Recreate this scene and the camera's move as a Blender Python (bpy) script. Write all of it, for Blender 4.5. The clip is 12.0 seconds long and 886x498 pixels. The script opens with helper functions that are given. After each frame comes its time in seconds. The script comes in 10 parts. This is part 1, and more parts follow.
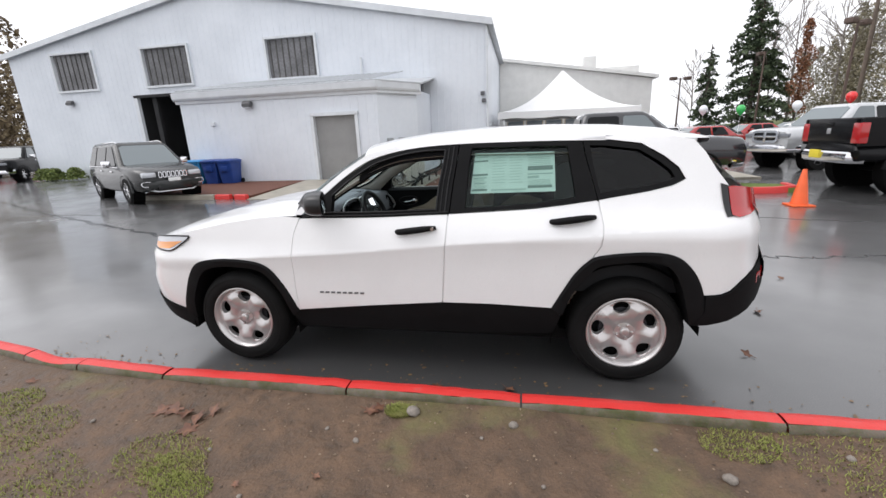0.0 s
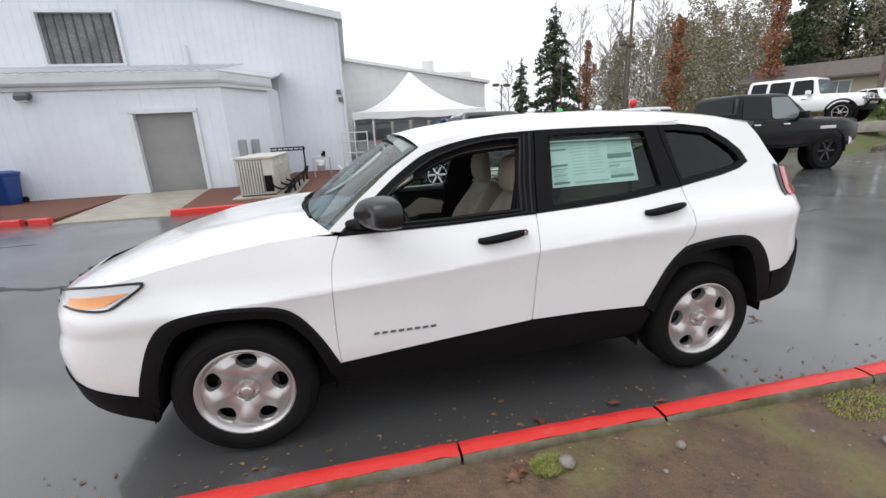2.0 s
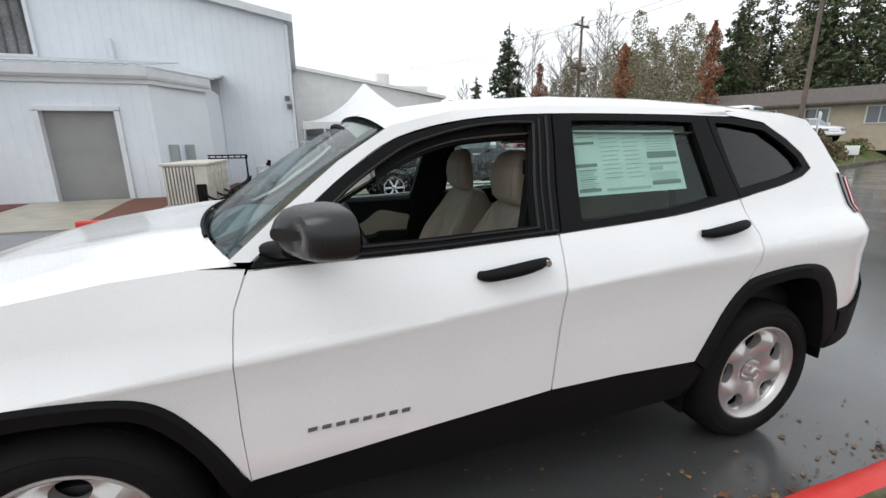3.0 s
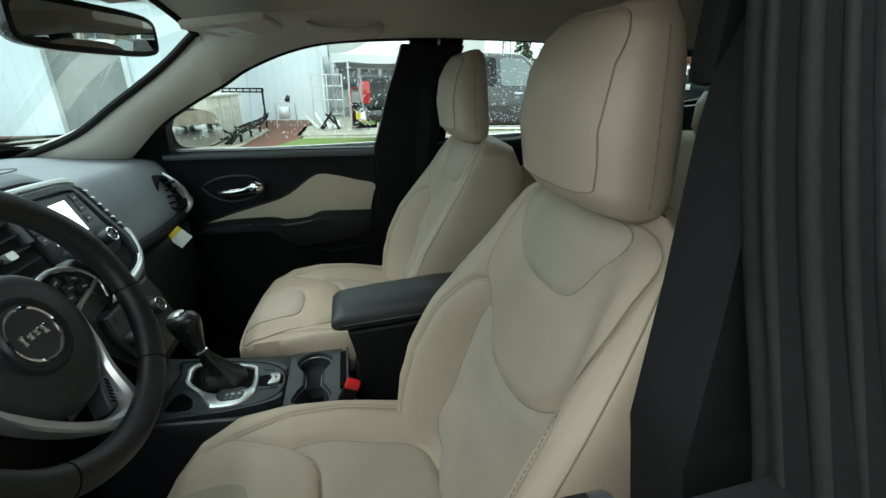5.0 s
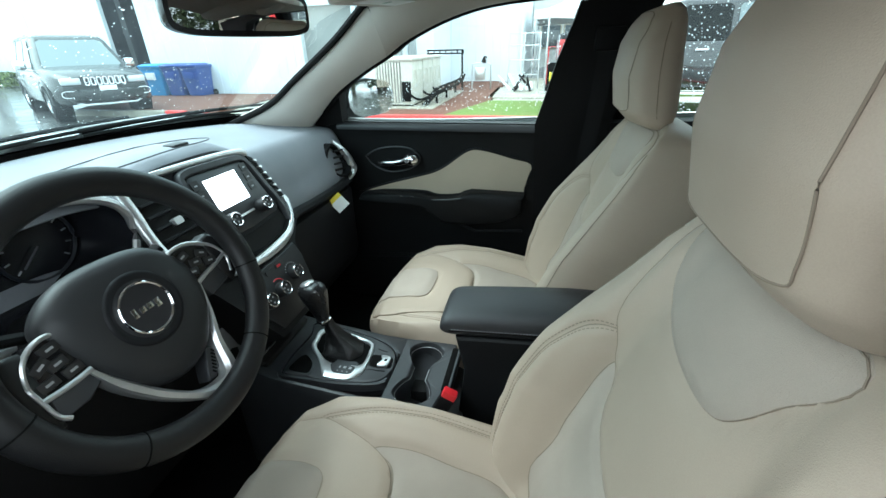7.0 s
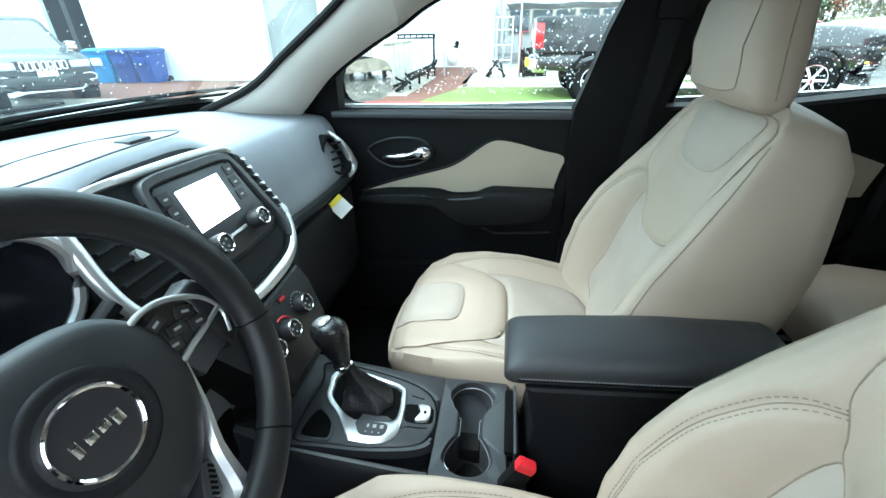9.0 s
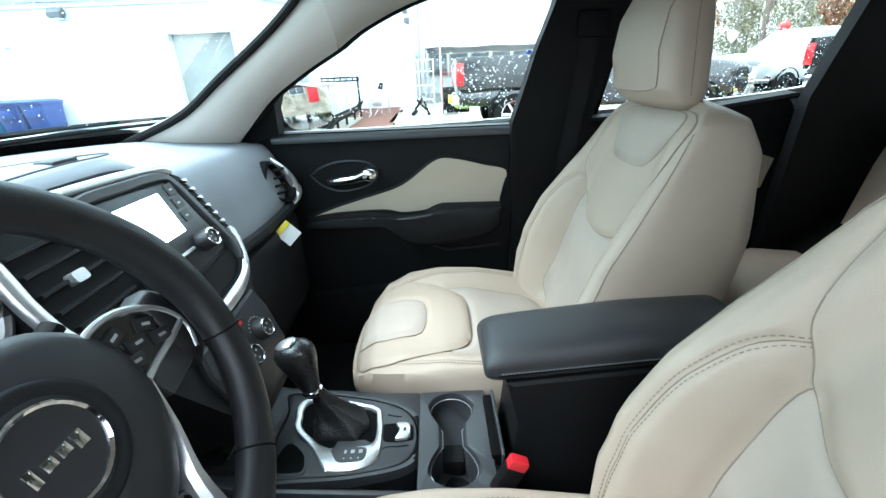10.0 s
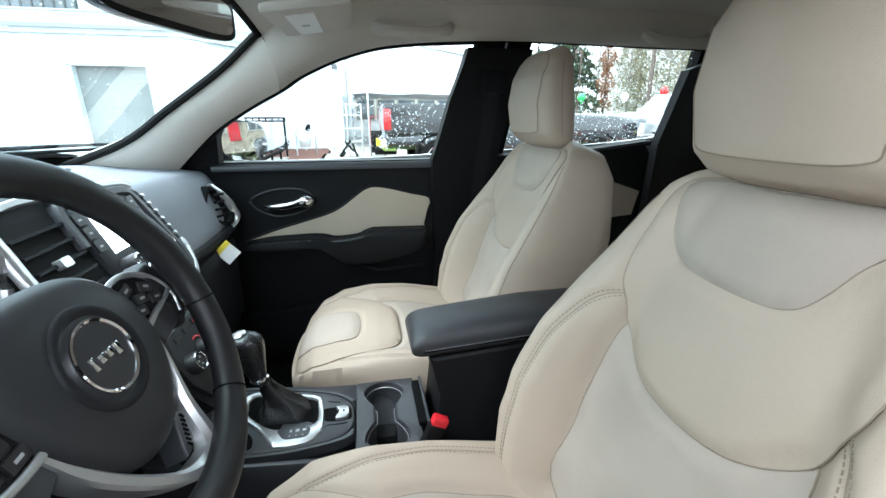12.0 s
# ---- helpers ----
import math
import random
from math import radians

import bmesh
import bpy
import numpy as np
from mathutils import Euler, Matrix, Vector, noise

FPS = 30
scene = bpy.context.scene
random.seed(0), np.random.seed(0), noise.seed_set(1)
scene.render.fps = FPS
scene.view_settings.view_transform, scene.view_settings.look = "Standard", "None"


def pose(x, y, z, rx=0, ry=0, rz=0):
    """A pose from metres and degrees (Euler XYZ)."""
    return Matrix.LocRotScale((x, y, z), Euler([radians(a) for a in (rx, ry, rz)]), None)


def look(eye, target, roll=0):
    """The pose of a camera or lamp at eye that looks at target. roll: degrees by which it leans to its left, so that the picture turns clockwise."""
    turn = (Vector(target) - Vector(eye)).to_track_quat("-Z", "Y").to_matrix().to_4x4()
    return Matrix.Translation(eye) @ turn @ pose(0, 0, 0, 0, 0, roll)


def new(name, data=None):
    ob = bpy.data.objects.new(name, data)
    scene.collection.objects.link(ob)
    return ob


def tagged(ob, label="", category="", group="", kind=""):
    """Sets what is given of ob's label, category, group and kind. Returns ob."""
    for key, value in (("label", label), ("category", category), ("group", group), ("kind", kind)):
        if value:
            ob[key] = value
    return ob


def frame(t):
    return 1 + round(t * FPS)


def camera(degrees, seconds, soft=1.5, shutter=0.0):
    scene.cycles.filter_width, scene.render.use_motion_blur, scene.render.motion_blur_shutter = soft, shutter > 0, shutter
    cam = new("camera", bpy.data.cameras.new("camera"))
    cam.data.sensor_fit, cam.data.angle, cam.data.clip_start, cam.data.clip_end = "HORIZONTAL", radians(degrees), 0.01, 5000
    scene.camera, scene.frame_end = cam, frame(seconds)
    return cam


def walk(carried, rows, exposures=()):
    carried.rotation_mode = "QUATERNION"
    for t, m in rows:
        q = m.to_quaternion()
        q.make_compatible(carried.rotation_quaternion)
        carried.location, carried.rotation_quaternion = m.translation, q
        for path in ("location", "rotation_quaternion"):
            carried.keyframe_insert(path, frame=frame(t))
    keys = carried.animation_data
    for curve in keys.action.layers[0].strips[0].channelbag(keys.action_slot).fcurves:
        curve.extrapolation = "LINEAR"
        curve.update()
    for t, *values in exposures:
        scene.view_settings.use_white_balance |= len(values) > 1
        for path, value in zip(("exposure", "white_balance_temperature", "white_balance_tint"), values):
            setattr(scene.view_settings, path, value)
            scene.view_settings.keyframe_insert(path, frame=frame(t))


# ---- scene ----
cam = camera(93.6, 12.0)

PATH = [
    (0, (0.686, -2.51, 1.626), (0.322, -0.617, 1.092), -2.4),
    (0.5, (0.242, -2.454, 1.633), (0.066, -0.534, 1.102), -2.8),
    (1, (-0.188, -2.376, 1.62), (-0.213, -0.439, 1.125), -4.0),
    (1.5, (-0.527, -2.213, 1.578), (-0.37, -0.298, 1.024), -2.3),
    (2, (-0.703, -1.959, 1.588), (-0.324, -0.075, 1.033), -2.8),
    (2.5, (-0.722, -1.606, 1.499), (-0.167, 0.257, 1.026), -2.4),
    (4.3, (-0.115, -0.204, 1.404), (0.48, 1.59, 0.752), 1.6),
    (4.5, (-0.086, -0.124, 1.385), (0.443, 1.681, 0.704), 1.1),
    (5, (-0.043, 0.044, 1.324), (0.365, 1.86, 0.593), 0.4),
    (5.5, (0.018, 0.107, 1.296), (0.102, 1.928, 0.475), 0.6),
    (6, (0.059, 0.145, 1.301), (-0.151, 1.954, 0.472), 0.1),
    (6.5, (0.075, 0.171, 1.324), (-0.261, 1.946, 0.465), -0.8),
    (7, (0.066, 0.198, 1.349), (-0.343, 1.947, 0.469), -1.4),
    (9, (-0.129, 0.387, 1.311), (-0.401, 2.136, 0.38), -1.1),
    (9.5, (-0.157, 0.393, 1.283), (-0.288, 2.203, 0.442), -2.7),
    (10, (-0.176, 0.364, 1.26), (-0.158, 2.204, 0.476), -2.5),
    (10.5, (-0.182, 0.319, 1.253), (-0.008, 2.193, 0.577), -1.7),
    (11, (-0.183, 0.269, 1.242), (0.086, 2.143, 0.598), -1.4),
    (11.5, (-0.186, 0.226, 1.245), (0.14, 2.102, 0.634), -0.5),
    (12, (-0.189, 0.183, 1.25), (0.174, 2.054, 0.643), -0.0),
]
EXPOSURES = [(0.0, 0.5, 6400, 13), (2.7, 0.4, 6300, 10), (3.6, 0.1, 6300, 5), (4.5, 0.05, 6250, -2), (5.0, 1.75, 6300, -3), (5.4, 2.25, 6100, -4), (6.0, 2.4, 5900, -3), (7.2, 2.45, 5800, -1), (9.0, 3.05, 5600, 0), (10.0, 3.05, 5650, 4), (12.0, 2.85, 5850, 8)]
walk(cam, [(t, look(eye, aim, roll)) for t, eye, aim, roll in PATH], EXPOSURES)

# ---- world, sun, exposure ----
world = bpy.data.worlds.new("overcast_sky")
scene.world = world
world.use_nodes = True
wn, wl = world.node_tree.nodes, world.node_tree.links
wn.clear()
w_out, w_bg = wn.new("ShaderNodeOutputWorld"), wn.new("ShaderNodeBackground")
sky, pale, veil = wn.new("ShaderNodeTexSky"), wn.new("ShaderNodeHueSaturation"), wn.new("ShaderNodeMixRGB")
sky.sky_type, sky.sun_disc = "NISHITA", False
sky.sun_elevation, sky.sun_rotation = radians(42), radians(-95)
sky.air_density, sky.dust_density = 1.0, 4.0
pale.inputs["Saturation"].default_value = 0.15
pale.inputs["Value"].default_value = 0.1
wl.new(sky.outputs["Color"], pale.inputs["Color"])
veil.inputs["Fac"].default_value = 0.82
veil.inputs["Color2"].default_value = (0.97, 0.985, 1.0, 1)
wl.new(pale.outputs["Color"], veil.inputs["Color1"])
wl.new(veil.outputs["Color"], w_bg.inputs["Color"])
w_bg.inputs["Strength"].default_value = 1.05
wl.new(w_bg.outputs["Background"], w_out.inputs["Surface"])

sun = new("sun", bpy.data.lights.new("sun", "SUN"))
sun.data.energy, sun.data.angle, sun.data.color = 0.8, radians(40), (1.0, 0.98, 0.95)
sun.matrix_world = look((-7, 1, 11), (0, 2, 0))


# ---- materials ----
def material(name, color, rough=0.5, metal=0.0, vary=0.08, scale=6.0, fine=90.0, bump=0.0, coat=0.0, second=None, spec=None):
    """A surface with a broad stain and a fine grain over its base colour, and fine relief."""
    m = bpy.data.materials.new(name)
    m.use_nodes = True
    n, l = m.node_tree.nodes, m.node_tree.links
    b = n["Principled BSDF"]
    b.inputs["Roughness"].default_value, b.inputs["Metallic"].default_value = rough, metal
    b.inputs["Coat Weight"].default_value = coat
    b.inputs["Coat Roughness"].default_value = 0.05
    if spec is not None:
        b.inputs["Specular IOR Level"].default_value = spec
    tc = n.new("ShaderNodeTexCoord")
    big, small = n.new("ShaderNodeTexNoise"), n.new("ShaderNodeTexNoise")
    big.inputs["Scale"].default_value, small.inputs["Scale"].default_value = scale, fine
    big.inputs["Detail"].default_value, small.inputs["Detail"].default_value = 5, 3
    for t in (big, small):
        l.new(tc.outputs["Object"], t.inputs["Vector"])
    mix, mix2 = n.new("ShaderNodeMixRGB"), n.new("ShaderNodeMixRGB")
    other = second or tuple(c * (1 - 2.2 * vary) for c in color)
    ramp = n.new("ShaderNodeValToRGB")
    ramp.color_ramp.elements[0].position, ramp.color_ramp.elements[1].position = 0.38, 0.68
    l.new(big.outputs["Fac"], ramp.inputs["Fac"])
    l.new(ramp.outputs["Color"], mix.inputs["Fac"])
    mix.inputs["Color1"].default_value, mix.inputs["Color2"].default_value = (*color, 1), (*other, 1)
    mix2.blend_type = "OVERLAY"
    mix2.inputs["Fac"].default_value = min(1.0, vary * 2.5)
    l.new(mix.outputs["Color"], mix2.inputs["Color1"])
    l.new(small.outputs["Fac"], mix2.inputs["Color2"])
    l.new(mix2.outputs["Color"], b.inputs["Base Color"])
    rr = n.new("ShaderNodeMapRange")
    rr.inputs["To Min"].default_value, rr.inputs["To Max"].default_value = max(0.02, rough * 0.85), min(1, rough * 1.15)
    l.new(small.outputs["Fac"], rr.inputs["Value"])
    l.new(rr.outputs["Result"], b.inputs["Roughness"])
    if bump:
        bp = n.new("ShaderNodeBump")
        bp.inputs["Strength"].default_value = bump
        bp.inputs["Distance"].default_value = 0.004
        l.new(small.outputs["Fac"], bp.inputs["Height"])
        l.new(bp.outputs["Normal"], b.inputs["Normal"])
    return m


def plain(name, color, rough=0.5, metal=0.0, glow=0.0, coat=0.0):
    m = bpy.data.materials.new(name)
    m.use_nodes = True
    b = m.node_tree.nodes["Principled BSDF"]
    b.inputs["Base Color"].default_value = (*color, 1)
    b.inputs["Roughness"].default_value, b.inputs["Metallic"].default_value = rough, metal
    b.inputs["Coat Weight"].default_value = coat
    if glow:
        b.inputs["Emission Color"].default_value = (*color, 1)
        b.inputs["Emission Strength"].default_value = glow
    return m


def glass(name, tint, gloss=1.0):
    """A thin pane: clear through, with the sky's gloss on it."""
    m = bpy.data.materials.new(name)
    m.use_nodes = True
    n, l = m.node_tree.nodes, m.node_tree.links
    n.clear()
    out, mix = n.new("ShaderNodeOutputMaterial"), n.new("ShaderNodeMixShader")
    tr, gl, lw = n.new("ShaderNodeBsdfTransparent"), n.new("ShaderNodeBsdfGlossy"), n.new("ShaderNodeLayerWeight")
    power, mul = n.new("ShaderNodeMath"), n.new("ShaderNodeMath")
    power.operation, mul.operation = "POWER", "MULTIPLY_ADD"
    power.inputs[1].default_value = 3.0
    mul.inputs[1].default_value, mul.inputs[2].default_value = min(0.95, 0.9 * gloss), 0.04 * gloss
    lw.inputs["Blend"].default_value = 0.5
    tr.inputs["Color"].default_value = (*tint, 1)
    gl.inputs["Roughness"].default_value = 0.01
    l.new(lw.outputs["Facing"], power.inputs[0])
    l.new(power.outputs["Value"], mul.inputs[0])
    l.new(mul.outputs["Value"], mix.inputs["Fac"])
    l.new(tr.outputs["BSDF"], mix.inputs[1])
    l.new(gl.outputs["BSDF"], mix.inputs[2])
    l.new(mix.outputs["Shader"], out.inputs["Surface"])
    return m


def leaf_material(name, dark, light):
    m = bpy.data.materials.new(name)
    m.use_nodes = True
    n, l = m.node_tree.nodes, m.node_tree.links
    b = n["Principled BSDF"]
    b.inputs["Roughness"].default_value = 0.7
    geo, mix = n.new("ShaderNodeNewGeometry"), n.new("ShaderNodeMixRGB")
    l.new(geo.outputs["Random Per Island"], mix.inputs["Fac"])
    mix.inputs["Color1"].default_value, mix.inputs["Color2"].default_value = (*dark, 1), (*light, 1)
    l.new(mix.outputs["Color"], b.inputs["Base Color"])
    return m


WHITE = material("white_car_paint", (0.80, 0.80, 0.80), 0.28, vary=0.015, scale=3, fine=300, coat=0.8)
BLACKPL = material("black_textured_plastic", (0.0075, 0.0075, 0.008), 0.6, vary=0.1, fine=500, bump=0.15, spec=0.11)
GLOSSBLACK = plain("gloss_black", (0.008, 0.008, 0.009), 0.15)
SEALRUBBER = material("wet_seal_rubber", (0.012, 0.012, 0.013), 0.34, vary=0.12, scale=14, fine=120, bump=0.15, spec=0.25)
RUBBER = material("tyre_rubber", (0.010, 0.010, 0.010), 0.75, vary=0.15, fine=200, bump=0.2, spec=0.12)
MIRRORCAP = material("black_mirror_cap", (0.014, 0.014, 0.015), 0.28, vary=0.05, fine=600, bump=0.05)
SILVER = material("silver_wheel_paint", (0.58, 0.56, 0.55), 0.30, 0.65, vary=0.04, fine=250)
CHROME = plain("chrome", (0.8, 0.8, 0.82), 0.08, 1.0)
SATIN = material("satin_silver_trim", (0.66, 0.67, 0.68), 0.35, 0.85, vary=0.03, fine=400)
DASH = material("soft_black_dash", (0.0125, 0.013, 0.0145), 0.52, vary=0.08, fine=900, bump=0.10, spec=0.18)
# grey-black dash top, its colour raised to a paler grey for windscreen sheen
DASHTOP_SHEEN = material("dash_top_sheen_grey", (0.235, 0.247, 0.272), 0.62, vary=0.06, fine=700, bump=0.25, spec=0.3)
LEATHER = material("cream_seat_vinyl", (0.415, 0.338, 0.264), 0.55, vary=0.035, scale=5, fine=900, bump=0.18)
CLOTH = material("greige_seat_cloth", (0.410, 0.350, 0.292), 0.85, vary=0.05, scale=7, fine=1300, bump=0.35)
SEAM = plain("seam_thread_deep", (0.24, 0.195, 0.148), 0.8)
STITCH = plain("seam_thread", (0.23, 0.185, 0.14), 0.8)
HEADLINER = material("beige_headliner", (0.53, 0.495, 0.445), 0.9, vary=0.03, scale=4, fine=1200, bump=0.2)
PILLAR = material("beige_pillar_plastic", (0.60, 0.565, 0.51), 0.6, vary=0.025, scale=4, fine=900, bump=0.15)
TRIMBEIGE = material("beige_door_vinyl", (0.44, 0.375, 0.29), 0.6, vary=0.04, scale=5, fine=800, bump=0.2)
ARMTOP = material("black_padded_vinyl", (0.028, 0.029, 0.032), 0.42, vary=0.06, fine=800, bump=0.3, spec=0.5)
DOORTRIM = material("black_door_vinyl", (0.0085, 0.009, 0.0098), 0.5, vary=0.08, fine=900, bump=0.12, spec=0.16)
SOFTBLACK = material("black_wheel_leather", (0.012, 0.012, 0.013), 0.40, vary=0.08, fine=1100, bump=0.15, spec=0.35)
CONSOLE = material("satin_console_plastic", (0.036, 0.038, 0.042), 0.40, vary=0.06, fine=1200, bump=0.10, spec=0.5)
HUBPAD = material("padded_airbag_skin", (0.021, 0.022, 0.024), 0.46, vary=0.06, fine=1400, bump=0.14, spec=0.4)
# black for joints and small marks, and for shade painted into hollows
SHADE_AND_MARK = material("shade_and_mark_black", (0.004, 0.004, 0.004), 0.85, fine=300, spec=0.08)
CARPET = material("black_carpet", (0.012, 0.012, 0.012), 0.95, vary=0.2, fine=900, bump=0.5, spec=0.05)
CLEAR = glass("clear_glass", (0.80, 0.86, 0.85))
SCREENGLASS = glass("windscreen_glass", (0.58, 0.725, 0.725), 0.66)
TINT = glass("tinted_glass", (0.22, 0.24, 0.24), 0.6)
REARTINT = glass("green_tinted_glass", (0.80, 0.88, 0.86), 0.35)
CARGLASS = plain("dark_car_window", (0.008, 0.009, 0.010), 0.06)
CARGLASS.node_tree.nodes["Principled BSDF"].inputs["Specular IOR Level"].default_value = 0.22
# opaque pane; its pale colour holds the daylight showing through
LIT_PANE = plain("pane_with_light", (0.16, 0.19, 0.20), 0.04, coat=0.5)
MIRROR = plain("mirror_silvering", (0.85, 0.86, 0.87), 0.01, 1.0)
DROP = plain("rain_water", (0.55, 0.58, 0.60), 0.05, coat=1.0)
through_light = DROP.node_tree.nodes.new("ShaderNodeBsdfTranslucent")
through_light.inputs["Color"].default_value = (0.80, 0.82, 0.83, 1)
blend = DROP.node_tree.nodes.new("ShaderNodeMixShader")
blend.inputs["Fac"].default_value = 0.85
DROP.node_tree.links.new(DROP.node_tree.nodes["Principled BSDF"].outputs["BSDF"], blend.inputs[1])
DROP.node_tree.links.new(through_light.outputs["BSDF"], blend.inputs[2])
DROP.node_tree.links.new(blend.outputs["Shader"], DROP.node_tree.nodes["Material Output"].inputs["Surface"])
LAMPRED = plain("red_lamp_lens", (0.42, 0.010, 0.012), 0.12, coat=0.8)
LAMPCLEAR = plain("clear_lamp_lens", (0.55, 0.57, 0.60), 0.1, 0.3, coat=0.8)
AMBER = plain("amber_lens", (0.75, 0.30, 0.08), 0.15, coat=0.8)
REDPLASTIC = plain("red_plastic", (0.62, 0.02, 0.03), 0.4)
SCREEN = plain("lit_screen", (0.92, 0.96, 1.0), 0.2, glow=0.9)
PAPER = plain("white_paper", (0.78, 0.79, 0.78), 0.7)
STICKER = material("pale_price_sheet", (0.72, 0.80, 0.76), 0.7, vary=0.03, scale=9)
PRINT = plain("grey_print", (0.22, 0.27, 0.25), 0.8)
PALEPRINT = plain("pale_print", (0.44, 0.52, 0.48), 0.8)
YELLOW = plain("yellow_label", (0.75, 0.62, 0.05), 0.6)
GAUGE = plain("gauge_face", (0.01, 0.011, 0.014), 0.25)
LETTER = plain("dark_badge_bars", (0.20, 0.20, 0.21), 0.3, 0.6)
MARK = plain("pale_button_mark", (0.34, 0.35, 0.36), 0.5)
BUTTON = plain("black_button", (0.015, 0.015, 0.016), 0.45)


# ---- shape helpers ----
def part(name, bm, mat, parent=None, label="", smooth=35, kind=""):
    """One mesh object from a bmesh, under a thing or a part."""
    bmesh.ops.recalc_face_normals(bm, faces=bm.faces[:])
    me = bpy.data.meshes.new(name)
    bm.to_mesh(me)
    bm.free()
    if smooth:
        me.polygons.foreach_set("use_smooth", [True] * len(me.polygons))
        me.set_sharp_from_angle(angle=radians(smooth))
    me.materials.append(mat)
    ob = new(name, me)
    ob.parent = parent
    return tagged(ob, label, kind=kind)


def thing(name, label, category, at=(0, 0, 0), yaw=0, group="", kind=""):
    ob = new(name)
    ob.empty_display_size = 0.2
    ob.matrix_world = pose(*at, 0, 0, yaw)
    return tagged(ob, label, category, group, kind)


def box(bm, x0, x1, y0, y1, z0, z1, bevel=0.0, m=None, seg=2):
    t = Matrix.Translation(((x0 + x1) / 2, (y0 + y1) / 2, (z0 + z1) / 2)) @ Matrix.Diagonal((x1 - x0, y1 - y0, z1 - z0, 1))
    r = bmesh.ops.create_cube(bm, size=1, matrix=(m @ t) if m else t)
    if bevel:
        es = list({e for v in r["verts"] for e in v.link_edges})
        bmesh.ops.bevel(bm, geom=es, offset=bevel, segments=seg, affect="EDGES", profile=0.6)
    return bm


def boxed(*a, **k):
    return box(bmesh.new(), *a, **k)


def rod(bm, a, b, r, r2=None, n=10, cap=True):
    a, b = Vector(a), Vector(b)
    d = b - a
    m = Matrix.Translation((a + b) / 2) @ d.to_track_quat("Z", "Y").to_matrix().to_4x4()
    bmesh.ops.create_cone(bm, cap_ends=cap, segments=n, radius1=r, radius2=r if r2 is None else r2, depth=d.length, matrix=m)
    return bm


def loft(bm, rings, closed=True, caps=True):
    """Skin over rings with equal numbers of points."""
    vs = [[bm.verts.new(p) for p in ring] for ring in rings]
    n = len(vs[0])
    for a, b in zip(vs, vs[1:]):
        for i in range(n if closed else n - 1):
            j = (i + 1) % n
            bm.faces.new((a[i], a[j], b[j], b[i]))
    if caps and closed:
        bm.faces.new(vs[0][::-1])
        bm.faces.new(vs[-1])
    return bm


def smooth_line(pts, n=8, closed=False):
    """A Catmull-Rom curve through the points."""
    pts = [Vector(p) for p in pts]
    out, k = [], len(pts)
    for i in range(k if closed else k - 1):
        p1, p2 = pts[i], pts[(i + 1) % k]
        p0 = pts[i - 1] if (i or closed) else p1 * 2 - p2
        p3 = pts[(i + 2) % k] if (i + 2 < k or closed) else p2 * 2 - p1
        for j in range(n):
            t = j / n
            out.append(0.5 * ((2 * p1) + (p2 - p0) * t + (2 * p0 - 5 * p1 + 4 * p2 - p3) * t * t + (3 * p1 - p0 - 3 * p2 + p3) * t ** 3))
    if not closed:
        out.append(pts[-1])
    return out


def tube(bm, pts, r, n=8, closed=False, flat=1.0, up=(0, 0, 1)):
    """A round bar swept along points; flat squeezes it along up."""
    pts = [Vector(p) for p in pts]
    rings, k = [], len(pts)
    for i, p in enumerate(pts):
        a = pts[i - 1] if (i or closed) else p
        b = pts[(i + 1) % k] if (i + 1 < k or closed) else p
        d = (b - a).normalized()
        u = Vector(up)
        u = (u - d * u.dot(d))
        if u.length < 1e-3:
            u = d.orthogonal()
        u.normalize()
        s = d.cross(u)
        rr = r(i / (k - 1)) if callable(r) else r
        rings.append([p + (u * math.sin(2 * math.pi * j / n) * flat + s * math.cos(2 * math.pi * j / n)) * rr for j in range(n)])
    if closed:
        rings.append(rings[0])
        vs = [[bm.verts.new(q) for q in ring] for ring in rings[:-1]]
        vs.append(vs[0])
        for a, b in zip(vs, vs[1:]):
            for i in range(n):
                j = (i + 1) % n
                bm.faces.new((a[i], a[j], b[j], b[i]))
        return bm
    return loft(bm, rings)


def oval(cx, cy, rx, ry, n=24, p=2.0, z=None):
    """Points of a superellipse in a plane."""
    out = []
    for i in range(n):
        t = 2 * math.pi * i / n
        c, s = math.cos(t), math.sin(t)
        q = (cx + rx * abs(c) ** (2 / p) * (1 if c > 0 else -1), cy + ry * abs(s) ** (2 / p) * (1 if s > 0 else -1))
        out.append(q if z is None else (*q, z))
    return out


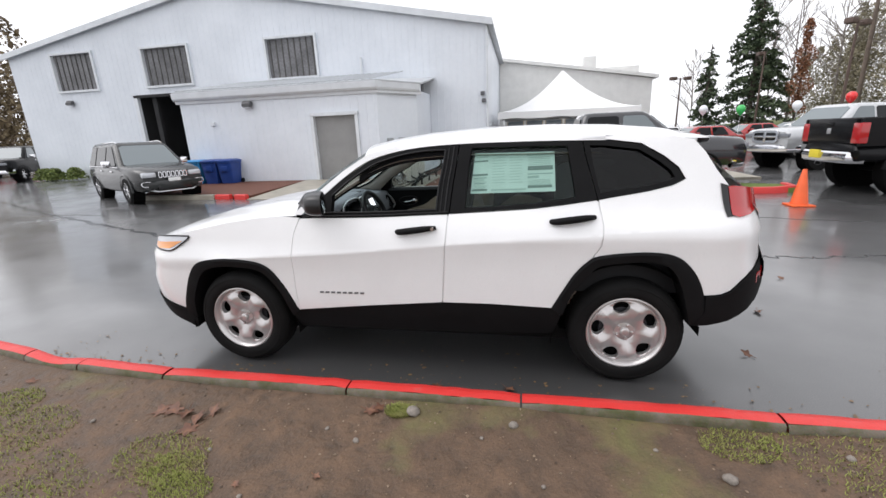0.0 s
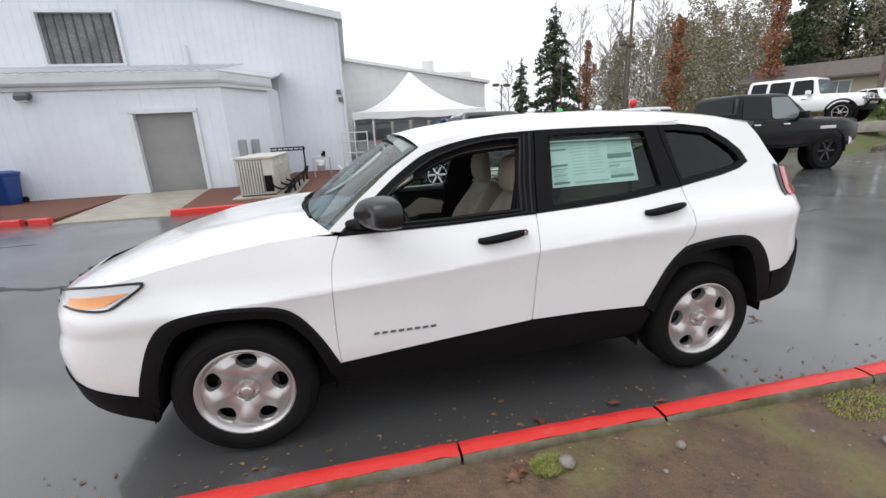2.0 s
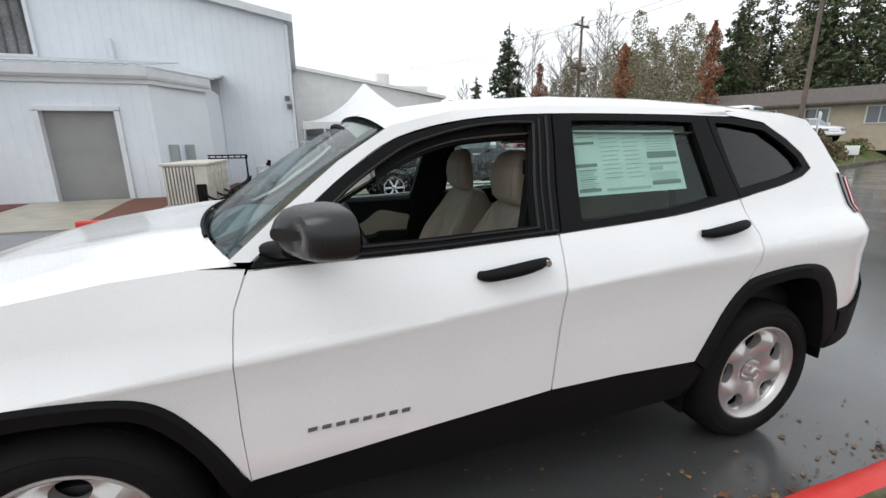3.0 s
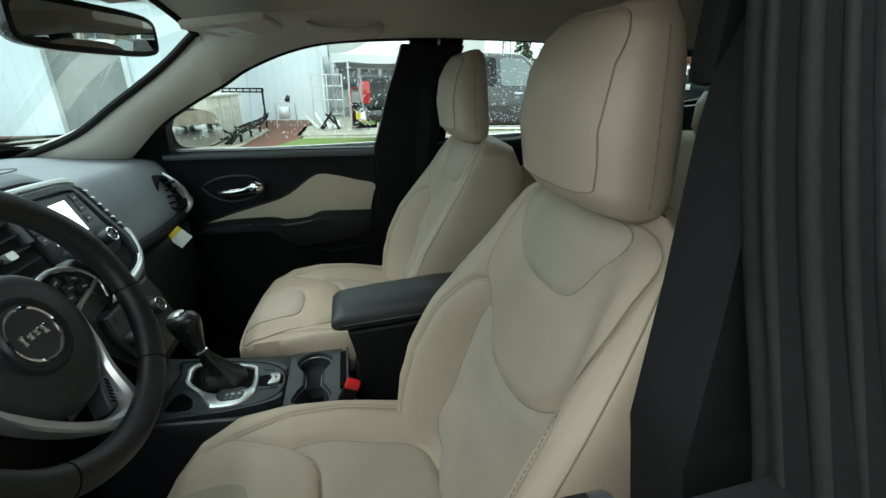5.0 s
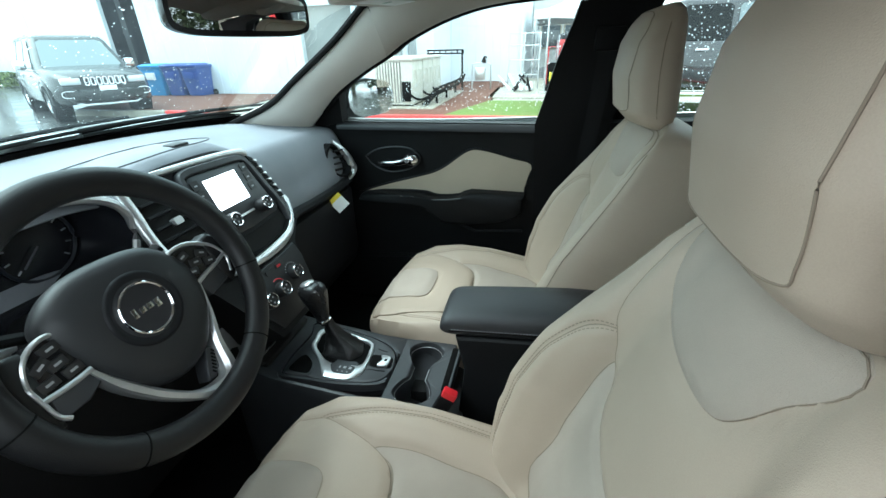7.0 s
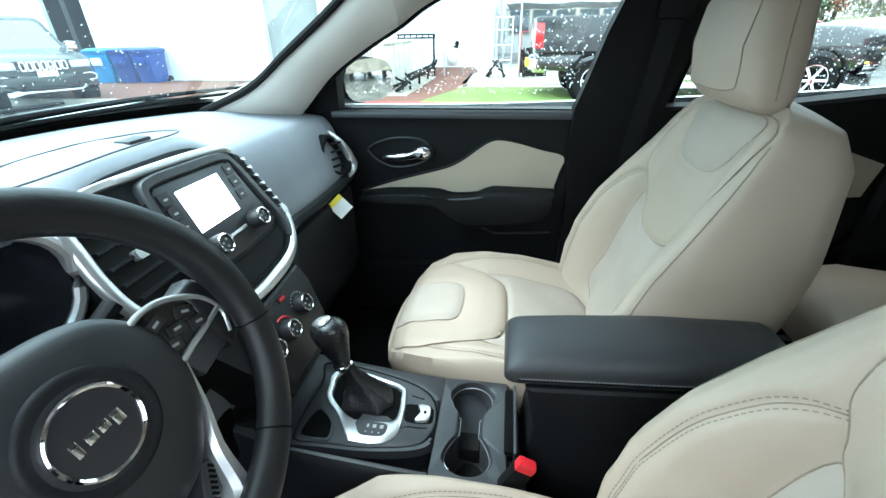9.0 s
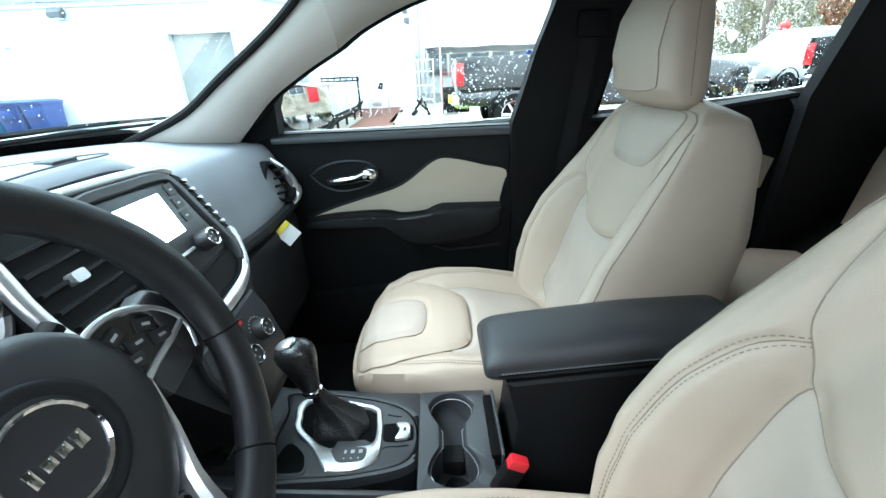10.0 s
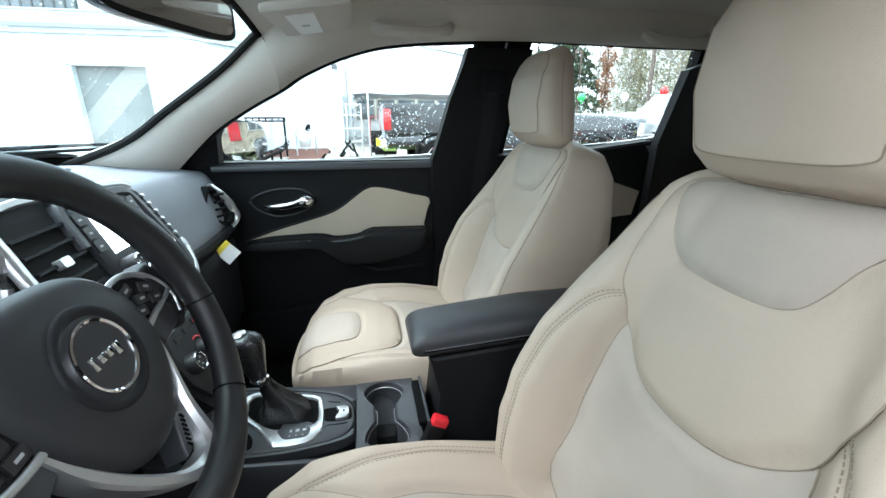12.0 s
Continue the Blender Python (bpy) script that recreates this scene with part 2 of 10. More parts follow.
def sheet(outline, to3d, thick=0.0, step=0.06, bm=None, cuts=()):
    """A panel: a flat outline cut into a fine net, laid onto a curved surface to3d(a, b, depth) and given thickness."""
    bm2 = bmesh.new()
    bm2.faces.new([bm2.verts.new((p[0], p[1], 0)) for p in outline])
    for k in (0, 1):
        lo, hi = min(p[k] for p in outline), max(p[k] for p in outline)
        c = math.ceil(lo / step) * step
        while c < hi - 1e-4:
            co, no = [0, 0, 0], [0, 0, 0]
            co[k], no[k] = c, 1
            bmesh.ops.bisect_plane(bm2, geom=bm2.verts[:] + bm2.edges[:] + bm2.faces[:], dist=1e-5, plane_co=co, plane_no=no)
            c += step
    for p, q in cuts:
        bmesh.ops.bisect_plane(bm2, geom=bm2.verts[:] + bm2.edges[:] + bm2.faces[:], dist=1e-5, plane_co=(*p, 0), plane_no=(q[1] - p[1], p[0] - q[0], 0))
    flat = [(v, v.co.x, v.co.y) for v in bm2.verts]
    if thick:
        ret = bmesh.ops.extrude_face_region(bm2, geom=bm2.faces[:])
        back = [g for g in ret["geom"] if isinstance(g, bmesh.types.BMVert)]
        deep = [(v, v.co.x, v.co.y) for v in back]
        for v, a, b in deep:
            v.co = to3d(a, b, thick)
    for v, a, b in flat:
        v.co = to3d(a, b, 0.0)
    if bm is None:
        return bm2
    me = bpy.data.meshes.new("tmp")
    bm2.to_mesh(me)
    bm.from_mesh(me)
    bpy.data.meshes.remove(me)
    bm2.free()
    return bm


def ring_frame(outer, inner, to3d, thick):
    """A frame between two outlines with equal numbers of points."""
    bm = bmesh.new()
    n = len(outer)
    rows = []
    for d in (0.0, thick):
        rows.append([[bm.verts.new(to3d(o[0] + (i[0] - o[0]) * t, o[1] + (i[1] - o[1]) * t, d)) for o, i in zip(outer, inner)] for t in (0, 0.5, 1)])
    for k in range(n):
        j = (k + 1) % n
        for a in (0, 1):
            bm.faces.new((rows[0][a][k], rows[0][a][j], rows[0][a + 1][j], rows[0][a + 1][k]))
            bm.faces.new((rows[1][a][k], rows[1][a + 1][k], rows[1][a + 1][j], rows[1][a][j]))
        bm.faces.new((rows[0][0][k], rows[1][0][k], rows[1][0][j], rows[0][0][j]))
        bm.faces.new((rows[0][2][k], rows[0][2][j], rows[1][2][j], rows[1][2][k]))
    return bm


def spun(profile, n=32, axis="y"):
    """A lathe shape about the y axis from (radius, y) points."""
    bm = bmesh.new()
    rings = [[(r * math.cos(2 * math.pi * i / n), y, r * math.sin(2 * math.pi * i / n)) for i in range(n)] for r, y in profile]
    return loft(bm, rings, True, False)


def moved(bm, m):
    bmesh.ops.transform(bm, matrix=m, verts=bm.verts[:])
    return bm

# ---- the white SUV: outside ----
CY = 0.92                       # its centre line; the driver's side lies near y = 0, the nose towards -x
suv = thing("suv", "white compact SUV, driver's window open, cream seats, beside red kerb", "car", (0, CY, 0))


def sub(name, bm, mat, parent=None, label="", smooth=35):
    """A part of the SUV, built in world places."""
    ob = part(name, bm, mat, None, label, smooth)
    ob.parent = parent or suv
    ob.matrix_parent_inverse = Matrix.Translation((0, -CY, 0))
    if parent is not None:
        ob.matrix_parent_inverse = Matrix.Identity(4)
    return ob


PROFILE = [(0.28, 0.075), (0.40, 0.035), (0.50, 0.018), (0.62, 0.016), (0.78, 0.014), (0.90, 0.004), (0.918, 0.001), (0.93, 0.0), (0.942, 0.0045), (0.965, 0.013),
           (1.01, 0.030), (1.07, 0.060), (1.134, 0.097), (1.24, 0.146), (1.40, 0.214), (1.545, 0.274), (1.62, 0.33)]
PZ, PY = [p[0] for p in PROFILE], [p[1] for p in PROFILE]


def nose_reach(z):
    """How far the nose stands before the front wheels' line, fullest at the bumper."""
    return float(np.interp(z, [0.25, 0.40, 0.50, 0.58, 0.66, 0.74, 0.82, 0.90, 0.98], [0.86, 0.915, 0.935, 0.955, 0.955, 0.915, 0.90, 0.885, 0.86]))


def tail_reach(z):
    """How far the tail stands behind the rear wheels' line."""
    return float(np.interp(z, [0.45, 0.55, 0.66, 0.75, 0.83, 0.92, 1.25], [0.75, 0.775, 0.79, 0.78, 0.745, 0.73, 0.72]))


def side_y(x, z):
    """How far the skin lies in from the widest line of the flank."""
    crease = 0.842 + (min(max(x, -1.5), 1.5) + 0.85) * 0.095 - 0.93
    w = max(0.0, 1 - abs(z - 0.90) / 0.24) if z < 0.9 else max(0.0, 1 - (z - 0.90) / 0.234)
    y = float(np.interp(z - crease * w, PZ, PY))
    if x < -1.45:
        y += 0.9 * min(1.0, (-1.45 - x) / nose_reach(z)) ** 6
    if x > 1.6:
        y += 0.9 * min(1.0, (x - 1.6) / tail_reach(z)) ** 4
    return y


def flank(side, lift=0.0):
    """The mapping of an (x, z) outline onto the driver's (0) or the passenger's (1) flank."""
    def f(x, z, d):
        y = side_y(x, z) - lift + d
        return (x, y if side == 0 else 2 * CY - y, z)
    return f


ARCH_F = [(-1.838, 0.36), (-1.787, 0.52), (-1.712, 0.70), (-1.618, 0.795), (-1.45, 0.828), (-1.28, 0.826), (-1.12, 0.80), (-1.03, 0.735), (-0.94, 0.60), (-0.868, 0.445)]
ARCH_FI = [(-1.745, 0.34), (-1.71, 0.50), (-1.645, 0.65), (-1.57, 0.735), (-1.44, 0.768), (-1.28, 0.766), (-1.14, 0.742), (-1.06, 0.68), (-0.98, 0.56), (-0.925, 0.40)]
ARCH_R = [(0.885, 0.53), (0.95, 0.65), (1.01, 0.755), (1.08, 0.835), (1.16, 0.88), (1.40, 0.905), (1.57, 0.888), (1.67, 0.815), (1.742, 0.69), (1.79, 0.50)]
ARCH_RI = [(0.95, 0.48), (1.0, 0.61), (1.06, 0.71), (1.12, 0.78), (1.19, 0.822), (1.40, 0.845), (1.52, 0.83), (1.585, 0.78), (1.64, 0.66), (1.70, 0.44)]
DLO_BELT = [(-0.80, 1.110), (-0.28, 1.112), (0.23, 1.130), (0.77, 1.158), (1.14, 1.203), (1.42, 1.246), (1.57, 1.280)]
DLO_TOP = [(1.635, 1.312), (1.60, 1.375), (1.525, 1.44), (1.40, 1.517), (1.20, 1.545), (0.80, 1.553), (0.27, 1.552), (-0.06, 1.530), (-0.32, 1.470), (-0.50, 1.362), (-0.66, 1.235)]
CREASE = [((-2.0, 0.842 + (-1.15) * 0.095 + dz), (2.0, 0.842 + 2.85 * 0.095 + dz)) for dz in (-0.030, -0.012, 0.0, 0.012, 0.035)]


def dense(pts, n=4):
    return [tuple(p)[:2] for p in smooth_line([(a, b, 0) for a, b in pts], n)]


for side in (0, 1):
    near = "driver's" if side == 0 else "passenger's"
    f = flank(side)
    arch_f, arch_r = dense(ARCH_F), dense(ARCH_R)
    # front fender with the corner of the bumper
    out = [(-0.815, 1.105), (-0.95, 1.118), (-1.15, 1.105), (-1.40, 1.070), (-1.65, 1.022), (-1.88, 0.975), (-2.05, 0.938), (-2.180, 0.905),
           (-2.20, 0.80), (-2.245, 0.66), (-2.235, 0.575), (-2.15, 0.525), (-1.98, 0.475), (-1.80, 0.42)] + arch_f[2:] + [(-0.8735, 0.64), (-0.8715, 0.74), (-0.8685, 0.834), (-0.8635, 0.92), (-0.8545, 1.0)]
    sub("fender", sheet(out, f, 0.012, cuts=CREASE), WHITE, label="white front fender")
    # doors below the belt
    out = [(-0.866, 0.450), (-0.870, 0.64), (-0.868, 0.74), (-0.865, 0.834), (-0.860, 0.92), (-0.851, 1.0), (-0.810, 1.100)] + [(x, z - 0.006) for x, z in dense(DLO_BELT[:3], 5)][1:-1] + \
          [(0.224, 1.122), (0.215, 0.98), (0.202, 0.845), (0.178, 0.545), (-0.35, 0.502)]
    fdoor = sub("front_door", sheet(out, f, 0.02, 0.05, cuts=CREASE), WHITE, label="white front door with its window wound down" if side == 0 else "white front door")
    out = [(0.186, 0.545), (0.210, 0.845), (0.223, 0.98), (0.232, 1.124)] + [(x, z - 0.006) for x, z in dense(DLO_BELT[2:5], 5)][1:-1] + \
          [(1.145, 1.197), (1.17, 1.06), (1.16, 0.94), (1.115, 0.866)] + arch_r[:15][::-1] + [(0.50, 0.545)]
    rdoor = sub("rear_door", sheet(out, f, 0.02, 0.05, cuts=CREASE), WHITE, label="white rear door with a price sheet in its window" if side == 0 else "white rear door")
    # rear quarter with the roof pillar
    out = [(1.155, 1.199)] + [(x, z - 0.004) for x, z in dense(DLO_BELT[4:], 5)][2:] + [(1.646, 1.312), (1.61, 1.38), (1.532, 1.447), (1.405, 1.524), (1.22, 1.552), (1.0, 1.560),
           (1.3, 1.575), (1.55, 1.565), (1.70, 1.535), (1.76, 1.46), (1.815, 1.36), (1.885, 1.262), (1.97, 1.25), (2.06, 1.235),
           (2.075, 1.10), (2.08, 0.95), (2.12, 0.84), (2.05, 0.795), (1.965, 0.735), (1.90, 0.672), (1.85, 0.65), (1.762, 0.642)] + [p for p in arch_r[15:] if p[1] > 0.645][::-1] + [(1.125, 0.872), (1.168, 0.94), (1.178, 1.06)]
    sub("quarter_panel", sheet(out, f, 0.012, cuts=CREASE), WHITE, label="white rear quarter panel")
    # roof side rail and windscreen pillar
    top = dense(DLO_TOP[4:], 4)
    rail = [(x, z + 0.004) for x, z in top] + [(-0.80, 1.125), (-0.86, 1.130), (-0.70, 1.262), (-0.52, 1.402), (-0.34, 1.512), (-0.10, 1.566), (0.27, 1.588), (0.8, 1.588), (1.2, 1.575)]
    sub("pillar", sheet(rail, f, 0.02), WHITE, label="white roof side rail and windscreen pillar")
    # black arch flares, sill, bumper corners
    g = flank(side, 0.014)
    for a, b, nm in ((ARCH_F, ARCH_FI, "front_arch"), (ARCH_R, ARCH_RI, "rear_arch")):
        a, b = dense(a), dense(b)
        bm = bmesh.new()
        loft(bm, [[g(*p, 0.010) for p in a], [g(*p, 0.0) for p in [((p[0] * 3 + q[0]) / 4, (p[1] * 3 + q[1]) / 4) for p, q in zip(a, b)]],
                  [g(*q, 0.004) for q in b], [g(*q, 0.06) for q in b], [g(*q, 0.30) for q in b]], False, False)
        sub(nm, bm, BLACKPL, label="black wheel arch moulding")
    out = [(-0.872, 0.449), (-0.35, 0.496), (0.18, 0.539), (0.50, 0.539), (0.888, 0.530), (0.945, 0.47), (0.90, 0.33), (0.0, 0.30), (-0.90, 0.30), (-0.925, 0.40)]
    sub("sill", sheet(out, lambda x, z, d, g=g: g(x, z, d + 0.02), 0.06), BLACKPL, label="black plastic sill")
    out = [(-1.80, 0.412), (-1.98, 0.468), (-2.14, 0.518), (-2.195, 0.55), (-2.18, 0.46), (-2.10, 0.385), (-1.93, 0.315), (-1.78, 0.25), (-1.75, 0.33)]
    sub("front_bumper_corner", sheet(out, g, 0.03), BLACKPL, label="black lower bumper corner")
    out = [(1.765, 0.636), (1.85, 0.643), (1.90, 0.665), (1.965, 0.728), (2.05, 0.788), (2.12, 0.833), (2.17, 0.82), (2.18, 0.70), (2.13, 0.59), (2.03, 0.53), (1.91, 0.478), (1.80, 0.452), (1.715, 0.445), (1.77, 0.54)]
    sub("rear_bumper_corner", sheet(out, g, 0.03), BLACKPL, label="black lower bumper corner")
    # lamps
    h = flank(side, 0.006)
    out = [(-2.105, 0.935), (-2.06, 0.895), (-1.98, 0.878), (-1.85, 0.882), (-1.78, 0.915), (-1.695, 0.968), (-1.74, 0.978), (-1.98, 0.972), (-2.06, 0.955)]
    head = sub("headlight", sheet(out, h, 0.02, 0.03), LAMPCLEAR, label="slim clear headlight")
    out = [(-2.05, 0.900), (-1.97, 0.888), (-1.86, 0.892), (-1.79, 0.925), (-1.75, 0.945), (-1.88, 0.938), (-2.02, 0.930)]
    sub("marker", sheet(out, flank(side, 0.010), 0.006, 0.03), AMBER, head, "amber side marker")
    bm = bmesh.new()
    tube(bm, [h(x, z, -0.003) for x, z in dense([(-2.105, 0.945), (-1.98, 0.976), (-1.74, 0.983), (-1.692, 0.972), (-1.78, 0.912), (-1.86, 0.878), (-2.06, 0.890)], 5)], 0.006, 6)
    sub("lamp_edge", bm, GLOSSBLACK, head)
    out = [(1.872, 1.264), (1.91, 1.267), (1.99, 1.255), (2.06, 1.238), (2.072, 1.13), (2.0, 1.108), (1.92, 1.10), (1.880, 1.112)]
    tail = sub("tail_light", sheet(out, flank(side, 0.012), 0.03, 0.03), LAMPRED, label="red tail light")
    out = [(1.832, 1.285), (1.90, 1.262), (1.905, 1.11), (1.85, 1.102), (1.836, 1.2)]
    sub("lamp_edge", sheet(out, flank(side, 0.008), 0.03, 0.03), GLOSSBLACK, tail)
    out = [(2.07, 0.745), (2.15, 0.775), (2.155, 0.72), (2.075, 0.69)]
    sub("reflector", sheet(out, flank(side, 0.012), 0.01, 0.03), LAMPRED, label="red bumper reflector")
    # window frames
    fo = [(-0.80, 1.110), (-0.55, 1.110), (-0.28, 1.112), (-0.02, 1.120), (0.232, 1.130), (0.250, 1.30), (0.272, 1.44), (0.285, 1.551), (0.10, 1.544), (-0.06, 1.530), (-0.20, 1.502), (-0.32, 1.470), (-0.50, 1.362), (-0.66, 1.235)]
    fi = [(-0.58, 1.138), (-0.45, 1.138), (-0.28, 1.140), (-0.06, 1.146), (0.142, 1.152), (0.158, 1.30), (0.180, 1.42), (0.195, 1.518), (0.08, 1.518), (-0.07, 1.500), (-0.20, 1.470), (-0.31, 1.432), (-0.47, 1.335), (-0.58, 1.245)]
    if side == 1:
        fo = [(a, b - 0.040 if b < 1.16 else b) for a, b in fo]
        fi = [(-0.690, 1.084)] + [(a, b - 0.054 if b < 1.16 else b) for a, b in fi[1:-1]] + [(-0.618, 1.222)]
    sub("window_frame", ring_frame(fo, fi, flank(side, 0.004), 0.05), BLACKPL, fdoor, "black window frame")
    for line, r in (([(0.148, 1.150), (0.163, 1.30), (0.185, 1.42), (0.200, 1.520)], 0.0065), ([(0.176, 1.140), (0.190, 1.30), (0.212, 1.43), (0.226, 1.535)], 0.0045), ([(0.206, 1.135), (0.222, 1.30), (0.244, 1.43), (0.258, 1.545)], 0.0060),
                    ([(-0.62, 1.140), (-0.28, 1.141), (-0.06, 1.147), (0.145, 1.153)], 0.0060), ([(-0.76, 1.118), (-0.28, 1.122), (-0.02, 1.130), (0.225, 1.139)], 0.0050), ([(-0.58, 1.250), (-0.47, 1.338), (-0.31, 1.436), (-0.20, 1.474), (-0.07, 1.504), (0.08, 1.521), (0.195, 1.521)], 0.0055)):
        bm = bmesh.new()
        dz_ = -0.056 if side == 1 and max(p[1] for p in line) < 1.16 else 0.0
        tube(bm, [flank(side, 0.006)(a, b + dz_, 0) for a, b in dense(line, 6)], r, 8)
        sub("window_seal", bm, SEALRUBBER, fdoor, "black rubber window seal", smooth=60)
    for k_, (off, r) in enumerate(((0.010, 0.0035), (0.026, 0.0055), (0.046, 0.0040), (0.066, 0.0060))):
        bm = bmesh.new()
        tube(bm, [flank(side, 0.004)(a + 0.001 + 0.012 * (k_ > 2), b, off) for a, b in dense([(0.140, 1.130), (0.146, 1.17), (0.158, 1.30), (0.180, 1.42), (0.194, 1.512)], 5)], r, 8)
        sub("window_channel", bm, RUBBER, fdoor, "ribbed rubber window channel", smooth=60)
    ro = [(0.240, 1.131), (0.50, 1.144), (0.77, 1.158), (0.96, 1.180), (1.145, 1.203), (1.115, 1.32), (1.075, 1.46), (1.06, 1.547), (0.80, 1.553), (0.50, 1.553), (0.293, 1.551), (0.280, 1.44), (0.258, 1.30)]
    ri = [(0.335, 1.160), (0.50, 1.166), (0.77, 1.182), (0.92, 1.200), (1.020, 1.214), (1.005, 1.32), (0.985, 1.44), (0.972, 1.522), (0.80, 1.528), (0.50, 1.530), (0.372, 1.528), (0.358, 1.44), (0.345, 1.30)]
    if side == 1:
        ro = [(a, b - 0.036 if b < 1.21 else b) for a, b in ro]
        ri = [(a, b - 0.046 if b < 1.22 else b) for a, b in ri]
    sub("window_frame", ring_frame(ro, ri, flank(side, 0.004), 0.05), BLACKPL, rdoor, "black window frame")
    qo = [(1.150, 1.204), (1.28, 1.226), (1.42, 1.246), (1.57, 1.280), (1.635, 1.312), (1.60, 1.375), (1.525, 1.44), (1.40, 1.517), (1.20, 1.545), (1.066, 1.547), (1.082, 1.46), (1.120, 1.32)]
    qi = [(1.165, 1.236), (1.28, 1.254), (1.42, 1.274), (1.54, 1.298), (1.585, 1.322), (1.565, 1.362), (1.50, 1.418), (1.39, 1.488), (1.20, 1.516), (1.105, 1.520), (1.118, 1.44), (1.142, 1.32)]
    sub("quarter_window_frame", ring_frame(qo, qi, flank(side, 0.004), 0.03), BLACKPL, label="black quarter window surround")
    # panes
    gl = flank(side, -0.018)
    for nm, poly, mt, pa in (("window_glass", ri, REARTINT if side == 0 else CLEAR, rdoor), ("quarter_glass", qi, TINT if side == 0 else REARTINT, None)):
        ob = sub(nm, sheet([(p[0], p[1]) for p in poly], gl, 0.004, 0.2), mt, pa, "tinted pane")
        ob.visible_shadow = False
    if side == 1:
        ob = sub("window_glass", sheet(fi, gl, 0.004, 0.2), CLEAR, fdoor, "clear pane with raindrops")
        ob.visible_shadow = False
    # painted jambs that close the gaps between the panels from behind
    j_ = flank(side, -0.010)
    for line in ([(-0.866, 0.46), (-0.872, 0.64), (-0.867, 0.834), (-0.862, 0.92), (-0.853, 1.0), (-0.813, 1.09)], [(0.182, 0.55), (0.206, 0.845), (0.219, 0.98), (0.228, 1.115)], [(0.93, 0.64), (1.00, 0.76), (1.06, 0.83), (1.12, 0.870), (1.164, 0.94), (1.174, 1.06), (1.150, 1.19)]):
        row = [Vector((p[0], p[1], 0)) for p in dense(line, 4)]
        bm = bmesh.new()
        loft(bm, [[j_(p.x + o_, p.y, 0) for p in row] for o_ in (-0.03, 0.0, 0.03)], False, False)
        sub("door_jamb", bm, WHITE)
    # outer door handles with the lock
    for x0, x1, z0, z1, own in ((-0.105, 0.150, 1.022, 1.046, fdoor), (0.872, 1.128, 1.082, 1.106, rdoor)):
        bm = bmesh.new()
        c = [(x0, z0, 0.0), (x0 + 0.03, z0 + 0.004, 0.030), ((x0 + x1) / 2, (z0 + z1) / 2 + 0.004, 0.042), (x1 - 0.05, z1, 0.034), (x1, z1, 0.006)]
        pts = [Vector(flank(side, q[2])(q[0], q[1], 0)) for q in smooth_line(c, 6)]
        tube(bm, pts, lambda t: 0.0135 + 0.0125 * math.sin(math.pi * min(1.0, 0.12 + t * 0.80)) ** 1.2, 12, flat=0.85)
        sub("door_handle", bm, BLACKPL, own, "black pull handle")
        p = Vector(flank(side, 0.05)(x1 - 0.015, z1, 0))
        q = Vector(flank(side, 0.0)(x1 - 0.015, z1, 0))
        if own is fdoor and side == 0:
            bm = bmesh.new()
            rod(bm, p + Vector((0.0, 0.006, 0)), q, 0.012, n=14)
            sub("lock_cylinder", bm, CHROME, own)
    # lettering on the door as plain bars
    if True:
        bm = bmesh.new()
        for i in range(8):
            x = -0.690 + i * 0.0425
            sheet([(x, 0.586), (x + 0.028, 0.587), (x + 0.030, 0.600), (x + 0.002, 0.599)], flank(side, 0.004), 0.004, 0.2, bm)
        sub("door_badge", bm, LETTER, fdoor, "row of small dark badge bars")
    # wheel housing
    for cx, nm in ((-1.35, "front_wheel_housing"), (1.33, "rear_wheel_housing")):
        bm = bmesh.new()
        y0, y1 = (0.05, 0.42) if side == 0 else (2 * CY - 0.05, 2 * CY - 0.42)
        arc = [(cx + 0.44 * math.cos(a), 0.36 + 0.455 * math.sin(a)) for a in [math.pi * i / 16 for i in range(17)]]
        arc = [(cx + 0.44, 0.25 if cx < 0 else 0.42)] + arc + [(cx - 0.44, 0.25)]
        loft(bm, [[(x, y0, z) for x, z in arc], [(x, y1, z) for x, z in arc], [(cx, y1, 0.3) for _ in arc]], False, False)
        sub(nm, bm, CARPET, label="black wheel housing liner")


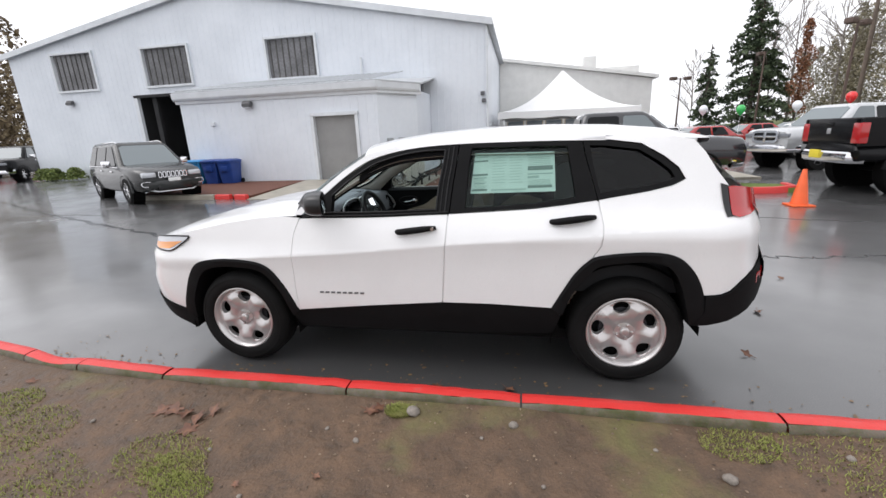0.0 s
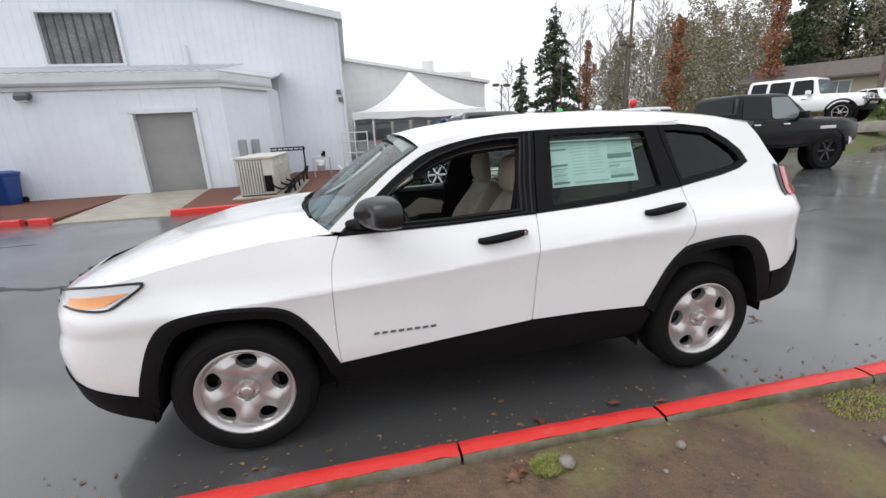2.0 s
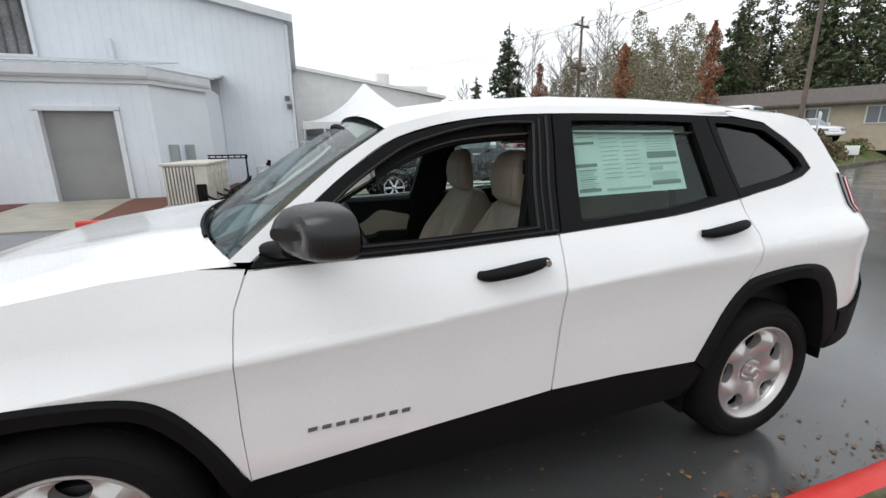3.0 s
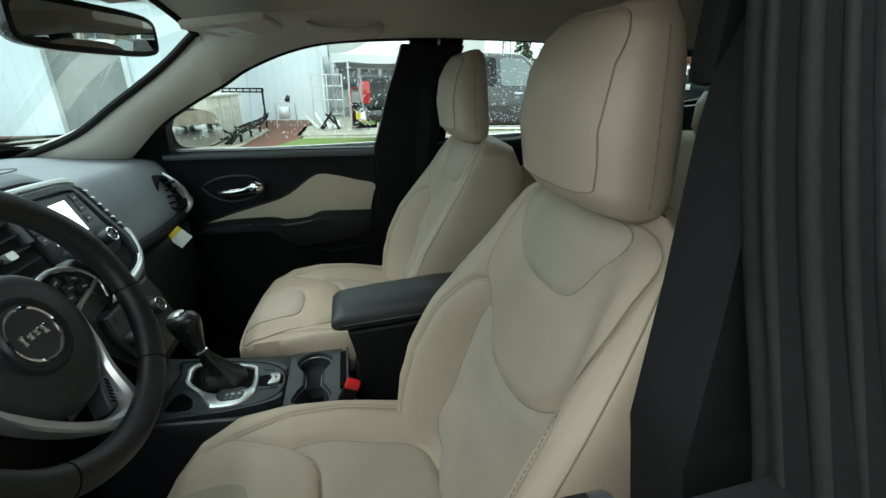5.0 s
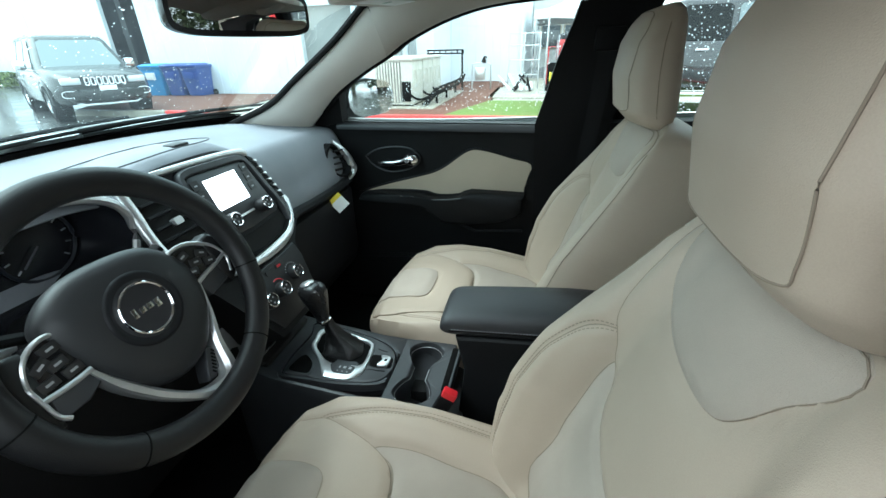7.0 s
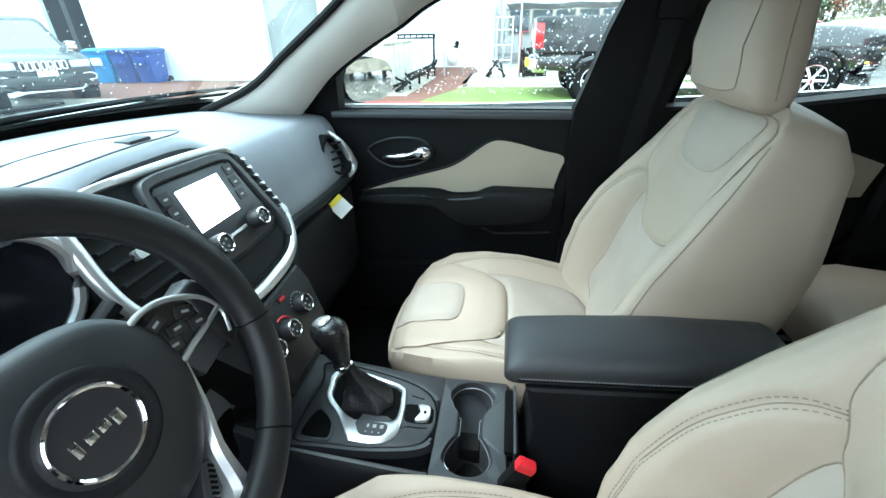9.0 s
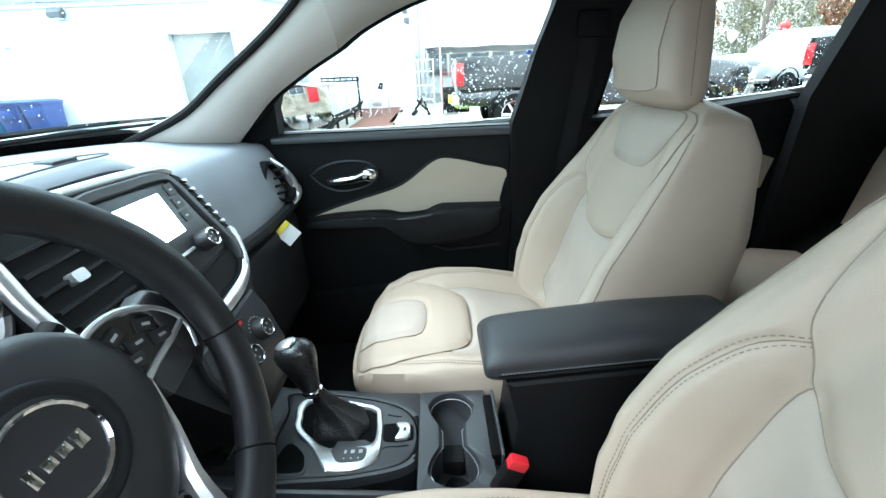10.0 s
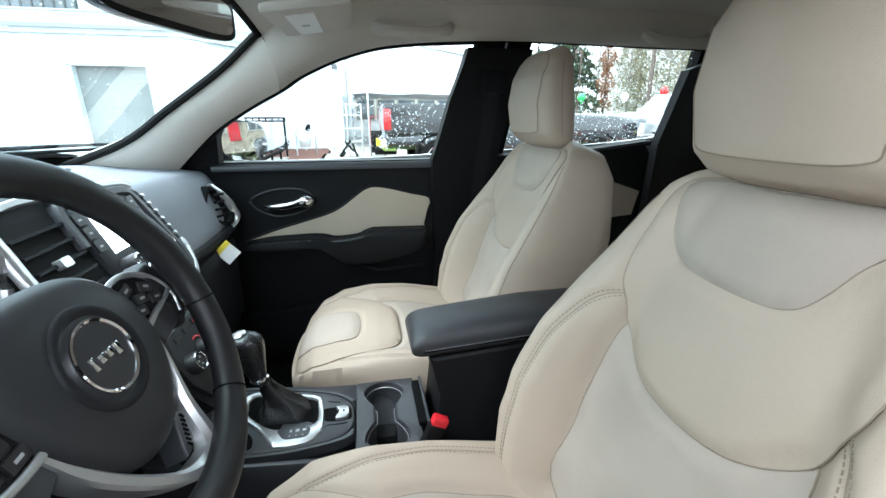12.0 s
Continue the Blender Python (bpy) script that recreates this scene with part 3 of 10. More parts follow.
# ---- its wheels ----
def wheel(cx, side):
    out = -1 if side == 0 else 1
    y = 0.034 if cx < 0 else 0.056
    y = y if side == 0 else 2 * CY - y
    m = Matrix.Translation((cx, y, 0.355)) @ Matrix.Diagonal((1, -out, 1, 1)) @ pose(0, 0, 0, 0, 17 + cx * 20, 0)
    prof = [(0.235, 0.02), (0.242, 0.002), (0.250, -0.006), (0.266, -0.012), (0.290, -0.013), (0.305, -0.0095), (0.309, -0.0115), (0.328, -0.002), (0.344, 0.018), (0.353, 0.040), (0.3545, 0.060), (0.3545, 0.160), (0.346, 0.200), (0.30, 0.225), (0.235, 0.20)]
    tyre = sub("tyre", moved(spun(prof, 56), m), RUBBER, label="black road tyre on a silver wheel")
    bm = bmesh.new()
    # treads
    for i in range(56):
        a = 2 * math.pi * i / 56
        box(bm, -0.008, 0.008, 0.045, 0.175, 0.349, 0.3560, m=m @ pose(0, 0, 0, 0, math.degrees(a), 0))
    sub("tread", bm, RUBBER, tyre)
    rows = []
    bm = bmesh.new()

    def depth(r):
        return float(np.interp(r, [0, 0.045, 0.060, 0.10, 0.16, 0.195, 0.205, 0.215, 0.228], [0.028, 0.026, 0.034, 0.020, 0.012, 0.024, 0.030, 0.008, 0.004]))
    for s in range(5):
        a0 = 2 * math.pi * s / 5
        hole, edge, k = [], [], 40
        for i in range(k):
            t = 2 * math.pi * i / k
            hr, ha = 0.158 + 0.038 * math.sin(t), 0.295 * (1 + 0.14 * math.sin(t)) * math.cos(t)
            hole.append((hr, a0 + ha))
            c, q = math.cos(t), math.sin(t)
            u = max(abs(c), abs(q))
            er = 0.158 + (0.047 if q > 0 else 0.098) * q / u
            edge.append((er, a0 + math.pi / 5 * c / u))
        rings = []
        for w in (0.0, 0.12, 0.35, 0.7, 1.0):
            ring = []
            for (r1, b1), (r2, b2) in zip(hole, edge):
                r, b = r1 + (r2 - r1) * w, b1 + (b2 - b1) * w
                bulge = -0.010 * math.sin(min(1, w * 1.6) * math.pi / 2)
                ridge = -0.011 * math.exp(-((abs(b - a0) - math.pi / 5) / 0.20) ** 2) * math.exp(-((r - 0.145) / 0.045) ** 2)
                ring.append((r * math.cos(b), depth(r) + bulge + 0.010 + ridge, r * math.sin(b)))
            rings.append(ring)
        inner = [(r * 0.99 * math.cos(b), 0.06, r * 0.99 * math.sin(b)) for r, b in hole]
        loft(bm, [inner] + rings, True, False)
    mr = m @ Matrix.Diagonal((1.045, 1, 1.045, 1))
    rim = sub("rim", moved(bm, mr), SILVER, label="silver five-hole wheel rim")
    prof = [(0.198, 0.034), (0.205, 0.030), (0.212, 0.010), (0.222, 0.000), (0.230, 0.002), (0.232, 0.014), (0.226, 0.05)]
    sub("rim_lip", moved(spun(prof, 56), mr), SILVER, rim)
    prof = [(0.0001, 0.006), (0.020, 0.008), (0.027, 0.014), (0.029, 0.03), (0.060, 0.034), (0.066, 0.03)]
    sub("hub_cap", moved(spun(prof, 28), m), SILVER, rim)
    for i in range(5):
        a = 2 * math.pi * (i + 0.5) / 5
        bm = bmesh.new()
        rod(bm, (0.047 * math.cos(a), 0.012, 0.047 * math.sin(a)), (0.047 * math.cos(a), 0.05, 0.047 * math.sin(a)), 0.009, n=6)
        sub("wheel_nut", moved(bm, m), SILVER, rim)
    bm = bmesh.new()
    rod(bm, (0, 0.075, 0), (0, 0.10, 0), 0.15, n=28)
    sub("brake_disc", moved(bm, m), plain("cast_iron", (0.05, 0.05, 0.055), 0.5, 0.6), rim)
    bm = bmesh.new()
    rod(bm, (0, 0.11, 0), (0, 0.2, 0), 0.224, n=28)
    sub("wheel_barrel", moved(bm, m), CARPET, rim)


for side in (0, 1):
    for cx in (-1.35, 1.35):
        wheel(cx, side)


# ---- bonnet, nose, roof, glass, tail ----
def hood_edge(x):
    return float(np.interp(x, [-2.135, -2.05, -1.88, -1.65, -1.40, -1.15, -0.95, -0.815], [0.905, 0.938, 0.975, 1.022, 1.070, 1.105, 1.118, 1.118]))


def hood_mid(x):
    return float(np.interp(x, [-2.26, -2.13, -1.93, -1.60, -1.15, -1.02, -0.84], [0.90, 0.945, 1.020, 1.110, 1.168, 1.170, 1.172]))


bm = bmesh.new()
rings = []
for i in range(26):
    ring = []
    for j in range(41):
        s = -1 + j / 20
        x0 = -0.835 - i / 25 * 1.30
        x = x0 - (0.10 if i else 0.0) * (1 - s * s) * (i / 25) - 0.22 * (1 - s * s) * (1 - i / 25)
        ze = hood_edge(x0)
        ye = side_y(x0, ze) + 0.003
        z = ze + (hood_mid(x) - ze) * (1 - abs(s) ** 2.6) + 0.012 * math.exp(-((abs(s) - 0.55) / 0.12) ** 2) * (1 - i / 25)
        ring.append((x, CY + s * (CY - ye), z))
    rings.append(ring)
loft(bm, rings, False, False)
hood = sub("hood", bm, WHITE, label="white bonnet")
bm = bmesh.new()
rings = []
for z in (0.925, 0.905, 0.86, 0.80, 0.74, 0.68, 0.62, 0.575, 0.52):
    ring = []
    for j in range(25):
        s = -1 + j / 12
        y = CY + s * 0.60
        bulge = 0.03 * math.exp(-((z - 0.60) / 0.11) ** 2)
        nose = -1.45 - nose_reach(z) * ((0.905 - 0.60 * abs(s)) / 0.9) ** (1 / 6)
        ring.append((nose - 0.006 - bulge * (1 - abs(s) ** 5) + (0.09 * (z - 0.88) / 0.04 if z > 0.88 else 0), y, z))
    rings.append(ring)
loft(bm, rings, False, False)
sub("front_bumper", bm, WHITE, label="white front bumper skin")
bm = bmesh.new()
for k in range(7):
    y = CY - 0.42 + k * 0.14
    nose = -1.45 - nose_reach(0.84) * ((0.905 - abs(y - CY)) / 0.9) ** (1 / 6)
    box(bm, nose - 0.014, nose + 0.06, y - 0.05, y + 0.05, 0.79, 0.875, 0.012)
sub("grille", bm, GLOSSBLACK, label="seven black grille slots")
sub("lower_grille", boxed(-2.30, -2.0, CY - 0.48, CY + 0.48, 0.38, 0.535, 0.04), BLACKPL, label="black lower bumper")


def roof_z(x, s):
    mid = float(np.interp(x, [-0.40, -0.20, 0.05, 0.45, 0.9, 1.3, 1.6, 1.78], [1.560, 1.604, 1.640, 1.662, 1.662, 1.645, 1.612, 1.575]))
    edge = float(np.interp(x, [-0.40, -0.34, -0.10, 0.27, 0.8, 1.2, 1.55, 1.78], [1.480, 1.512, 1.566, 1.588, 1.588, 1.575, 1.562, 1.520]))
    return edge + (mid - edge) * (1 - abs(s) ** 3.2), edge


def skin(name, x0, x1, nx, f, mat, label="", parent=None, ny=32):
    bm = bmesh.new()
    loft(bm, [[f(x0 + (x1 - x0) * i / nx, -1 + 2 * j / ny) for j in range(ny + 1)] for i in range(nx + 1)], False, False)
    return sub(name, bm, mat, parent, label)


def roof_point(x, s, drop=0.0):
    z, e = roof_z(x, s)
    bow = 0.07 * (1 - s * s) * max(0.0, min(1.0, (0.1 - x) / 0.45))
    return (x - bow, CY + s * (CY - side_y(x, e)), z - drop)


roof = skin("roof", -0.36, 1.72, 40, roof_point, WHITE, "white painted roof")
skin("roof_inner_panel", -0.34, 1.70, 20, lambda x, s: roof_point(x, s * 0.96, 0.025), BLACKPL)
bm = bmesh.new()
loft(bm, [[roof_point(1.66, s, -0.002) for s in [-1 + j / 12 for j in range(25)]], [(1.86 - 0.06 * s * s, CY + s * 0.60, 1.560 - 0.02 * s * s) for s in [-1 + j / 12 for j in range(25)]],
          [(1.855 - 0.06 * s * s, CY + s * 0.60, 1.538 - 0.02 * s * s) for s in [-1 + j / 12 for j in range(25)]], [(1.70, CY + s * 0.60, 1.50) for s in [-1 + j / 12 for j in range(25)]]], False, False)
sub("rear_spoiler", bm, WHITE, label="white roof spoiler")


def screen_point(t, s):
    """The windscreen, t from the scuttle up, s across."""
    xb, zb = -1.045 + 0.165 * s * s, 1.160 - 0.028 * s * s
    xt, zt = -0.405 + 0.055 * s * s, 1.568 - 0.055 * s * s
    bow = 0.022 * math.sin(math.pi * t)
    return (xb + (xt - xb) * t - bow * 0.5, CY + s * (0.745 - 0.135 * t), zb + (zt - zb) * t + bow)


def screen_net(t0, t1, s0, s1, nt=10, ns=24, off=0.0):
    bm = bmesh.new()
    loft(bm, [[Vector(screen_point(t0 + (t1 - t0) * i / nt, s0 + (s1 - s0) * j / ns)) + Vector((off, 0, -off)) for j in range(ns + 1)] for i in range(nt + 1)], False, False)
    return bm


ws = sub("windscreen", screen_net(0, 1, -1, 1), SCREENGLASS, label="raked windscreen with raindrops")
ws.visible_shadow = False
for t0, t1, s0, s1, lab in ((-0.02, 0.018, -1, 1, ""), (0.97, 1.0, -1, 1, ""), (0.022, 0.97, -1.0, -0.955, ""), (0.022, 0.97, 0.955, 1.0, "")):
    sub("screen_border", screen_net(t0, t1, s0, s1, 10, 24, 0.004), GLOSSBLACK, ws)
bm = bmesh.new()
loft(bm, [[(screen_point(0, s)[0] - d, screen_point(0, s)[1], screen_point(0, s)[2] - e) for s in [-1 + j / 12 for j in range(25)]] for d, e in ((-0.012, 0.0), (0.03, 0.030), (0.09, 0.050))], False, False)
sub("cowl", bm, BLACKPL, label="black scuttle panel below the windscreen")
for s0, s1 in ((-0.75, 0.30), (0.15, 0.92)):
    bm = bmesh.new()
    pts = [Vector(screen_point(0.004 + 0.046 * t, s0 + (s1 - s0) * t)) + Vector((-0.010, 0, 0.014)) for t in [i / 14 for i in range(15)]]
    tube(bm, pts, lambda t: 0.008 - 0.004 * t, 6)
    wp = sub("wiper", bm, BLACKPL, label="black wiper arm and blade")
    bm = bmesh.new()
    tube(bm, [p + Vector((0.01, 0, -0.012)) for p in pts], lambda t: 0.006 - 0.002 * t, 6)
    sub("wiper_blade", bm, RUBBER, wp)


def tail_point(z, s):
    x = float(np.interp(z, [0.52, 0.62, 0.72, 0.80, 0.95, 1.10, 1.24, 1.40, 1.54], [2.16, 2.24, 2.27, 2.26, 2.20, 2.19, 2.10, 1.93, 1.74]))
    w = float(np.interp(z, [0.45, 0.72, 1.10, 1.24, 1.54], [0.68, 0.72, 0.72, 0.70, 0.60]))
    return (x - 0.12 * abs(s) ** 3, CY + s * w, z)


skin("tailgate", 0.80, 1.255, 12, lambda z, s: tail_point(z, s), WHITE, "white tailgate")
skin("rear_bumper", 0.53, 0.80, 6, lambda z, s: tail_point(z, s), BLACKPL, "black rear bumper")
ob = skin("rear_window", 1.25, 1.535, 8, lambda z, s: tail_point(z, s * 0.99), TINT, "tinted rear window")
ob.visible_shadow = False
sub("underbody", boxed(-1.70, 1.50, 0.20, 2 * CY - 0.20, 0.23, 0.30), CARPET, label="dark underbody")
sub("firewall", boxed(-1.0, -0.96, 0.16, 2 * CY - 0.16, 0.29, 1.08), CARPET, label="dark bulkhead")


# ---- door mirrors ----
def door_mirror(side):
    sg = 1 if side == 0 else -1

    def w(x, y, z):
        return (x, y if side == 0 else 2 * CY - y, z)
    rings = []
    for t, k in ((0.0, 0.25), (0.05, 0.62), (0.16, 0.86), (0.35, 0.98), (0.6, 1.04), (0.85, 1.04), (1.0, 1.0)):
        x = (-0.690 if side == 0 else -0.745) + (0.140 if side == 0 else 0.135) * t
        tilt = -0.34 if side == 0 else -0.52
        rings.append([w(x + tilt * q[0], (-0.066 if side == 0 else -0.012) + q[0] * k, (1.228 if side == 0 else 1.165) + q[1] * k * (1.0 - 0.08 * (q[0] < 0))) for q in oval(0, 0, 0.110, 0.074, 28, 2.9)])
    bm = bmesh.new()
    loft(bm, rings)
    mir = sub("door_mirror", bm, MIRRORCAP, label="black door mirror housing")
    bm = bmesh.new()
    rings = [[w((-0.540 if side == 0 else -0.596) + (-0.34 if side == 0 else -0.52) * q[0] - 0.05 * q[1], (-0.066 if side == 0 else -0.012) + q[0], (1.228 if side == 0 else 1.165) + q[1]) for q in oval(0, 0, (0.098 if side == 0 else 0.103) * k, (0.060 if side == 0 else 0.067) * k, 28, 2.9)] for k in (1, 0.02)]
    loft(bm, rings)
    sub("mirror_glass", bm, MIRROR, mir, "mirror glass")
    bm = bmesh.new()
    loft(bm, [[w(-0.72 + q[0], 0.115, 1.150 + q[1]) for q in oval(0, 0, 0.060, 0.030, 16, 2.5)], [w(-0.68 + q[0], 0.03, 1.170 + q[1]) for q in oval(0, 0, 0.050, 0.026, 16, 2.5)],
              [w(-0.66 + q[0], -0.02, 1.178 + q[1]) for q in oval(0, 0, 0.045, 0.028, 16, 2.5)]])
    sub("mirror_arm", bm, BLACKPL, mir)


for side in (0, 1):
    door_mirror(side)

# price sheet inside the rear window of the driver's side
pf = flank(0, -0.030)
sheet_ob = sub("price_sheet", sheet([(0.366, 1.243), (0.902, 1.250), (0.896, 1.490), (0.392, 1.492)], pf, 0.001, 0.15), STICKER, label="pale green printed price sheet behind the window")
pr = flank(0, -0.0285)
bars = []
random.seed(3)
for z in (1.475, 1.462):
    bars.append((0.40, 0.48, z, 0.005, 0))
for i in range(9):
    bars.append((0.385, 0.470 - 0.01 * (i % 3), 1.335 - i * 0.0085, 0.0035, i % 4 == 0))
bars += [(0.382, 0.478, 1.435, 0.010, 1), (0.378, 0.476, 1.350, 0.012, 1), (0.374, 0.474, 1.256, 0.012, 1), (0.50, 0.72, 1.258, 0.010, 0), (0.725, 0.885, 1.468, 0.008, 0),
         (0.73, 0.885, 1.378, 0.026, 1), (0.73, 0.88, 1.272, 0.016, 1), (0.73, 0.80, 1.33, 0.014, 0), (0.73, 0.885, 1.352, 0.008, 0)]
for i in range(11):
    bars.append((0.505, 0.60 - 0.02 * random.random(), 1.475 - i * 0.017, 0.003, 0))
    bars.append((0.615, 0.70 - 0.02 * random.random(), 1.475 - i * 0.017, 0.003, 0))
for i in range(6):
    bars.append((0.735, 0.87, 1.455 - i * 0.011, 0.003, 0))
    bars.append((0.735, 0.87, 1.318 - i * 0.007, 0.002, 0))
for dark in (0, 1):
    bm = bmesh.new()
    for x0, x1, z, hgt, k in bars:
        if k == dark:
            sheet([(x0, z), (x1, z + 0.003), (x1, z + 0.003 + hgt), (x0, z + hgt)], pr, 0.0005, 0.5, bm)
    sub("printed_bars", bm, PRINT if dark else PALEPRINT, sheet_ob, "rows of small print")

# ---- the SUV: cabin ----
def both(side, x, y, z):
    """A place given for the passenger's side, or mirrored to the driver's."""
    return (x, y if side == 1 else 2 * CY - y, z)


def card_y(z):
    return float(np.interp(z, [0.30, 0.60, 0.78, 0.90, 1.0, 1.05, 1.09, 1.112], [1.690, 1.685, 1.672, 1.672, 1.668, 1.664, 1.658, 1.645]))


def card(side, lift=0.0):
    def f(x, z, d):
        return both(side, x, card_y(z) - lift + d, z)
    return f


sub("cabin_floor", boxed(-0.98, 0.95, 0.17, 2 * CY - 0.17, 0.29, 0.34), CARPET, label="black carpeted floor")
for side in (0, 1):
    near = "driver's" if side == 0 else "passenger's"
    c = card(side)
    out = [(-0.72, 0.34), (-0.72, 1.085), (-0.64, 1.108), (-0.30, 1.108), (0.075, 1.108), (0.085, 0.80), (0.10, 0.34)]
    trim = sub("door_trim", sheet(out, c, 0.05, 0.03), DOORTRIM, label="black door trim with a cream insert")
    ins = dense([(-0.612, 0.834), (-0.50, 0.872), (-0.40, 0.900), (-0.31, 0.926), (-0.260, 0.952), (-0.215, 0.986), (-0.178, 1.010), (-0.145, 1.017), (-0.090, 1.008), (-0.02, 0.989), (0.048, 0.969), (0.038, 0.910), (0.028, 0.862)], 4) + \
        dense([(-0.160, 0.866), (-0.190, 0.856), (-0.215, 0.845), (-0.290, 0.840), (-0.335, 0.851), (-0.40, 0.853), (-0.50, 0.850)], 3)
    sub("door_insert", sheet(ins, card(side, 0.006), 0.008, 0.04), TRIMBEIGE, trim, "cream vinyl insert")
    bm = bmesh.new()
    tube(bm, [both(side, x, card_y(z) - 0.004, z) for x, z in ins], 0.004, 6, closed=True)
    sub("insert_edge", bm, DASH, trim)
    arm = dense([(-0.60, 0.822), (-0.58, 0.842), (-0.50, 0.848), (-0.40, 0.850), (-0.335, 0.847), (-0.290, 0.838), (-0.215, 0.843), (-0.185, 0.858), (-0.150, 0.866), (-0.05, 0.866), (0.03, 0.862)], 3) + \
        dense([(0.028, 0.80), (0.0, 0.775), (-0.08, 0.752), (-0.20, 0.738), (-0.265, 0.742), (-0.310, 0.776), (-0.345, 0.808), (-0.40, 0.815), (-0.50, 0.813)], 3)
    bm = bmesh.new()
    cx_, cz_ = -0.27, 0.815
    loft(bm, [[both(side, cx_ + (x - cx_) * k, y, cz_ + (z - cz_) * k2) for x, z in arm] for y, k, k2 in ((1.680, 1.0, 1.0), (1.640, 1.0, 1.0), (1.626, 0.995, 0.97), (1.617, 0.985, 0.90), (1.613, 0.97, 0.80))])
    rest = sub("door_armrest", bm, DOORTRIM, trim, "padded black armrest", smooth=50)
    bm = bmesh.new()
    tube(bm, [both(side, x, 1.6165, z) for x, z in dense([(-0.59, 0.822), (-0.50, 0.824), (-0.40, 0.827), (-0.330, 0.832), (-0.25, 0.838), (-0.15, 0.850), (0.02, 0.852)], 4)], 0.0035, 6)
    sub("armrest_edge", bm, CONSOLE, trim, "paler edge line of the armrest")
    sub("switch_plate", sheet(dense([(-0.560, 0.838), (-0.46, 0.843), (-0.372, 0.846), (-0.365, 0.838), (-0.38, 0.832), (-0.47, 0.830), (-0.555, 0.828)], 3), lambda x, z, d: both(side, x, 1.6245 - 0.6 * (0.838 - z) - 0.004 + d, z), 0.004, 0.1), GLOSSBLACK, trim, "gloss black switch plate")
    for k in range(2):
        bm = bmesh.new()
        box(bm, -0.432 + k * 0.040, -0.408 + k * 0.040, -0.006, 0.006, -0.005, 0.005, 0.002, m=Matrix.Translation(both(side, 0, 1.621, 0.839)))
        sub("window_switch", bm, CONSOLE, trim)
        sub("switch_glint", boxed(-0.426 + k * 0.040, -0.414 + k * 0.040, -0.0010, 0.0010, -0.001, 0.001, m=Matrix.Translation(both(side, 0, 1.615, 0.843))), SATIN, trim)
    # handle bowl with its chrome lever
    bm = bmesh.new()
    bowl_line = dense([(-0.568, 0.978), (-0.535, 1.000), (-0.485, 1.015), (-0.430, 1.018), (-0.385, 1.010), (-0.356, 0.985), (-0.362, 0.958), (-0.395, 0.936), (-0.440, 0.924), (-0.485, 0.922), (-0.525, 0.936), (-0.552, 0.956)], 4)
    loft(bm, [[both(side, -0.455 + (x + 0.455) * k, card_y(z) - d, 0.970 + (z - 0.970) * k) for x, z in bowl_line] for k, d in ((1.06, -0.003), (1.02, 0.004), (0.98, 0.007), (0.93, 0.004), (0.86, -0.008), (0.74, -0.020), (0.5, -0.026), (0.02, -0.027))], True, False)
    sub("handle_bowl", bm, DOORTRIM, trim, "dark recessed handle bowl", smooth=60)
    # paler tube added as the highlight along the bowl's edge
    bm = bmesh.new()
    tube(bm, [both(side, x, card_y(z) - 0.005, z) for x, z in [(-0.455 + (x + 0.455) * 0.985, 0.970 + (z - 0.970) * 0.985) for x, z in bowl_line]], 0.0030, 6, closed=True)
    sub("bowl_highlight", bm, CONSOLE, trim)
    # chrome lever: a slim blade with a fuller, pierced end
    bm = bmesh.new()
    pts = [both(side, x, y, z) for x, y, z in ((-0.508, 1.664, 0.957), (-0.490, 1.652, 0.958), (-0.450, 1.645, 0.962), (-0.420, 1.642, 0.968), (-0.395, 1.641, 0.976), (-0.375, 1.644, 0.978), (-0.362, 1.654, 0.974))]
    tube(bm, smooth_line(pts, 6), lambda t: 0.0150 + 0.011 * math.exp(-((t - 0.80) / 0.19) ** 2) - 0.006 * max(0, (t - 0.92) / 0.08), 14, flat=0.9)
    pull = sub("door_pull", bm, CHROME, trim, "chrome inner door handle", smooth=70)
    bm = bmesh.new()
    rod(bm, both(side, -0.392, 1.626, 0.977), both(side, -0.392, 1.612, 0.977), 0.0085, 0.0060, n=14)
    sub("lock_knob", bm, SATIN, trim, "small silver lock knob")
    # map pocket and lower swage
    out = [(-0.62, 0.40), (-0.62, 0.56), (-0.30, 0.585), (0.02, 0.59), (0.03, 0.40)]
    sub("map_pocket", sheet(out, card(side, 0.045), 0.04, 0.1), DOORTRIM, trim, "black door pocket")
    bm = bmesh.new()
    tube(bm, [both(side, x, 1.668, z) for x, z in ((-0.28, 0.752), (-0.15, 0.700), (0.03, 0.712))], 0.006, 6)
    sub("door_crease", bm, DASH, trim)
    # window ledge seal
    bm = bmesh.new()
    loft(bm, [[both(side, x, y, z) for x in (-0.66, -0.3, 0.09)] for y, z in ((1.640, 1.080), (1.638, 1.090), (1.642, 1.100), (1.650, 1.106), (1.69, 1.108))], False, False)
    sub("window_ledge", bm, CONSOLE, trim, "black window ledge")
    # rear door card
    out = [(0.28, 0.34), (0.28, 1.105), (0.60, 1.118), (0.88, 1.150), (0.92, 1.10), (0.92, 0.80), (0.80, 0.60), (0.76, 0.34)]
    rt = sub("rear_door_trim", sheet(out, c, 0.05, 0.06), DOORTRIM, label="black rear door trim with a cream insert")
    ins2 = [(0.42, 0.84), (0.50, 0.92), (0.58, 0.985), (0.66, 1.02), (0.78, 1.005), (0.90, 0.965), (0.88, 0.87), (0.60, 0.845)]
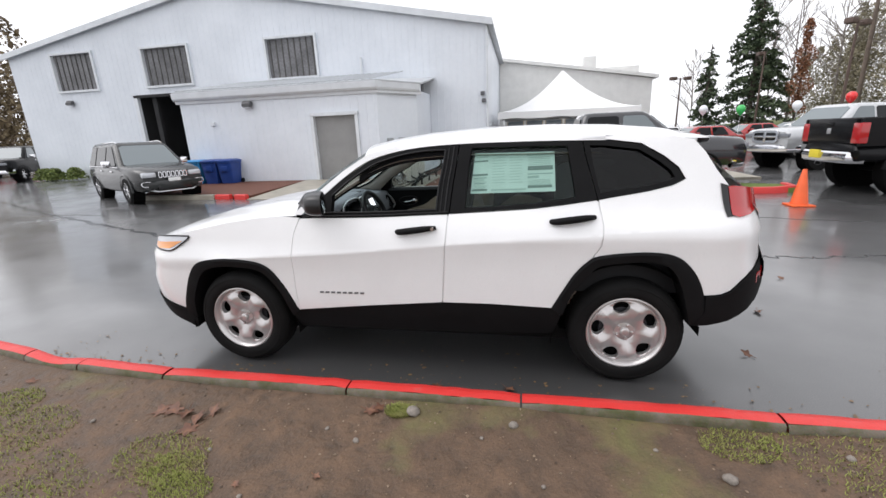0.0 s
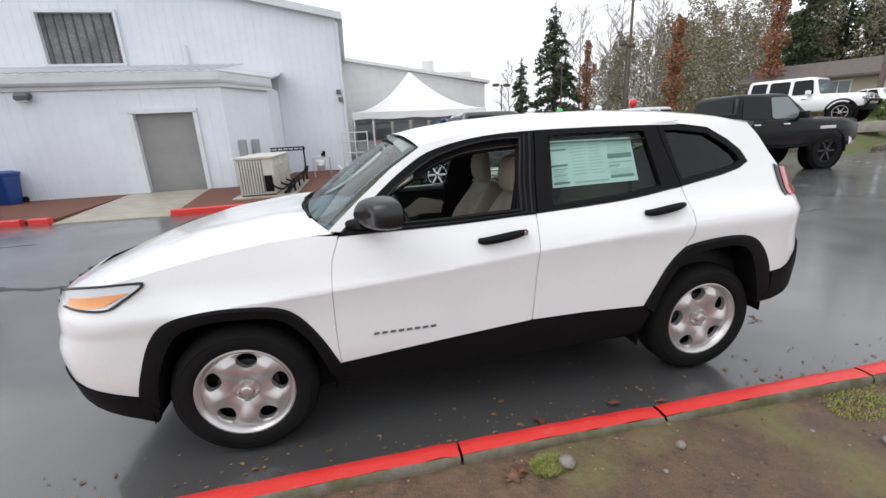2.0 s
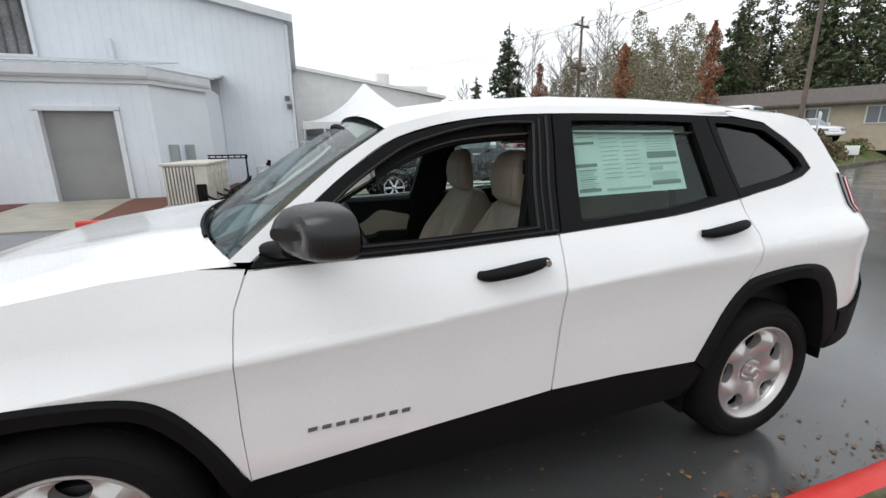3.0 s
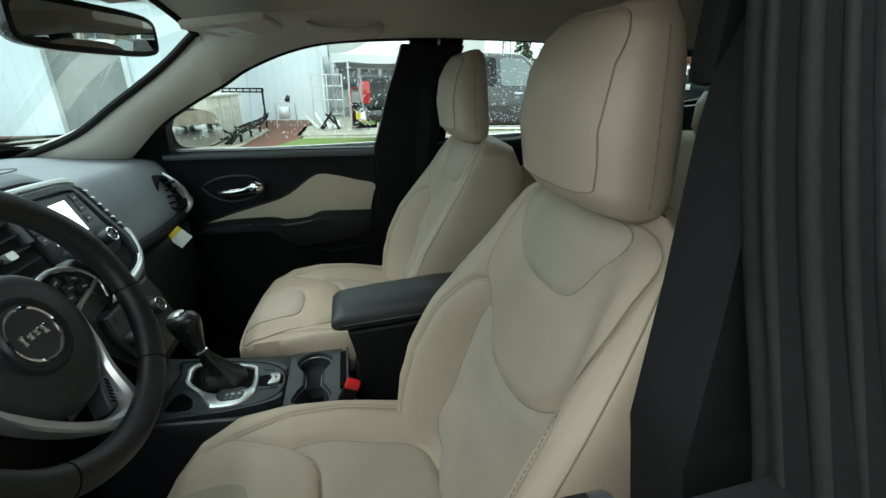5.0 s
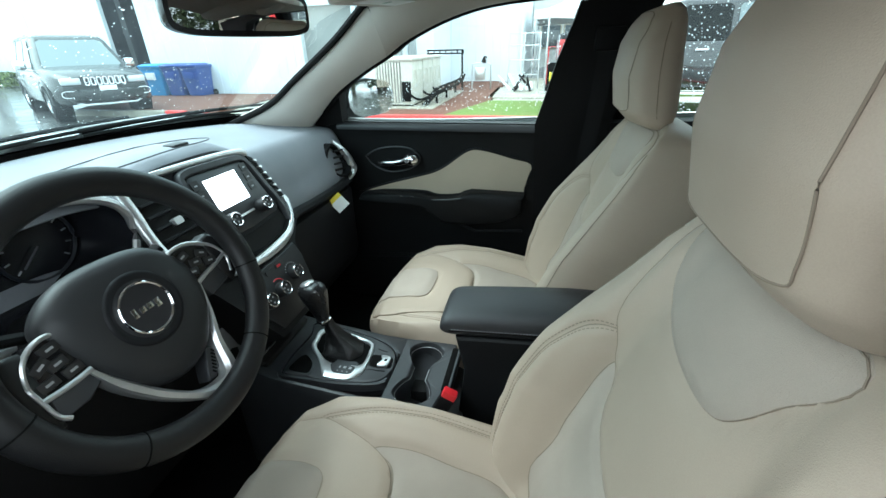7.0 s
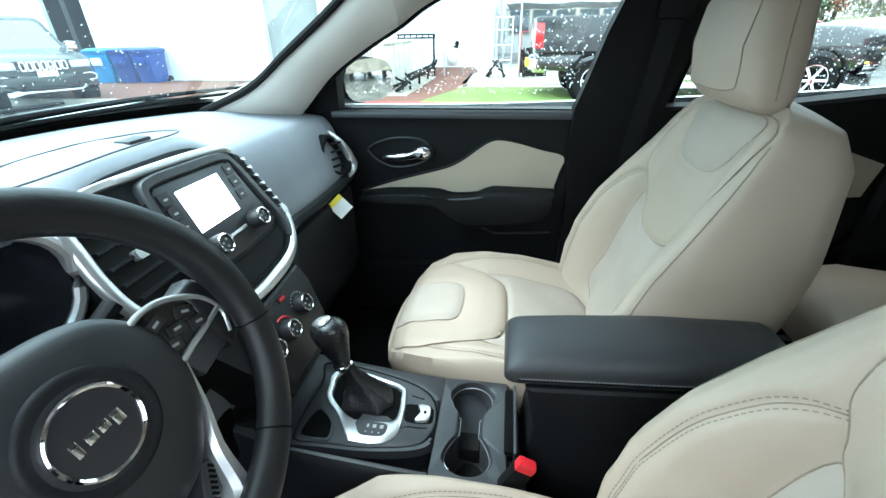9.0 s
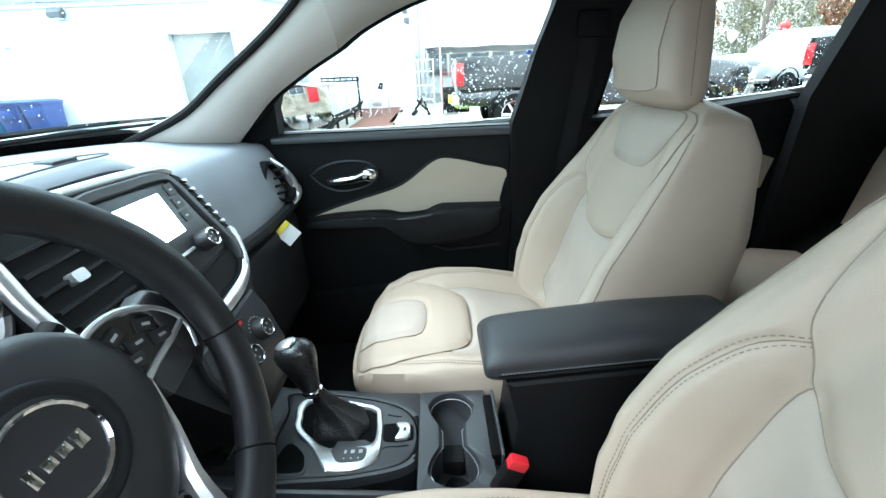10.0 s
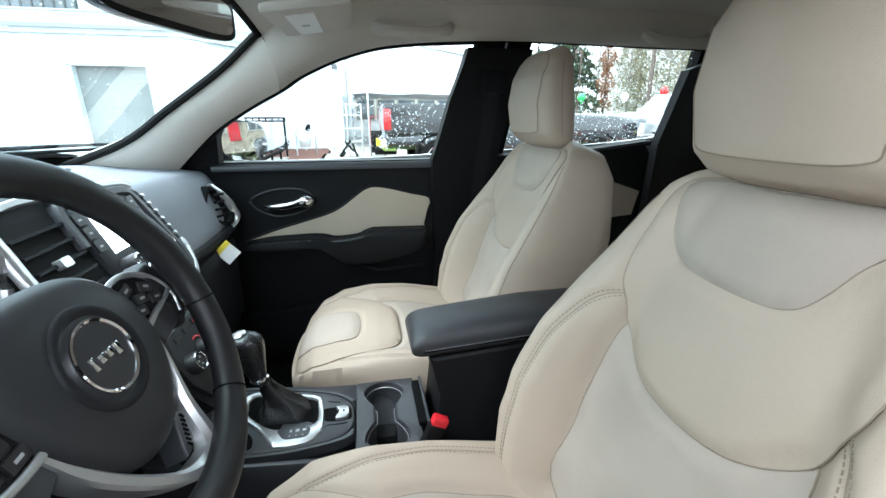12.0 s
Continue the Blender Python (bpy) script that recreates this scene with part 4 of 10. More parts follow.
    sub("door_insert", sheet(ins2, card(side, 0.006), 0.008, 0.06), TRIMBEIGE, rt, "cream vinyl insert")
    bm = bmesh.new()
    loft(bm, [[both(side, x, y, z + dz) for x, z in ((0.25, 1.104), (0.60, 1.116), (0.90, 1.152))] for y, dz in ((1.640, 0.0), (1.644, 0.010), (1.69, 0.014))], False, False)
    sub("window_ledge", bm, BLACKPL, rt)

    # centre pillar trim
    def post(x, z, d):
        return both(side, x + (0.085 if side == 0 else 0.0), float(np.interp(z, [0.3, 0.9, 1.10, 1.44], [1.655, 1.645, 1.605, 1.515])) + d, z)
    out = [(0.050, 1.112), (0.075, 1.20), (0.100, 1.30), (0.135, 1.40), (0.148, 1.448), (0.355, 1.448), (0.340, 1.40), (0.305, 1.27), (0.278, 1.112), (0.285, 0.80), (0.30, 0.34), (0.06, 0.34), (0.065, 0.80)]
    pil = sub("centre_pillar_trim", sheet(out, post, 0.05, 0.05), BLACKPL, label="black centre pillar trim with the belt")
    bm = bmesh.new()
    loft(bm, [[post(x + w, z, -0.012) for x, z in ((0.235, 1.37), (0.228, 1.20), (0.215, 1.0), (0.20, 0.70))] for w in (-0.024, 0.024)], False, False)
    sub("seat_belt", bm, material("belt_webbing", (0.010, 0.010, 0.011), 0.7, fine=600, bump=0.3, spec=0.15), pil, "black belt webbing")
    bm = bmesh.new()
    box(bm, 0.195, 0.275, -0.012, 0.014, 1.325, 1.385, 0.008, m=Matrix.Translation((0, post(0.2, 1.35, -0.006)[1], 0)))
    sub("belt_guide", bm, BLACKPL, pil, "black belt guide")
    # rear pillar trim round the quarter window
    out = [(0.90, 1.395), (0.905, 1.42), (1.75, 1.42), (1.80, 0.60), (0.95, 0.60), (0.93, 1.0), (0.885, 1.15)]
    inner = [(1.13, 1.26), (1.10, 1.43), (1.18, 1.425), (1.38, 1.41), (1.50, 1.36), (1.53, 1.31), (1.45, 1.27)]
    bm = bmesh.new()

    def rear_post(x, z, d):
        return both(side, x, float(np.interp(z, [0.3, 0.9, 1.10, 1.44], [1.66, 1.65, 1.605, 1.50])) - 0.3 * max(0, x - 1.5) ** 2 + d, z)
    o = [(0.895, 1.15), (0.915, 1.40), (1.05, 1.448), (1.30, 1.448), (1.60, 1.43), (1.80, 1.40), (1.85, 1.15), (1.80, 0.60), (1.40, 0.60), (0.92, 0.60)]
    i_ = [(1.135, 1.25), (1.105, 1.41), (1.14, 1.432), (1.25, 1.430), (1.40, 1.40), (1.52, 1.33), (1.53, 1.30), (1.44, 1.265), (1.30, 1.252), (1.20, 1.248)]
    sub("rear_pillar_trim", ring_frame(o, i_, rear_post, 0.04), DASH, label="black rear pillar trim")

    # windscreen pillar trim and cant rail
    wind = [(-0.955, 1.445, 1.115), (-0.80, 1.475, 1.180), (-0.674, 1.458, 1.262), (-0.53, 1.452, 1.362), (-0.425, 1.448, 1.452)]
    wind2 = [(-0.36, 1.43, 1.486), (-0.20, 1.41, 1.510), (0.0, 1.40, 1.528), (0.30, 1.40, 1.540), (0.70, 1.40, 1.540), (1.20, 1.40, 1.525), (1.70, 1.36, 1.47)]
    door = [(-0.76, 1.612, 1.075), (-0.68, 1.580, 1.145), (-0.595, 1.548, 1.214), (-0.495, 1.535, 1.275), (-0.405, 1.528, 1.322)]
    door2 = [(-0.33, 1.525, 1.368), (-0.20, 1.520, 1.420), (-0.05, 1.515, 1.450), (0.25, 1.510, 1.467), (0.70, 1.510, 1.464), (1.10, 1.510, 1.458), (1.70, 1.45, 1.42)]
    for nm, a, b, mt, lab in (("windscreen_pillar_trim", wind, door, PILLAR, "beige windscreen pillar trim"), ("roof_side_lining", [wind[-1]] + wind2, [door[-1]] + door2, HEADLINER, "beige roof side lining")):
        a, b = smooth_line(a, 5), smooth_line(b, 5)
        bm = bmesh.new()
        rings = []
        for k, (p, q) in enumerate(zip(a, b)):
            ring = [p + Vector((-0.02, 0.05, 0.02))]
            for w in (0, 0.12, 0.35, 0.65, 0.88, 1):
                v = p.lerp(q, w)
                h = 0.022 * math.sin(math.pi * w) ** 0.7
                ring.append(v + Vector((0.5 * h, -h, -0.4 * h if nm[0] == "r" else 0.2 * h)))
            ring.append(q + Vector((0, 0.075, 0.02)))
            rings.append([both(side, *v) for v in ring])
        loft(bm, rings, False, False)
        tr = sub(nm, bm, mt, label=lab)
        if nm[0] == "w":
            # black border between the glass and the trim, and the joint where the trim meets the lining
            bm = bmesh.new()
            tube(bm, [both(side, *(p + Vector((-0.006, -0.008, 0.004)))) for p in a], 0.0100, 8)
            sub("windscreen_border", bm, RUBBER, tr, "black border of the windscreen")
            bm = bmesh.new()
            tube(bm, rings[-1][1:-1], 0.0012, 6)
            sub("trim_joint", bm, DASH, tr, "dark joint in the trim")
    # black edge seal along the door opening
    bm = bmesh.new()
    tube(bm, [both(side, *(p + Vector((0, 0.022, 0.004)))) for p in smooth_line(door[1:] + door2[:4], 4)], 0.010, 6)
    sub("door_seal", bm, RUBBER, label="black rubber door seal")
    # black cover of the roof's edge over the doors
    bm = bmesh.new()
    edge = smooth_line([door[-1]] + door2, 4)
    rows = [[both(side, *(p + Vector((0, 0.012, -0.003)))) for p in edge]]
    for dz in (0.004, 0.05):
        rows.append([both(side, p.x, max(p.y + 0.004, 2 * CY - side_y(p.x, p.z + dz) - 0.034), p.z + dz) for p in edge])
    loft(bm, rows, False, False)
    sub("roof_edge_cover", bm, BLACKPL, label="black plastic roof edge cover")
    # black sail panel at the mirror
    bm = bmesh.new()
    tri = [(-0.775, 1.645, 1.085), (-0.630, 1.63, 1.105), (-0.612, 1.590, 1.222), (-0.655, 1.60, 1.185)]
    loft(bm, [[both(side, *p) for p in tri], [both(side, p[0], p[1] + 0.05, p[2]) for p in tri]])
    sub("sail_panel", bm, BLACKPL, label="black mirror corner panel")
    # grab handles
    for gx in (-0.135, 0.685):
        if side == 0 and gx < 0:
            continue
        bm = bmesh.new()
        y, z = 1.452, 1.503
        pts = [(gx - 0.005, y + 0.02, z + 0.01), (gx, y - 0.014, z - 0.016), (gx + 0.025, y - 0.044, z - 0.036), (gx + 0.11, y - 0.050, z - 0.042), (gx + 0.185, y - 0.044, z - 0.036), (gx + 0.21, y - 0.014, z - 0.016), (gx + 0.215, y + 0.02, z + 0.01)]
        tube(bm, [both(side, *p) for p in smooth_line(pts, 5)], 0.0125, 8, flat=1.3)
        sub("grab_handle", bm, HEADLINER, label="beige folding grab handle")

# roof lining
bm = bmesh.new()
rings = []
for x in (-0.425, -0.36, -0.20, 0.0, 0.30, 0.70, 1.20, 1.70):
    zc = float(np.interp(x, [-0.425, -0.36, -0.20, 0.0, 0.30, 1.2, 1.7], [1.535, 1.548, 1.570, 1.585, 1.60, 1.585, 1.52]))
    ze = float(np.interp(x, [-0.425, -0.36, -0.20, 0.0, 0.30, 0.70, 1.20, 1.70], [1.452, 1.486, 1.510, 1.528, 1.540, 1.540, 1.525, 1.47]))
    w = float(np.interp(x, [-0.425, -0.36, -0.2, 0, 1.2, 1.7], [0.528, 0.51, 0.49, 0.48, 0.48, 0.44]))
    rings.append([(x - 0.05 * (1 - s * s) * max(0, min(1, (0.1 - x) / 0.5)), CY + s * w, ze + (zc - ze) * (1 - abs(s) ** 2.5)) for s in [-1 + j / 10 for j in range(21)]])
loft(bm, rings, False, False)
liner_front = rings[0]
sub("headliner", bm, HEADLINER, label="beige fabric roof lining")
bm = bmesh.new()
tube(bm, [Vector(p) + Vector((-0.006, 0, 0)) for p in liner_front], 0.0090, 8)
sub("windscreen_border", bm, RUBBER, label="black upper border of the windscreen")
# rear closing panel behind the back seat
sub("cargo_cover", boxed(1.42, 2.05, 0.22, 2 * CY - 0.22, 0.86, 0.88), CARPET, label="black cargo cover")

# sun visors
for side in (0, 1):
    m = Matrix.Translation(both(side, -0.268, 1.225, 1.452)) @ pose(0, 0, 0, 3 if side else -3, -8, 0)
    vis = sub("sun_visor", boxed(-0.085, 0.078, -0.175, 0.165, -0.009, 0.009, 0.008, m=m), HEADLINER, label="beige sun visor with a white label")
    bm = bmesh.new()
    box(bm, -0.048, 0.006, -0.135, 0.135, -0.0115, -0.0095, m=m)
    sub("visor_label", bm, PAPER, vis, "white warning label")
    bm = bmesh.new()
    box(bm, -0.030, -0.014, -0.012, 0.010, -0.0125, -0.0115, m=m)
    sub("label_print", bm, PALEPRINT, vis)
# roof console
sub("roof_console", boxed(-0.33, -0.12, CY - 0.07, CY + 0.07, 1.548, 1.575, 0.015), HEADLINER, label="beige roof console")

# rear-view mirror
mm = Matrix.Translation((-0.446, 0.922, 1.407)) @ pose(0, 0, 0, 0, 1, -18.4)
rings = []
for x, k in ((-0.030, 0.55), (-0.024, 0.85), (-0.010, 0.97), (0.006, 1.0), (0.012, 0.985)):
    rings.append([(x, q[0] * k, q[1] * k * (1 + 0.06 * math.cos(q[0] * 9))) for q in oval(0, 0, 0.140, 0.036, 36, 5)])
bm = bmesh.new()
loft(bm, rings)
rv = sub("rear_view_mirror", moved(bm, mm), GLOSSBLACK, label="black rear-view mirror on a stalk")
bm = bmesh.new()
loft(bm, [[(x, q[0] * k, q[1] * k) for q in oval(0, 0, 0.130, 0.028, 36, 5)] for x, k in ((0.0125, 1), (0.0128, 0.01))])
sub("mirror_glass", moved(bm, mm), MIRROR, rv, "mirror glass")
bm = bmesh.new()
tube(bm, [(-0.458, 0.925, 1.42), (-0.48, 0.925, 1.45), (-0.53, 0.925, 1.49)], 0.014, 8)
sub("mirror_stalk", bm, BLACKPL, rv)


# ---- dashboard ----
def dash_row(y):
    """The dashboard's section at one place across: (x, z) from the windscreen to under the knee."""
    e = abs(y - CY) / 0.72
    hood = math.exp(-((y - 0.555) / 0.20) ** 4)
    mid = math.exp(-((y - 0.94) / 0.17) ** 4)
    top = 1.112 + 0.055 * hood + 0.052 * mid - 0.022 * e ** 3
    fx = -0.655 - 0.02 * (1 - hood) * (1 - mid) + 0.035 * hood - 0.02 * mid
    pts = [(-1.02 + 0.12 * e * e, 1.150 - 0.04 * e * e), (-0.93 + 0.08 * e * e, 1.146 - 0.035 * e * e), (-0.82, max(top - 0.008, 1.128 - 0.02 * e)), (fx - 0.06, top), (fx - 0.02, top - 0.006), (fx, top - 0.022)]
    if hood > 0.5:
        pts += [(fx - 0.004, top - 0.034), (fx - 0.10, top - 0.05), (fx - 0.11, 1.05), (fx - 0.06, 0.985), (fx - 0.02, 0.97), (-0.625, 0.92), (-0.63, 0.80), (-0.66, 0.66), (-0.80, 0.55)]
    elif y > 0.76 and y < 1.13:
        pts += [(-0.690, 1.12), (-0.68, 1.10), (-0.665, 1.05), (-0.645, 1.0), (-0.62, 0.95), (-0.60, 0.90), (-0.585, 0.80), (-0.60, 0.70), (-0.75, 0.55)]
    else:
        pts += [(fx + 0.016, top - 0.05), (fx + 0.030, top - 0.09), (fx + 0.038, 0.985), (-0.622, 0.940), (-0.625, 0.905), (-0.66, 0.89), (-0.655, 0.82), (-0.665, 0.66), (-0.80, 0.52)]
    return pts


bm = bmesh.new()
ys = [0.185 + i * 1.4573 / 140 for i in range(141)]
loft(bm, [[(p.x, y, p.y) for p in smooth_line([(x, z, 0) for x, z in dash_row(y)], 3)] for y in ys], False, False)
dash = sub("dashboard", bm, DASHTOP_SHEEN, label="soft grey-black dashboard with silver trim", smooth=50)
# the driver's lower faces take plain black, without the sheen in the colour
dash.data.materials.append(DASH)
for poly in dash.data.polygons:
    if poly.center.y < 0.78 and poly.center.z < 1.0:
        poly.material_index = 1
# lower dash and glovebox
sub("lower_dash", boxed(-0.90, -0.63, 0.20, 2 * CY - 0.20, 0.56, 0.90, 0.03), DASH, dash, "black lower dash")
sub("glovebox", boxed(-0.70, -0.605, 1.14, 1.60, 0.62, 0.885, 0.02), DASH, dash, "black glovebox lid")
# driver's knee panel
sub("knee_panel", boxed(-0.72, -0.585, 0.26, 0.86, 0.60, 0.92, 0.03), BLACKPL, dash, "black knee panel")
# top tray lid on the dash and its small sensor
bm = bmesh.new()
tray = [(-0.755 + q[0], 0.90 + q[1]) for q in oval(0, 0, 0.065, 0.19, 32, 3)]
tube(bm, [(x, y, 1.1645 - 0.010 * abs(y - 0.94) / 0.2 - 0.06 * max(0, -0.72 - x)) for x, y in tray], 0.0014, 5, closed=True)
sub("tray_seam", bm, plain("dark_seam", (0.07, 0.073, 0.08), 0.7), dash)
sub("dash_sensor", boxed(-0.735, -0.705, 0.955, 1.0, 1.158, 1.167, 0.004), BUTTON, dash)

# instrument hood and cluster
bm = bmesh.new()
bowl = [(0.555 + q[0], 1.075 + q[1]) for q in oval(0, 0, 0.172, 0.083, 40, 2.6)]
loft(bm, [[(x, 0.555 + (y - 0.555) * k, 1.075 + (z - 1.075) * k) for y, z in bowl] for x, k in ((-0.622, 1.05), (-0.614, 1.0), (-0.66, 0.93), (-0.715, 0.88), (-0.72, 0.02))], True, False)
sub("gauge_binnacle", bm, GAUGE, dash, "dark instrument cluster in a silver ring")
bm = bmesh.new()
tube(bm, [(-0.612, y, z) for y, z in [(0.555 + (y - 0.555) * 1.03, 1.075 + (z - 1.075) * 1.03) for y, z in bowl]], 0.0075, 8, closed=True)
sub("cluster_ring", bm, SATIN, dash, "silver cluster ring")
for gy in (0.465, 0.645):
    bm = bmesh.new()
    tube(bm, [(-0.712, gy + 0.058 * math.cos(a), 1.072 + 0.058 * math.sin(a)) for a in [2 * math.pi * i / 32 for i in range(32)]], 0.003, 6, closed=True)
    sub("gauge_ring", bm, plain("gauge_blue", (0.022, 0.026, 0.034), 0.3), dash)
    bm = bmesh.new()
    for i in range(11):
        a = radians(220 - 26 * i)
        rod(bm, (-0.713, gy + 0.044 * math.cos(a), 1.072 + 0.044 * math.sin(a)), (-0.713, gy + 0.052 * math.cos(a), 1.072 + 0.052 * math.sin(a)), 0.0014, n=5)
    sub("gauge_marks", bm, MARK, dash)
    bm = bmesh.new()
    rod(bm, (-0.710, gy, 1.072), (-0.710, gy - 0.03, 1.045), 0.0018, n=5)
    sub("gauge_needle", bm, LETTER, dash)


# ---- centre stack ----
def stack(y, z, d=0.0):
    """A place on the leaning face of the centre stack; d is its height above the face."""
    return (-0.652 + (1.16 - z) * 0.47 + 0.905 * d, y, z + 0.425 * d)


def slab(outline, d0, d1, soft=0.0):
    bm = bmesh.new()
    cy, cz = sum(p[0] for p in outline) / len(outline), sum(p[1] for p in outline) / len(outline)
    rings = [[stack(y, z, d0) for y, z in outline], [stack(y, z, d1 - soft) for y, z in outline]]
    if soft:
        rings.append([stack(cy + (y - cy) * (1 - soft / 0.08), cz + (z - cz) * (1 - soft / 0.05), d1) for y, z in outline])
    return loft(bm, rings)


def rounded(y0, y1, z0, z1, r=0.008, n=4):
    out = []
    for cy, cz, a0 in ((y1 - r, z1 - r, 0), (y0 + r, z1 - r, 90), (y0 + r, z0 + r, 180), (y1 - r, z0 + r, 270)):
        for i in range(n + 1):
            a = radians(a0 + 90 * i / n)
            out.append((cy + r * math.cos(a), cz + r * math.sin(a)))
    return out


body = [(0.740, 1.125), (0.80, 1.140), (0.94, 1.142), (1.07, 1.132), (1.090, 1.112), (1.108, 1.05), (1.122, 0.99), (1.112, 0.935), (1.070, 0.905), (1.045, 0.83), (1.02, 0.76), (0.86, 0.76), (0.83, 0.82), (0.78, 0.92), (0.742, 1.0), (0.732, 1.06)]
sub("stack_body", slab(body, -0.12, 0.0), DASH, dash, "black centre stack")


def strip(name, line, d, wide, thick, mat, label=""):
    """A flat band laid along a line on the stack's face; wide may change along it."""
    pts = smooth_line([(a, b, 0) for a, b in line], 6)
    rings = []
    for k, p in enumerate(pts):
        q = pts[min(k + 1, len(pts) - 1)] - pts[max(k - 1, 0)]
        n = Vector((-q.y, q.x, 0)).normalized() * (wide(k / (len(pts) - 1)) if callable(wide) else wide) / 2
        rings.append([stack(p.x + n.x * u, p.y + n.y * u, d + h) for u, h in ((-1, 0), (-0.92, thick * 0.7), (-0.6, thick), (0.6, thick), (0.92, thick * 0.7), (1, 0))])
    bm = bmesh.new()
    loft(bm, rings)
    return sub(name, bm, mat, dash, label, smooth=50)


# silver frame: a cap along the top, a cheek beside the vent, a chin below
strip("silver_cap", [(0.742, 1.128), (0.80, 1.139), (0.88, 1.139), (0.98, 1.136), (1.06, 1.130), (1.082, 1.122)], 0.0, lambda t: 0.010 + 0.004 * t, 0.008, SATIN, "satin silver strip")
strip("silver_cheek", [(0.742, 1.130), (0.742, 1.09), (0.739, 1.05), (0.744, 1.01), (0.762, 0.975), (0.80, 0.945), (0.85, 0.926), (0.88, 0.921)], 0.004, lambda t: 0.022 - 0.010 * t, 0.010, SATIN, "satin silver strip")
strip("silver_chin", [(0.87, 0.922), (0.905, 0.918), (0.96, 0.917), (1.02, 0.921), (1.065, 0.932), (1.095, 0.955), (1.112, 0.985)], 0.004, lambda t: 0.010 + 0.012 * math.sin(math.pi * min(1, t * 1.15)), 0.011, SATIN, "satin silver strip")
strip("screen_surround", [(0.862, 1.06), (0.866, 1.11), (0.885, 1.123), (0.96, 1.122), (1.04, 1.117), (1.062, 1.10), (1.078, 1.04), (1.092, 0.985), (1.085, 0.945)], 0.0, 0.016, 0.014, CONSOLE, "black rounded bezel")
# head unit
bez = [(0.874, 1.105), (0.884, 1.115), (0.96, 1.114), (1.040, 1.110), (1.052, 1.100), (1.062, 1.04), (1.074, 0.992), (1.062, 0.984), (0.97, 0.980), (0.89, 0.984), (0.878, 0.994)]
unit = sub("head_unit", slab(bez, -0.01, 0.012, 0.004), CONSOLE, dash, "black radio unit with a lit screen")
sub("screen", slab([(0.904, 1.036), (1.003, 1.036), (1.006, 1.098), (0.908, 1.099)], 0.008, 0.0135), SCREEN, dash, "lit white screen")
for i in range(3):
    for y in (0.886, 1.030):
        yy = y + (0.004 * i if y > 1 else 0)
        z = 1.046 + i * 0.021
        sub("radio_button", slab(rounded(yy - 0.010, yy + 0.010, z, z + 0.017, 0.002), 0.010, 0.0135), BUTTON, dash)
        sub("button_mark", slab(rounded(yy - 0.004, yy + 0.004, z + 0.006, z + 0.009, 0.001), 0.0135, 0.0138), MARK, dash)


def knob(y, z, r, h, parent_label):
    a, b = Vector(stack(y, z, 0.006)), Vector(stack(y, z, h))
    up, right = Vector((-0.425, 0, 0.905)), Vector((0, 1, 0))
    d = (b - a).normalized()
    bm = bmesh.new()
    rings = []
    for t, k in ((0, 1.06), (0.15, 1.06), (0.2, 0.98), (0.9, 0.95), (1.0, 0.88), (1.0, 0.72), (0.93, 0.68), (0.93, 0.02)):
        rings.append([a + d * (b - a).length * t + (right * math.cos(q) + up * math.sin(q)) * r * k * (1 + (0.03 if i % 2 and 0.2 <= t <= 0.9 else 0)) for i, q in enumerate([2 * math.pi * i / 28 for i in range(28)])])
    loft(bm, rings)
    sub("knob", bm, BUTTON, dash, parent_label)
    bm = bmesh.new()
    tube(bm, [b + (right * math.cos(q) + up * math.sin(q)) * r * 0.80 for q in [2 * math.pi * i / 24 for i in range(24)]], 0.0016, 6, closed=True)
    sub("knob_ring", bm, CHROME, dash)
    for k in range(3):
        q = math.pi * (0.3 + 0.6 * k)
        c = b - d * 0.001 + (right * math.cos(q) + up * math.sin(q)) * r * 0.35
        bm = bmesh.new()
        rod(bm, c - d * 0.003, c + d * 0.0006, 0.0022, n=8)
        sub("knob_mark", bm, MARK, dash)


knob(0.908, 1.010, 0.0175, 0.036, "black radio knob with a chrome ring")
knob(1.018, 1.010, 0.0175, 0.036, "black radio knob with a chrome ring")
strip("unit_bar", [(0.937, 1.010), (0.965, 1.010), (0.992, 1.010)], 0.011, 0.005, 0.004, SATIN, "thin silver bar")
# no hollow here: a flat near-black plate stands for the pocket's shade
sub("pocket_shade", slab([(0.885, 0.930), (1.05, 0.936), (1.082, 0.955), (1.078, 0.976), (0.97, 0.972), (0.888, 0.974)], 0.000, 0.003), plain("pocket_shade_black", (0.004, 0.004, 0.004), 0.9), dash, "near-black patch for the shade in the storage pocket")
strip("pocket_lip", [(0.885, 0.934), (0.96, 0.931), (1.04, 0.936), (1.078, 0.952)], 0.002, 0.006, 0.010, BLACKPL)
# tall vent on the wheel's side
# flat near-black plate behind the slats, painted in as the vent's inner shade
sub("vent_shade", slab([(0.757, 1.118), (0.858, 1.118), (0.858, 0.965), (0.79, 0.972), (0.762, 1.0), (0.752, 1.05)], 0.0, 0.002), plain("vent_shade_black", (0.004, 0.004, 0.004), 0.9), dash, "near-black patch for the shade inside the air vent")
for i in range(6):
    z = 1.098 - i * 0.0215
    y0 = 0.757 + 0.006 * max(0, i - 3) ** 1.5
    strip("vent_slat", [(y0, z), (0.81, z + 0.001), (0.856, z + 0.002)], 0.002, 0.0055, 0.009, DASH)
sub("vent_tab", slab(rounded(0.792, 0.812, 1.049, 1.062, 0.003), 0.006, 0.018, 0.003), SATIN, dash, "silver vent tab")
